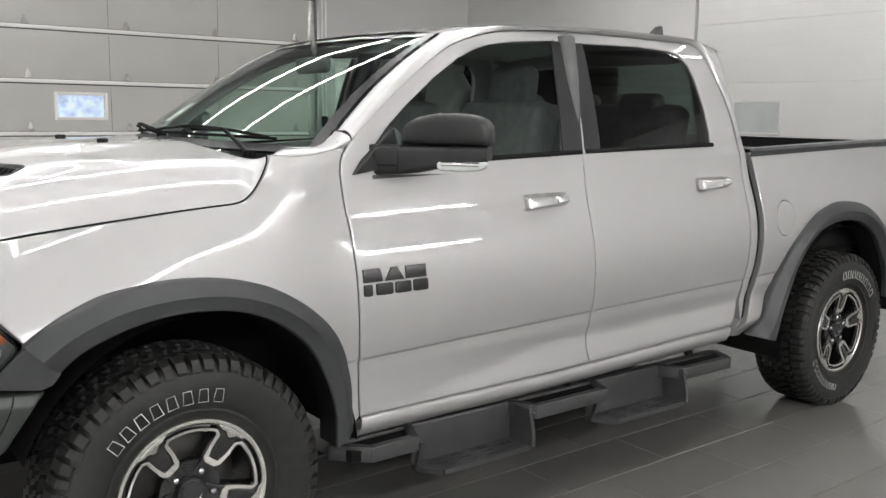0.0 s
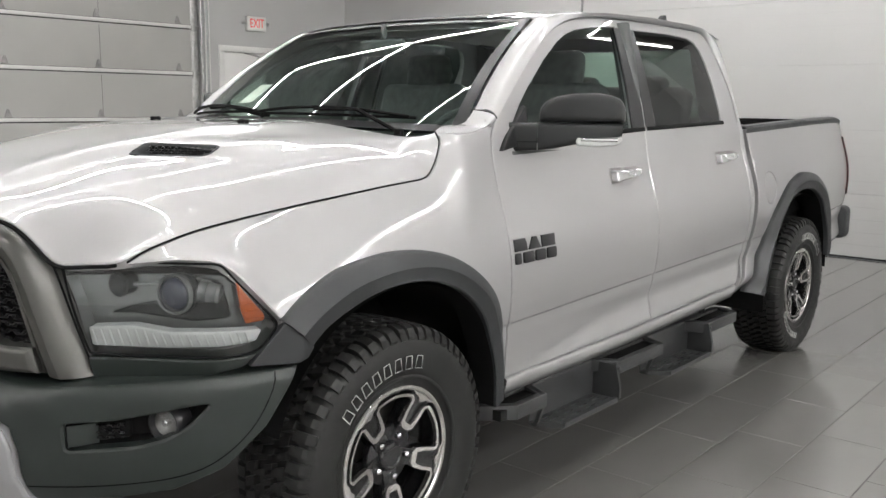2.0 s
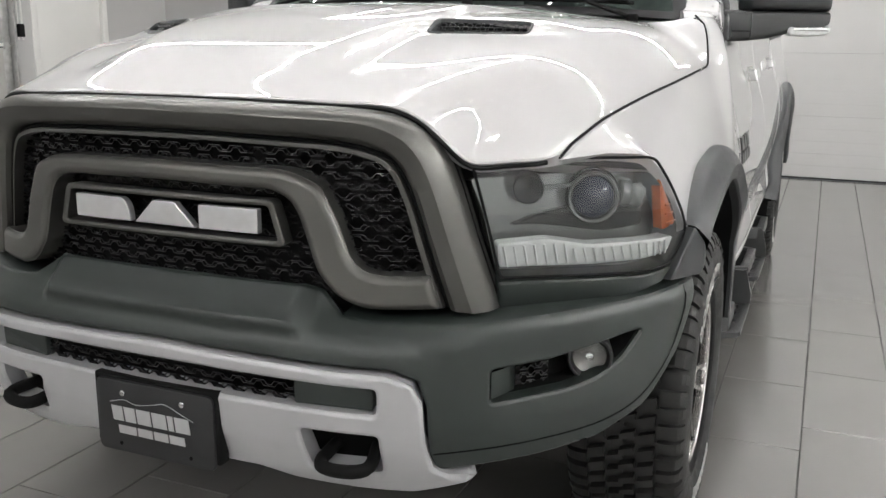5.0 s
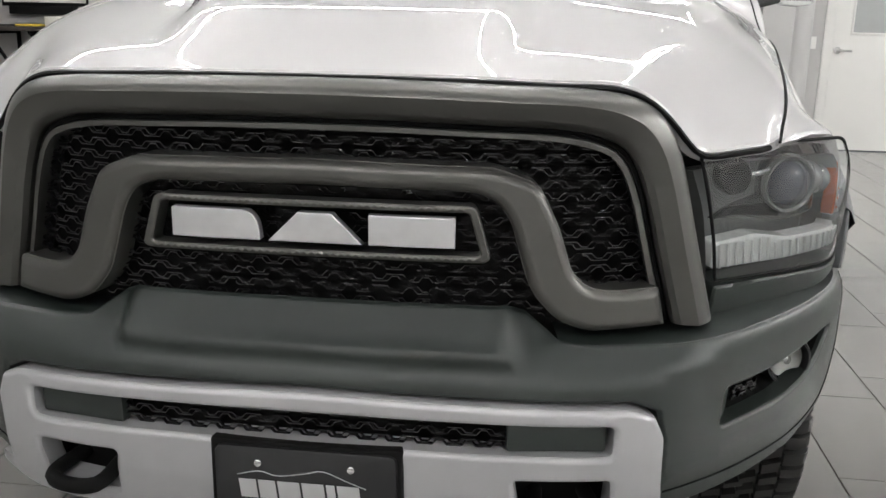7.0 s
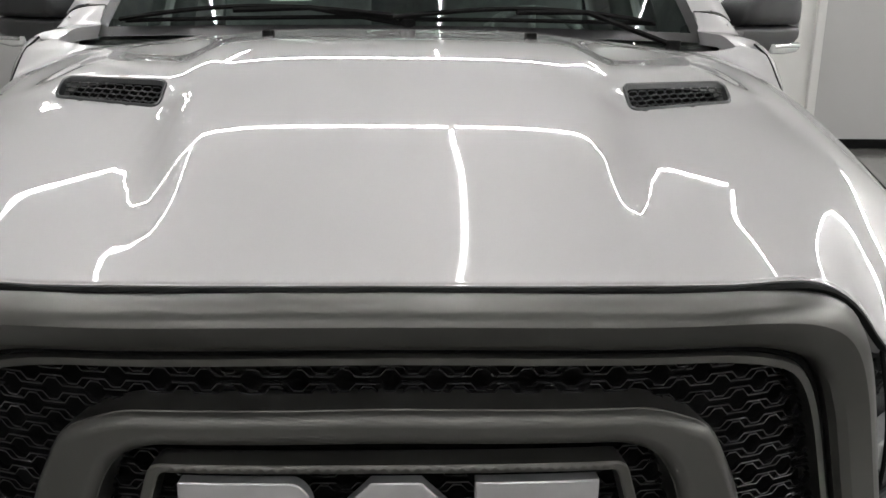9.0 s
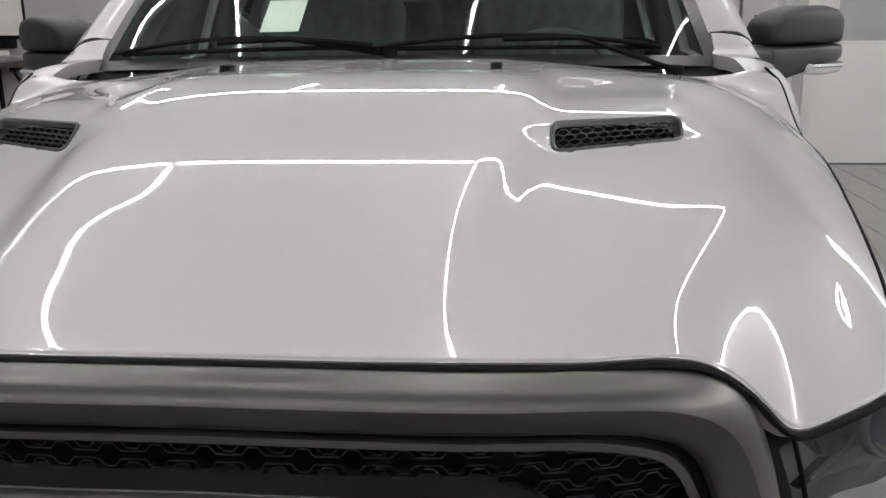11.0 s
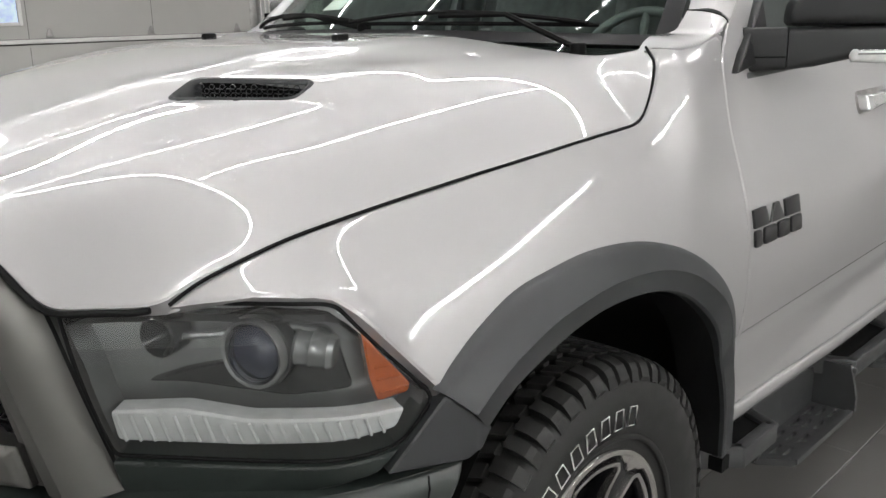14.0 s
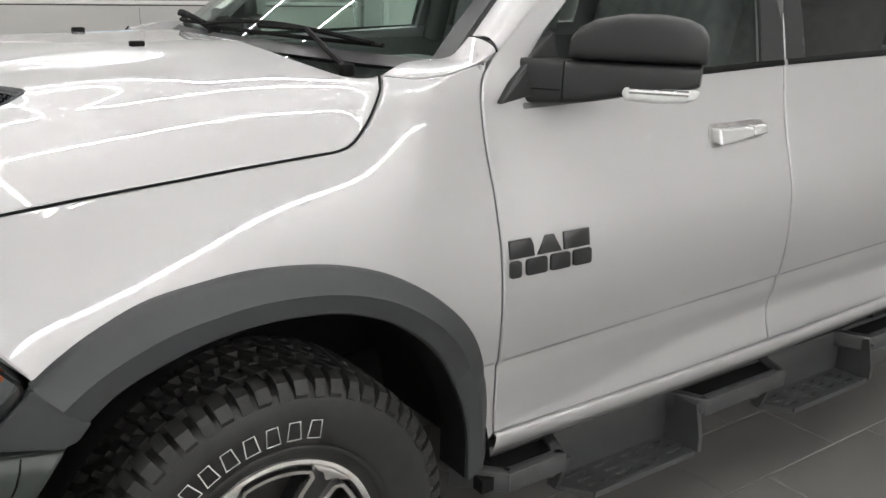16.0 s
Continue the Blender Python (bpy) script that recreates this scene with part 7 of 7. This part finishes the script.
def tile_data(w, h):
    key = (round(w, 3), round(h, 3))
    if key not in tile_mesh:
        bm = bmesh.new()
        e = 0.0015
        vs = [[(0, 0, -0.006), (w, 0, -0.006), (w, h, -0.006), (0, h, -0.006)], [(0, 0, -e), (w, 0, -e), (w, h, -e), (0, h, -e)], [(e, e, 0), (w - e, e, 0), (w - e, h - e, 0), (e, h - e, 0)]]
        rings = [[bm.verts.new(p) for p in r] for r in vs]
        for r0, r1 in zip(rings, rings[1:]):
            for i in range(4):
                bm.faces.new((r0[i], r0[(i + 1) % 4], r1[(i + 1) % 4], r1[i]))
        bm.faces.new(rings[-1])
        me = bpy.data.meshes.new("tile")
        bm.to_mesh(me)
        bm.free()
        me.materials.append(TILE)
        tile_mesh[key] = me
    return tile_mesh[key]


def tile_rows():
    y_ref, x_ref = -1.235, 0.57
    j0 = math.floor((Y_NEAR - y_ref) / TH)
    j = j0
    while y_ref + j * TH < Y_FAR:
        y = y_ref + j * TH
        off = x_ref - TW * ((j % 3) / 3.0)
        i = math.floor((X_NEAR - off) / TW)
        while off + i * TW < X_END:
            yield off + i * TW, y
            i += 1
        j += 1


near, far_v, far_f = 0, [], []
cells = []
for x, y in tile_rows():
    a, b = max(x, X_NEAR), min(x + TW, X_END)
    c, d = max(y, Y_NEAR), min(y + TH, Y_FAR)
    if b - a > 0.02 and d - c > 0.02:
        cells.append((a, b, c, d))
for a, b, c, d in cells:
    if b - a > TW - 0.001 and d - c > TH - 0.001 and -1.2 < a < 6.0 and -3.0 < c < -0.55 and near < 300:
        t = new("tile", tile_data(TW - JO, TH - JO))
        t.location = (a, c, 0)
        t.parent = floor
        near += 1
    else:
        s0 = len(far_v)
        e = 0.0015
        w, h = b - a - JO, d - c - JO
        far_v += [(a, c, -0.006), (a + w, c, -0.006), (a + w, c + h, -0.006), (a, c + h, -0.006), (a + e, c + e, 0), (a + w - e, c + e, 0), (a + w - e, c + h - e, 0), (a + e, c + h - e, 0)]
        far_f += [(s0, s0 + 1, s0 + 5, s0 + 4), (s0 + 1, s0 + 2, s0 + 6, s0 + 5), (s0 + 2, s0 + 3, s0 + 7, s0 + 6), (s0 + 3, s0, s0 + 4, s0 + 7), (s0 + 4, s0 + 5, s0 + 6, s0 + 7)]
tagged(mesh_object("tile_field", far_v, far_f, TILE_FAR, floor, smooth=False), kind="stuff")


# ---- sectional door in the far wall ----
def hinge(parent, x, y, z):
    bm = bmesh.new()
    prism(bm, round_poly([(x - 0.036, z - 0.042), (x + 0.036, z - 0.042), (x + 0.034, z - 0.010), (x + 0.010, z + 0.052), (x - 0.010, z + 0.052), (x - 0.034, z - 0.010)], 0.006), lambda a, b, d: (a, y - 0.010 + d, b), 0.006, 0.001)
    cyl(bm, (x - 0.038, y - 0.016, z - 0.032), (x + 0.038, y - 0.016, z - 0.032), 0.009, 10)
    return part("hinge", bm, STEEL, parent, "galvanised door hinge", sharp=40)


def sectional_far():
    ob = empty("sectional_door", "pale grey sectional overhead door with strap hinges and small windows", "garage door", kind="structure")
    x0, x1 = 0.02, 5.06
    zs = [0.02, 0.59, 1.17, 1.705, 2.245, 2.80]
    xs = [-0.32, 0.70, 1.72, 2.74, 3.76, 4.78]
    y = Y_FAR + 0.02
    wins = [(1.98, 2.49), (0.28, 0.79)]
    for i in range(5):
        bm = bmesh.new()
        if i == 2:
            cuts = sorted([x0, x1] + [q for w in wins for q in w])
            for a, b in zip(cuts, cuts[1:]):
                if (a, b) in wins:
                    box(bm, (a, y, zs[i] + 0.004), (b, y + 0.045, 1.355), 0.0)
                    box(bm, (a, y, 1.605), (b, y + 0.045, zs[i + 1] - 0.004), 0.0)
                else:
                    box(bm, (a, y, zs[i] + 0.004), (b, y + 0.045, zs[i + 1] - 0.004), 0.0)
        else:
            box(bm, (x0, y, zs[i] + 0.004), (x1, y + 0.045, zs[i + 1] - 0.004), 0.003)
        sec = part("section", bm, DOOR_GREY, ob, sharp=30)
        # rolled top edge of the section and stiles
        bm = bmesh.new()
        box(bm, (x0, y - 0.014, zs[i + 1] + 0.006), (x1, y + 0.002, zs[i + 1] + 0.044), 0.004)
        part("rib", bm, DOOR_WHITE, sec, "paler rolled edge", sharp=30)
        bm = bmesh.new()
        box(bm, (x0, y - 0.008, zs[i + 1] + 0.0445), (x1, y + 0.002, zs[i + 1] + 0.048))
        part("joint", bm, GROUT, sec, "dark joint line", sharp=30)
        # this dark strip is the joint and also draws the rib's shadow line
        bm = bmesh.new()
        box(bm, (x0, y - 0.004, zs[i + 1] - 0.007), (x1, y + 0.02, zs[i + 1] + 0.007), 0.002)
        part("joint", bm, GROUT, sec, "dark joint between sections with the rib's shadow line painted in", sharp=30)
        for sx in (0.70, 2.55, 3.79):
            bm = bmesh.new()
            box(bm, (sx - 0.002, y - 0.001, zs[i] + 0.01), (sx + 0.002, y + 0.004, zs[i + 1] - 0.03))
            part("stile_line", bm, GROUT, sec)
        bm = bmesh.new()
        box(bm, (x1 - 0.10, y - 0.006, zs[i] + 0.01), (x1 - 0.004, y + 0.01, zs[i + 1] - 0.012), 0.002)
        part("end_stile", bm, GALV, sec, "galvanised end stile", sharp=30)
        if i < 4:
            for sx in xs[1:]:
                hinge(sec, sx, y, zs[i + 1] + 0.085)
            bm = bmesh.new()
            box(bm, (x1 - 0.10, y - 0.03, zs[i + 1] - 0.02), (x1 - 0.015, y - 0.004, zs[i + 1] + 0.05), 0.004)
            cyl(bm, (x1 - 0.05, y - 0.03, zs[i + 1] + 0.02), (x1 + 0.03, y - 0.03, zs[i + 1] + 0.02), 0.012, 12)
            part("roller", bm, GALV, sec, "galvanised roller bracket", sharp=30)
    for a, b in wins:
        bm = bmesh.new()
        for lo, hi in (((a - 0.02, y - 0.014, 1.335), (a + 0.015, y + 0.01, 1.625)), ((b - 0.015, y - 0.014, 1.335), (b + 0.02, y + 0.01, 1.625)), ((a + 0.015, y - 0.014, 1.335), (b - 0.015, y + 0.01, 1.368)), ((a + 0.015, y - 0.014, 1.592), (b - 0.015, y + 0.01, 1.625))):
            box(bm, lo, hi, 0.004)
        win = part("window_frame", bm, DOOR_WHITE, ob, "white window frame", sharp=30)
        bm = bmesh.new()
        box(bm, (a + 0.015, y + 0.012, 1.365), (b - 0.015, y + 0.016, 1.595))
        part("pane", bm, WINDOW_VIEW, win, "bright pane with daylight behind it")
    # track
    bm = bmesh.new()
    box(bm, (x1 + 0.005, Y_FAR - 0.07, 0.0), (x1 + 0.012, Y_FAR - 0.005, 3.0), 0.001)
    box(bm, (x1 - 0.012, Y_FAR - 0.075, 0.0), (x1 + 0.012, Y_FAR - 0.068, 3.0), 0.001)
    part("track", bm, GALV, ob, "galvanised door track")
    return ob


fit_opening(sectional_far(), to_x=far_x, to_z=lambda z: z * 1.045)
# cables beside the track
for x, z1 in ((far_x(5.145), 3.66), (far_x(5.20), 3.66)):
    bm = bmesh.new()
    cyl(bm, (x, Y_FAR - 0.014, 1.30), (x, Y_FAR - 0.014, z1), 0.010, 10)
    tagged(part("conduit", bm, DOOR_WHITE, None, "thin white conduit on the wall by the door"), category="conduit")
bm = bmesh.new()
box(bm, (far_x(5.135), Y_FAR - 0.05, 1.33), (far_x(5.205), Y_FAR - 0.001, 1.47), 0.008)
tagged(part("switch_box", bm, MATT_BLACK, None, "small black control box on the wall"), category="switch")

# ---- exit door ----
def exit_door():
    ob = empty("door_exit", "white steel exit door with a closer arm, shut", "door", kind="structure")
    bm = bmesh.new()
    box(bm, (5.42, Y_FAR + 0.03, 0.01), (6.36, Y_FAR + 0.075, 2.005), 0.003)
    part("leaf", bm, DOOR_WHITE, ob, sharp=30)
    for lo, hi in (((5.34, Y_FAR - 0.02, 0.0), (5.415, Y_FAR + 0.10, 2.01)), ((6.365, Y_FAR - 0.02, 0.0), (6.44, Y_FAR + 0.10, 2.01)), ((5.34, Y_FAR - 0.02, 2.01), (6.44, Y_FAR + 0.10, 2.085))):
        bm = bmesh.new()
        box(bm, lo, hi, 0.006)
        part("door_frame", bm, DOOR_WHITE, ob, "white steel frame", sharp=30)
    bm = bmesh.new()
    box(bm, (5.95, Y_FAR - 0.03, 1.90), (6.20, Y_FAR + 0.03, 1.955), 0.008)
    pipe(bm, [(5.97, Y_FAR - 0.02, 1.955), (5.85, Y_FAR - 0.12, 1.965), (5.72, Y_FAR - 0.02, 2.00)], 0.009, 6)
    part("closer", bm, STEEL, ob, "grey door closer", sharp=40)
    bm = bmesh.new()
    cyl(bm, (6.28, Y_FAR + 0.03, 1.0), (6.28, Y_FAR - 0.02, 1.0), 0.032, 20, bevel=0.004)
    pipe(bm, [(6.28, Y_FAR - 0.03, 1.0), (6.18, Y_FAR - 0.035, 1.0)], 0.010, 8)
    part("lever", bm, GALV, ob, "metal lever handle", sharp=40)
    return ob


fit_opening(exit_door(), to_x=far_x, to_z=lambda z: z * 1.045)
# EXIT sign
sign = empty("exit_sign", "lit white exit sign with red letters on the wall", "sign", at=(far_x(5.90), Y_FAR, 2.475))
bm = bmesh.new()
box(bm, (-0.155, -0.055, -0.095), (0.155, -0.003, 0.095), 0.010)
part("housing", bm, PAPER, sign)
for sx in (-1, 1):
    bm = bmesh.new()
    cyl(bm, (sx * 0.15, -0.03, 0.0), (sx * 0.215, -0.03, 0.005), 0.014, 12)
    cyl(bm, (sx * 0.20, -0.045, -0.005), (sx * 0.20, -0.02, 0.005), 0.022, 12)
    part("side_lamp", bm, GALV, sign)
txt = bpy.data.curves.new("exit_letters", "FONT")
txt.body, txt.size, txt.align_x, txt.align_y, txt.extrude = "EXIT", 0.150, "CENTER", "CENTER", 0.001
tmp_ob = bpy.data.objects.new("tmp", txt)
scene.collection.objects.link(tmp_ob)
me = bpy.data.meshes.new_from_object(tmp_ob.evaluated_get(bpy.context.evaluated_depsgraph_get()))
bpy.data.objects.remove(tmp_ob)
EXIT_RED = make_mat("exit_red", (0.80, 0.02, 0.03), 0.4, emit=0.2)
me.materials.clear()
me.materials.append(EXIT_RED)
me.transform(Matrix.Translation((0, -0.0575, 0)) @ Matrix.Rotation(radians(90), 4, "X") @ Matrix.Diagonal((0.75, 1.1, 1, 1)))
letters = new("letters", me)
letters.parent = sign
tagged(letters, "red letters EXIT")


# ---- wide sectional door in the end wall ----
def sectional_end():
    ob = empty("sectional_door", "wide white sectional door with fine horizontal ribs and small windows", "garage door", kind="structure")
    x = X_END + 0.03
    y0, y1 = -2.33, 2.82
    zs = [0.015, 0.62, 1.22, 1.83, 2.44, 3.08]
    wins = [(1.78, 2.32)]
    for i in range(5):
        bm = bmesh.new()
        n = 5
        hgt = (zs[i + 1] - zs[i] - 0.006) / n
        for k in range(n):
            a, b = zs[i] + 0.003 + k * hgt, zs[i] + 0.003 + (k + 1) * hgt - 0.004
            spans = [(y0, y1)]
            if i == 2:
                spans = []
                cuts = sorted([y0, y1] + [q for w in wins for q in w])
                for c, d in zip(cuts, cuts[1:]):
                    if (c, d) not in wins or b < 1.33 or a > 1.66:
                        spans.append((c, d))
            for c, d in spans:
                box(bm, (x, c, a), (x + 0.03, d, b))
        sec = part("section", bm, WALL, ob, sharp=0)
        bm = bmesh.new()
        box(bm, (x + 0.006, y0, zs[i]), (x + 0.04, y1, zs[i + 1] - 0.001))
        part("core", bm, WALL, sec)
    for a, b in wins:
        bm = bmesh.new()
        for lo, hi in (((x - 0.012, a - 0.01, 1.315), (x + 0.006, a + 0.010, 1.645)), ((x - 0.012, b - 0.010, 1.315), (x + 0.006, b + 0.01, 1.645)), ((x - 0.012, a + 0.010, 1.315), (x + 0.006, b - 0.010, 1.330)), ((x - 0.012, a + 0.010, 1.630), (x + 0.006, b - 0.010, 1.645))):
            box(bm, lo, hi, 0.004)
        win = part("window_frame", bm, WALL, ob, "white window frame", sharp=30)
        bm = bmesh.new()
        box(bm, (x - 0.004, a + 0.009, 1.328), (x + 0.004, b - 0.009, 1.632))
        part("pane", bm, FROST, win, "pale frosted pane")
    bm = bmesh.new()
    box(bm, (x - 0.004, y0, 0.002), (x + 0.03, y1, 0.018))
    part("bottom_seal", bm, MATT_BLACK, ob, "black bottom seal")
    return ob


fit_opening(sectional_end(), to_y=lambda y: 2.98 + (y - 2.84) * 1.036, to_z=lambda z: z * 1.03)


def office_door():
    ob = empty("door_office", "white door with a frosted window and a metal lever, shut", "door", kind="structure")
    x = X_END + 0.03
    for name, lo, hi in (("stile", (x, -4.14, 0.01), (x + 0.045, -3.98, 2.03)), ("stile", (x, -3.30, 0.01), (x + 0.045, -3.11, 2.03)), ("lower_panel", (x, -3.98, 0.01), (x + 0.045, -3.30, 1.12)), ("top_rail", (x, -3.98, 1.85), (x + 0.045, -3.30, 2.03))):
        bm = bmesh.new()
        box(bm, lo, hi)
        part(name, bm, DOOR_WHITE, ob, sharp=0)
    bm = bmesh.new()
    box(bm, (x + 0.012, -3.985, 1.115), (x + 0.02, -3.295, 1.855))
    part("pane", bm, FROST, ob, "frosted glass pane")
    bm = bmesh.new()
    for lo, hi in (((x - 0.008, -4.0, 1.10), (x + 0.012, -3.28, 1.125)), ((x - 0.008, -4.0, 1.845), (x + 0.012, -3.28, 1.87)), ((x - 0.008, -4.0, 1.125), (x + 0.012, -3.975, 1.845)), ((x - 0.008, -3.305, 1.125), (x + 0.012, -3.28, 1.845))):
        box(bm, lo, hi, 0.003)
    part("glazing_bead", bm, DOOR_WHITE, ob, sharp=30)
    for y in (-3.06, -4.18):
        bm = bmesh.new()
        box(bm, (X_END - 0.02, y - 0.045, 0.0), (X_END + 0.08, y + 0.045, 2.06), 0.006)
        part("door_frame", bm, DOOR_WHITE, ob, "white steel frame", sharp=30)
    bm = bmesh.new()
    cyl(bm, (x, -3.17, 0.955), (x - 0.02, -3.17, 0.955), 0.034, 24, bevel=0.004)
    pipe(bm, [(x - 0.02, -3.17, 0.955), (x - 0.05, -3.175, 0.955), (x - 0.055, -3.21, 0.955), (x - 0.055, -3.30, 0.952)], 0.011, 8)
    part("lever", bm, GALV, ob, "satin metal lever", sharp=50)
    for z in (0.22, 1.02, 1.80):
        bm = bmesh.new()
        cyl(bm, (x - 0.006, -4.145, z - 0.05), (x - 0.006, -4.145, z + 0.05), 0.010, 10)
        part("hinge", bm, STEEL, ob, "dark hinge")
    return ob


fit_opening(office_door(), to_z=lambda z: z * 1.065)
bm = bmesh.new()
box(bm, (X_END - 0.008, -2.95, 1.03), (X_END, -2.87, 1.15), 0.003)
box(bm, (X_END - 0.014, -2.918, 1.075), (X_END - 0.006, -2.902, 1.105), 0.002)
tagged(part("light_switch", bm, DOOR_WHITE, None, "white light switch plate on the wall by the door", sharp=30), category="switch")
for a, b in ((-3.0, -2.42), (Y_NEAR, -4.24)):
    bm = bmesh.new()
    box(bm, (X_END - 0.012, a, 0.0), (X_END, b, 0.10), 0.003)
    tagged(part("baseboard", bm, MATT_BLACK, None, "black rubber base strip along the wall", sharp=30), category="baseboard", kind="structure")
# round white post
bm = bmesh.new()
cyl(bm, (X_END - 0.35, -2.72, 0.02), (X_END - 0.35, -2.72, H), 0.085, 40)
cyl(bm, (X_END - 0.35, -2.72, 0.0), (X_END - 0.35, -2.72, 0.03), 0.10, 40, bevel=0.004)
tagged(part("column", bm, WALL, None, "round white column by the end wall", sharp=40), category="column", kind="structure")

# ---- work bench corner ----
before_bench = set(bpy.data.objects)
bench = empty("work_bench", "dark wall-mounted work bench with angled braces", "bench")
bm = bmesh.new()
box(bm, (6.70, 3.6, 0.935), (X_END - 0.002, 6.1, 0.975), 0.005)
part("bench_top", bm, BENCH, bench, "dark worn bench top", sharp=30)
for y in (3.75, 4.45, 5.15, 5.95):
    bm = bmesh.new()
    pipe(bm, [(6.76, y, 0.93), (X_END - 0.02, y, 0.40)], 0.022, 4, True)
    box(bm, (X_END - 0.045, y - 0.022, 0.30), (X_END - 0.003, y + 0.022, 0.935), 0.003)
    box(bm, (6.74, y - 0.022, 0.90), (X_END - 0.003, y + 0.022, 0.936), 0.003)
    part("brace", bm, MATT_BLACK, bench, "black steel brace", sharp=30)
board = empty("whiteboard", "white notice board with pinned sheets in a dark frame", "board")
bm = bmesh.new()
box(bm, (X_END - 0.02, 3.95, 1.20), (X_END - 0.003, 5.36, 2.05), 0.003)
part("panel", bm, PAPER, board, sharp=30)
for lo, hi in (((X_END - 0.03, 3.93, 1.18), (X_END - 0.002, 3.955, 2.07)), ((X_END - 0.03, 5.355, 1.18), (X_END - 0.002, 5.38, 2.07)), ((X_END - 0.03, 3.93, 1.165), (X_END - 0.002, 5.38, 1.20)), ((X_END - 0.03, 3.93, 2.05), (X_END - 0.002, 5.38, 2.08))):
    bm = bmesh.new()
    box(bm, lo, hi, 0.004)
    part("board_frame", bm, MATT_BLACK, board, "dark frame", sharp=30)
for y, z in ((5.24, 1.62), (5.26, 1.45), (5.10, 1.43), (5.24, 1.30)):
    bm = bmesh.new()
    box(bm, (X_END - 0.024, y - 0.07, z - 0.06), (X_END - 0.0195, y + 0.07, z + 0.06))
    sh = part("notice", bm, PAPER, board, "paper notice with dark lines")
    bm = bmesh.new()
    for k in range(4):
        box(bm, (X_END - 0.026, y - 0.055, z + 0.035 - 0.024 * k), (X_END - 0.0235, y + 0.05, z + 0.045 - 0.024 * k))
    part("print_line", bm, INK, sh, "plain dark bars")
bm = bmesh.new()
box(bm, (X_END - 0.13, 4.10, 1.085), (X_END - 0.02, 5.18, 1.165), 0.006)
tagged(part("shelf_box", bm, MATT_BLACK, None, "low black shelf unit under the notice board", sharp=30), category="shelf")
for lo, hi, mt, nm, lb in (((6.85, 5.42, 0.976), (7.05, 5.56, 1.20), MATT_BLACK, "drill_case", "black tool case standing on the bench"), ((6.80, 4.42, 0.976), (7.05, 4.72, 0.998), YELLOW, "folder", "yellow folder lying on the bench"), ((6.95, 4.12, 0.976), (7.20, 4.36, 1.07), PAPER, "carton", "white carton on the bench"), ((6.85, 4.86, 0.976), (7.1, 5.15, 0.992), INK, "binder", "dark binder lying on the bench"), ((6.8, 3.85, 0.976), (7.1, 4.08, 1.03), GALV, "tray", "grey metal tray on the bench")):
    bm = bmesh.new()
    box(bm, lo, hi, 0.008)
    tagged(part(nm, bm, mt, None, lb, sharp=30), category=nm.replace("_", " "))
bm = bmesh.new()
cyl(bm, (6.72, 5.28, 0.0), (6.72, 5.28, 1.12), 0.014, 12, bevel=0.003)
tagged(part("broom_stick", bm, GALV, None, "pale broom stick leaning at the bench"), category="broom")
ext = empty("spray_gun", "red and black hand tool on the bench end", "tool")
bm = bmesh.new()
box(bm, (6.80, 5.93, 0.99), (6.92, 6.03, 1.13), 0.025, 3)
part("tool_body", bm, RED, ext, "red body", sharp=40)
bm = bmesh.new()
pipe(bm, curve_points([(6.86, 5.96, 1.12), (6.86, 5.93, 1.17), (6.86, 5.87, 1.19), (6.86, 5.84, 1.14)], 0.01), 0.012, 8)
part("tool_handle", bm, MATT_BLACK, ext, "black handle", sharp=50)
bm = bmesh.new()
box(bm, (6.78, 5.90, 0.976), (6.94, 6.08, 0.992), 0.004)
part("tool_base", bm, MATT_BLACK, ext, "black base", sharp=50)
bm = bmesh.new()
bmesh.ops.create_icosphere(bm, subdivisions=4, radius=0.24, matrix=Matrix.Translation((6.95, 5.32, 0.30)) @ Matrix.Diagonal((0.8, 1.0, 1.25, 1)))
for vtx in bm.verts:
    nz = noise.noise(vtx.co * 9)
    vtx.co += Vector((nz, noise.noise(vtx.co * 8 + Vector((5, 0, 0))), 0)) * 0.05
    vtx.co.z = max(vtx.co.z, 0.002)
tagged(part("cloth_bag", bm, GREY_BAG, None, "dark grey cloth bag standing under the bench", sharp=0), category="bag")
for x, y, c in ((6.75, 5.78, ORANGE), (6.62, 5.62, ORANGE)):
    ob = empty("traffic_cone", "orange cone standing under the bench", "cone", "cones", at=(x, y, 0))
    v, f = lathe([(0.0005, 0.50), (0.028, 0.50), (0.034, 0.47), (0.12, 0.04), (0.13, 0.03)], 28)
    v = [(a, cc, b) for a, b, cc in v]
    mesh_object("cone_body", v, f, c, ob, sharp=40)
    bm = bmesh.new()
    box(bm, (-0.18, -0.18, 0.0), (0.18, 0.18, 0.035), 0.01)
    part("cone_base", bm, c, ob, sharp=40)

# the bench and what lies on it stand close to the corner of the room
bench_y = lambda y: 4.6 + 0.7 * (y - 3.6)
for ob in [o for o in bpy.data.objects if o not in before_bench and o.parent is None]:
    if ob.location.length > 0.1:
        ob.location.y = bench_y(ob.location.y)
    else:
        fit_opening(ob, to_y=bench_y, to_z=lambda z: z * 1.12)
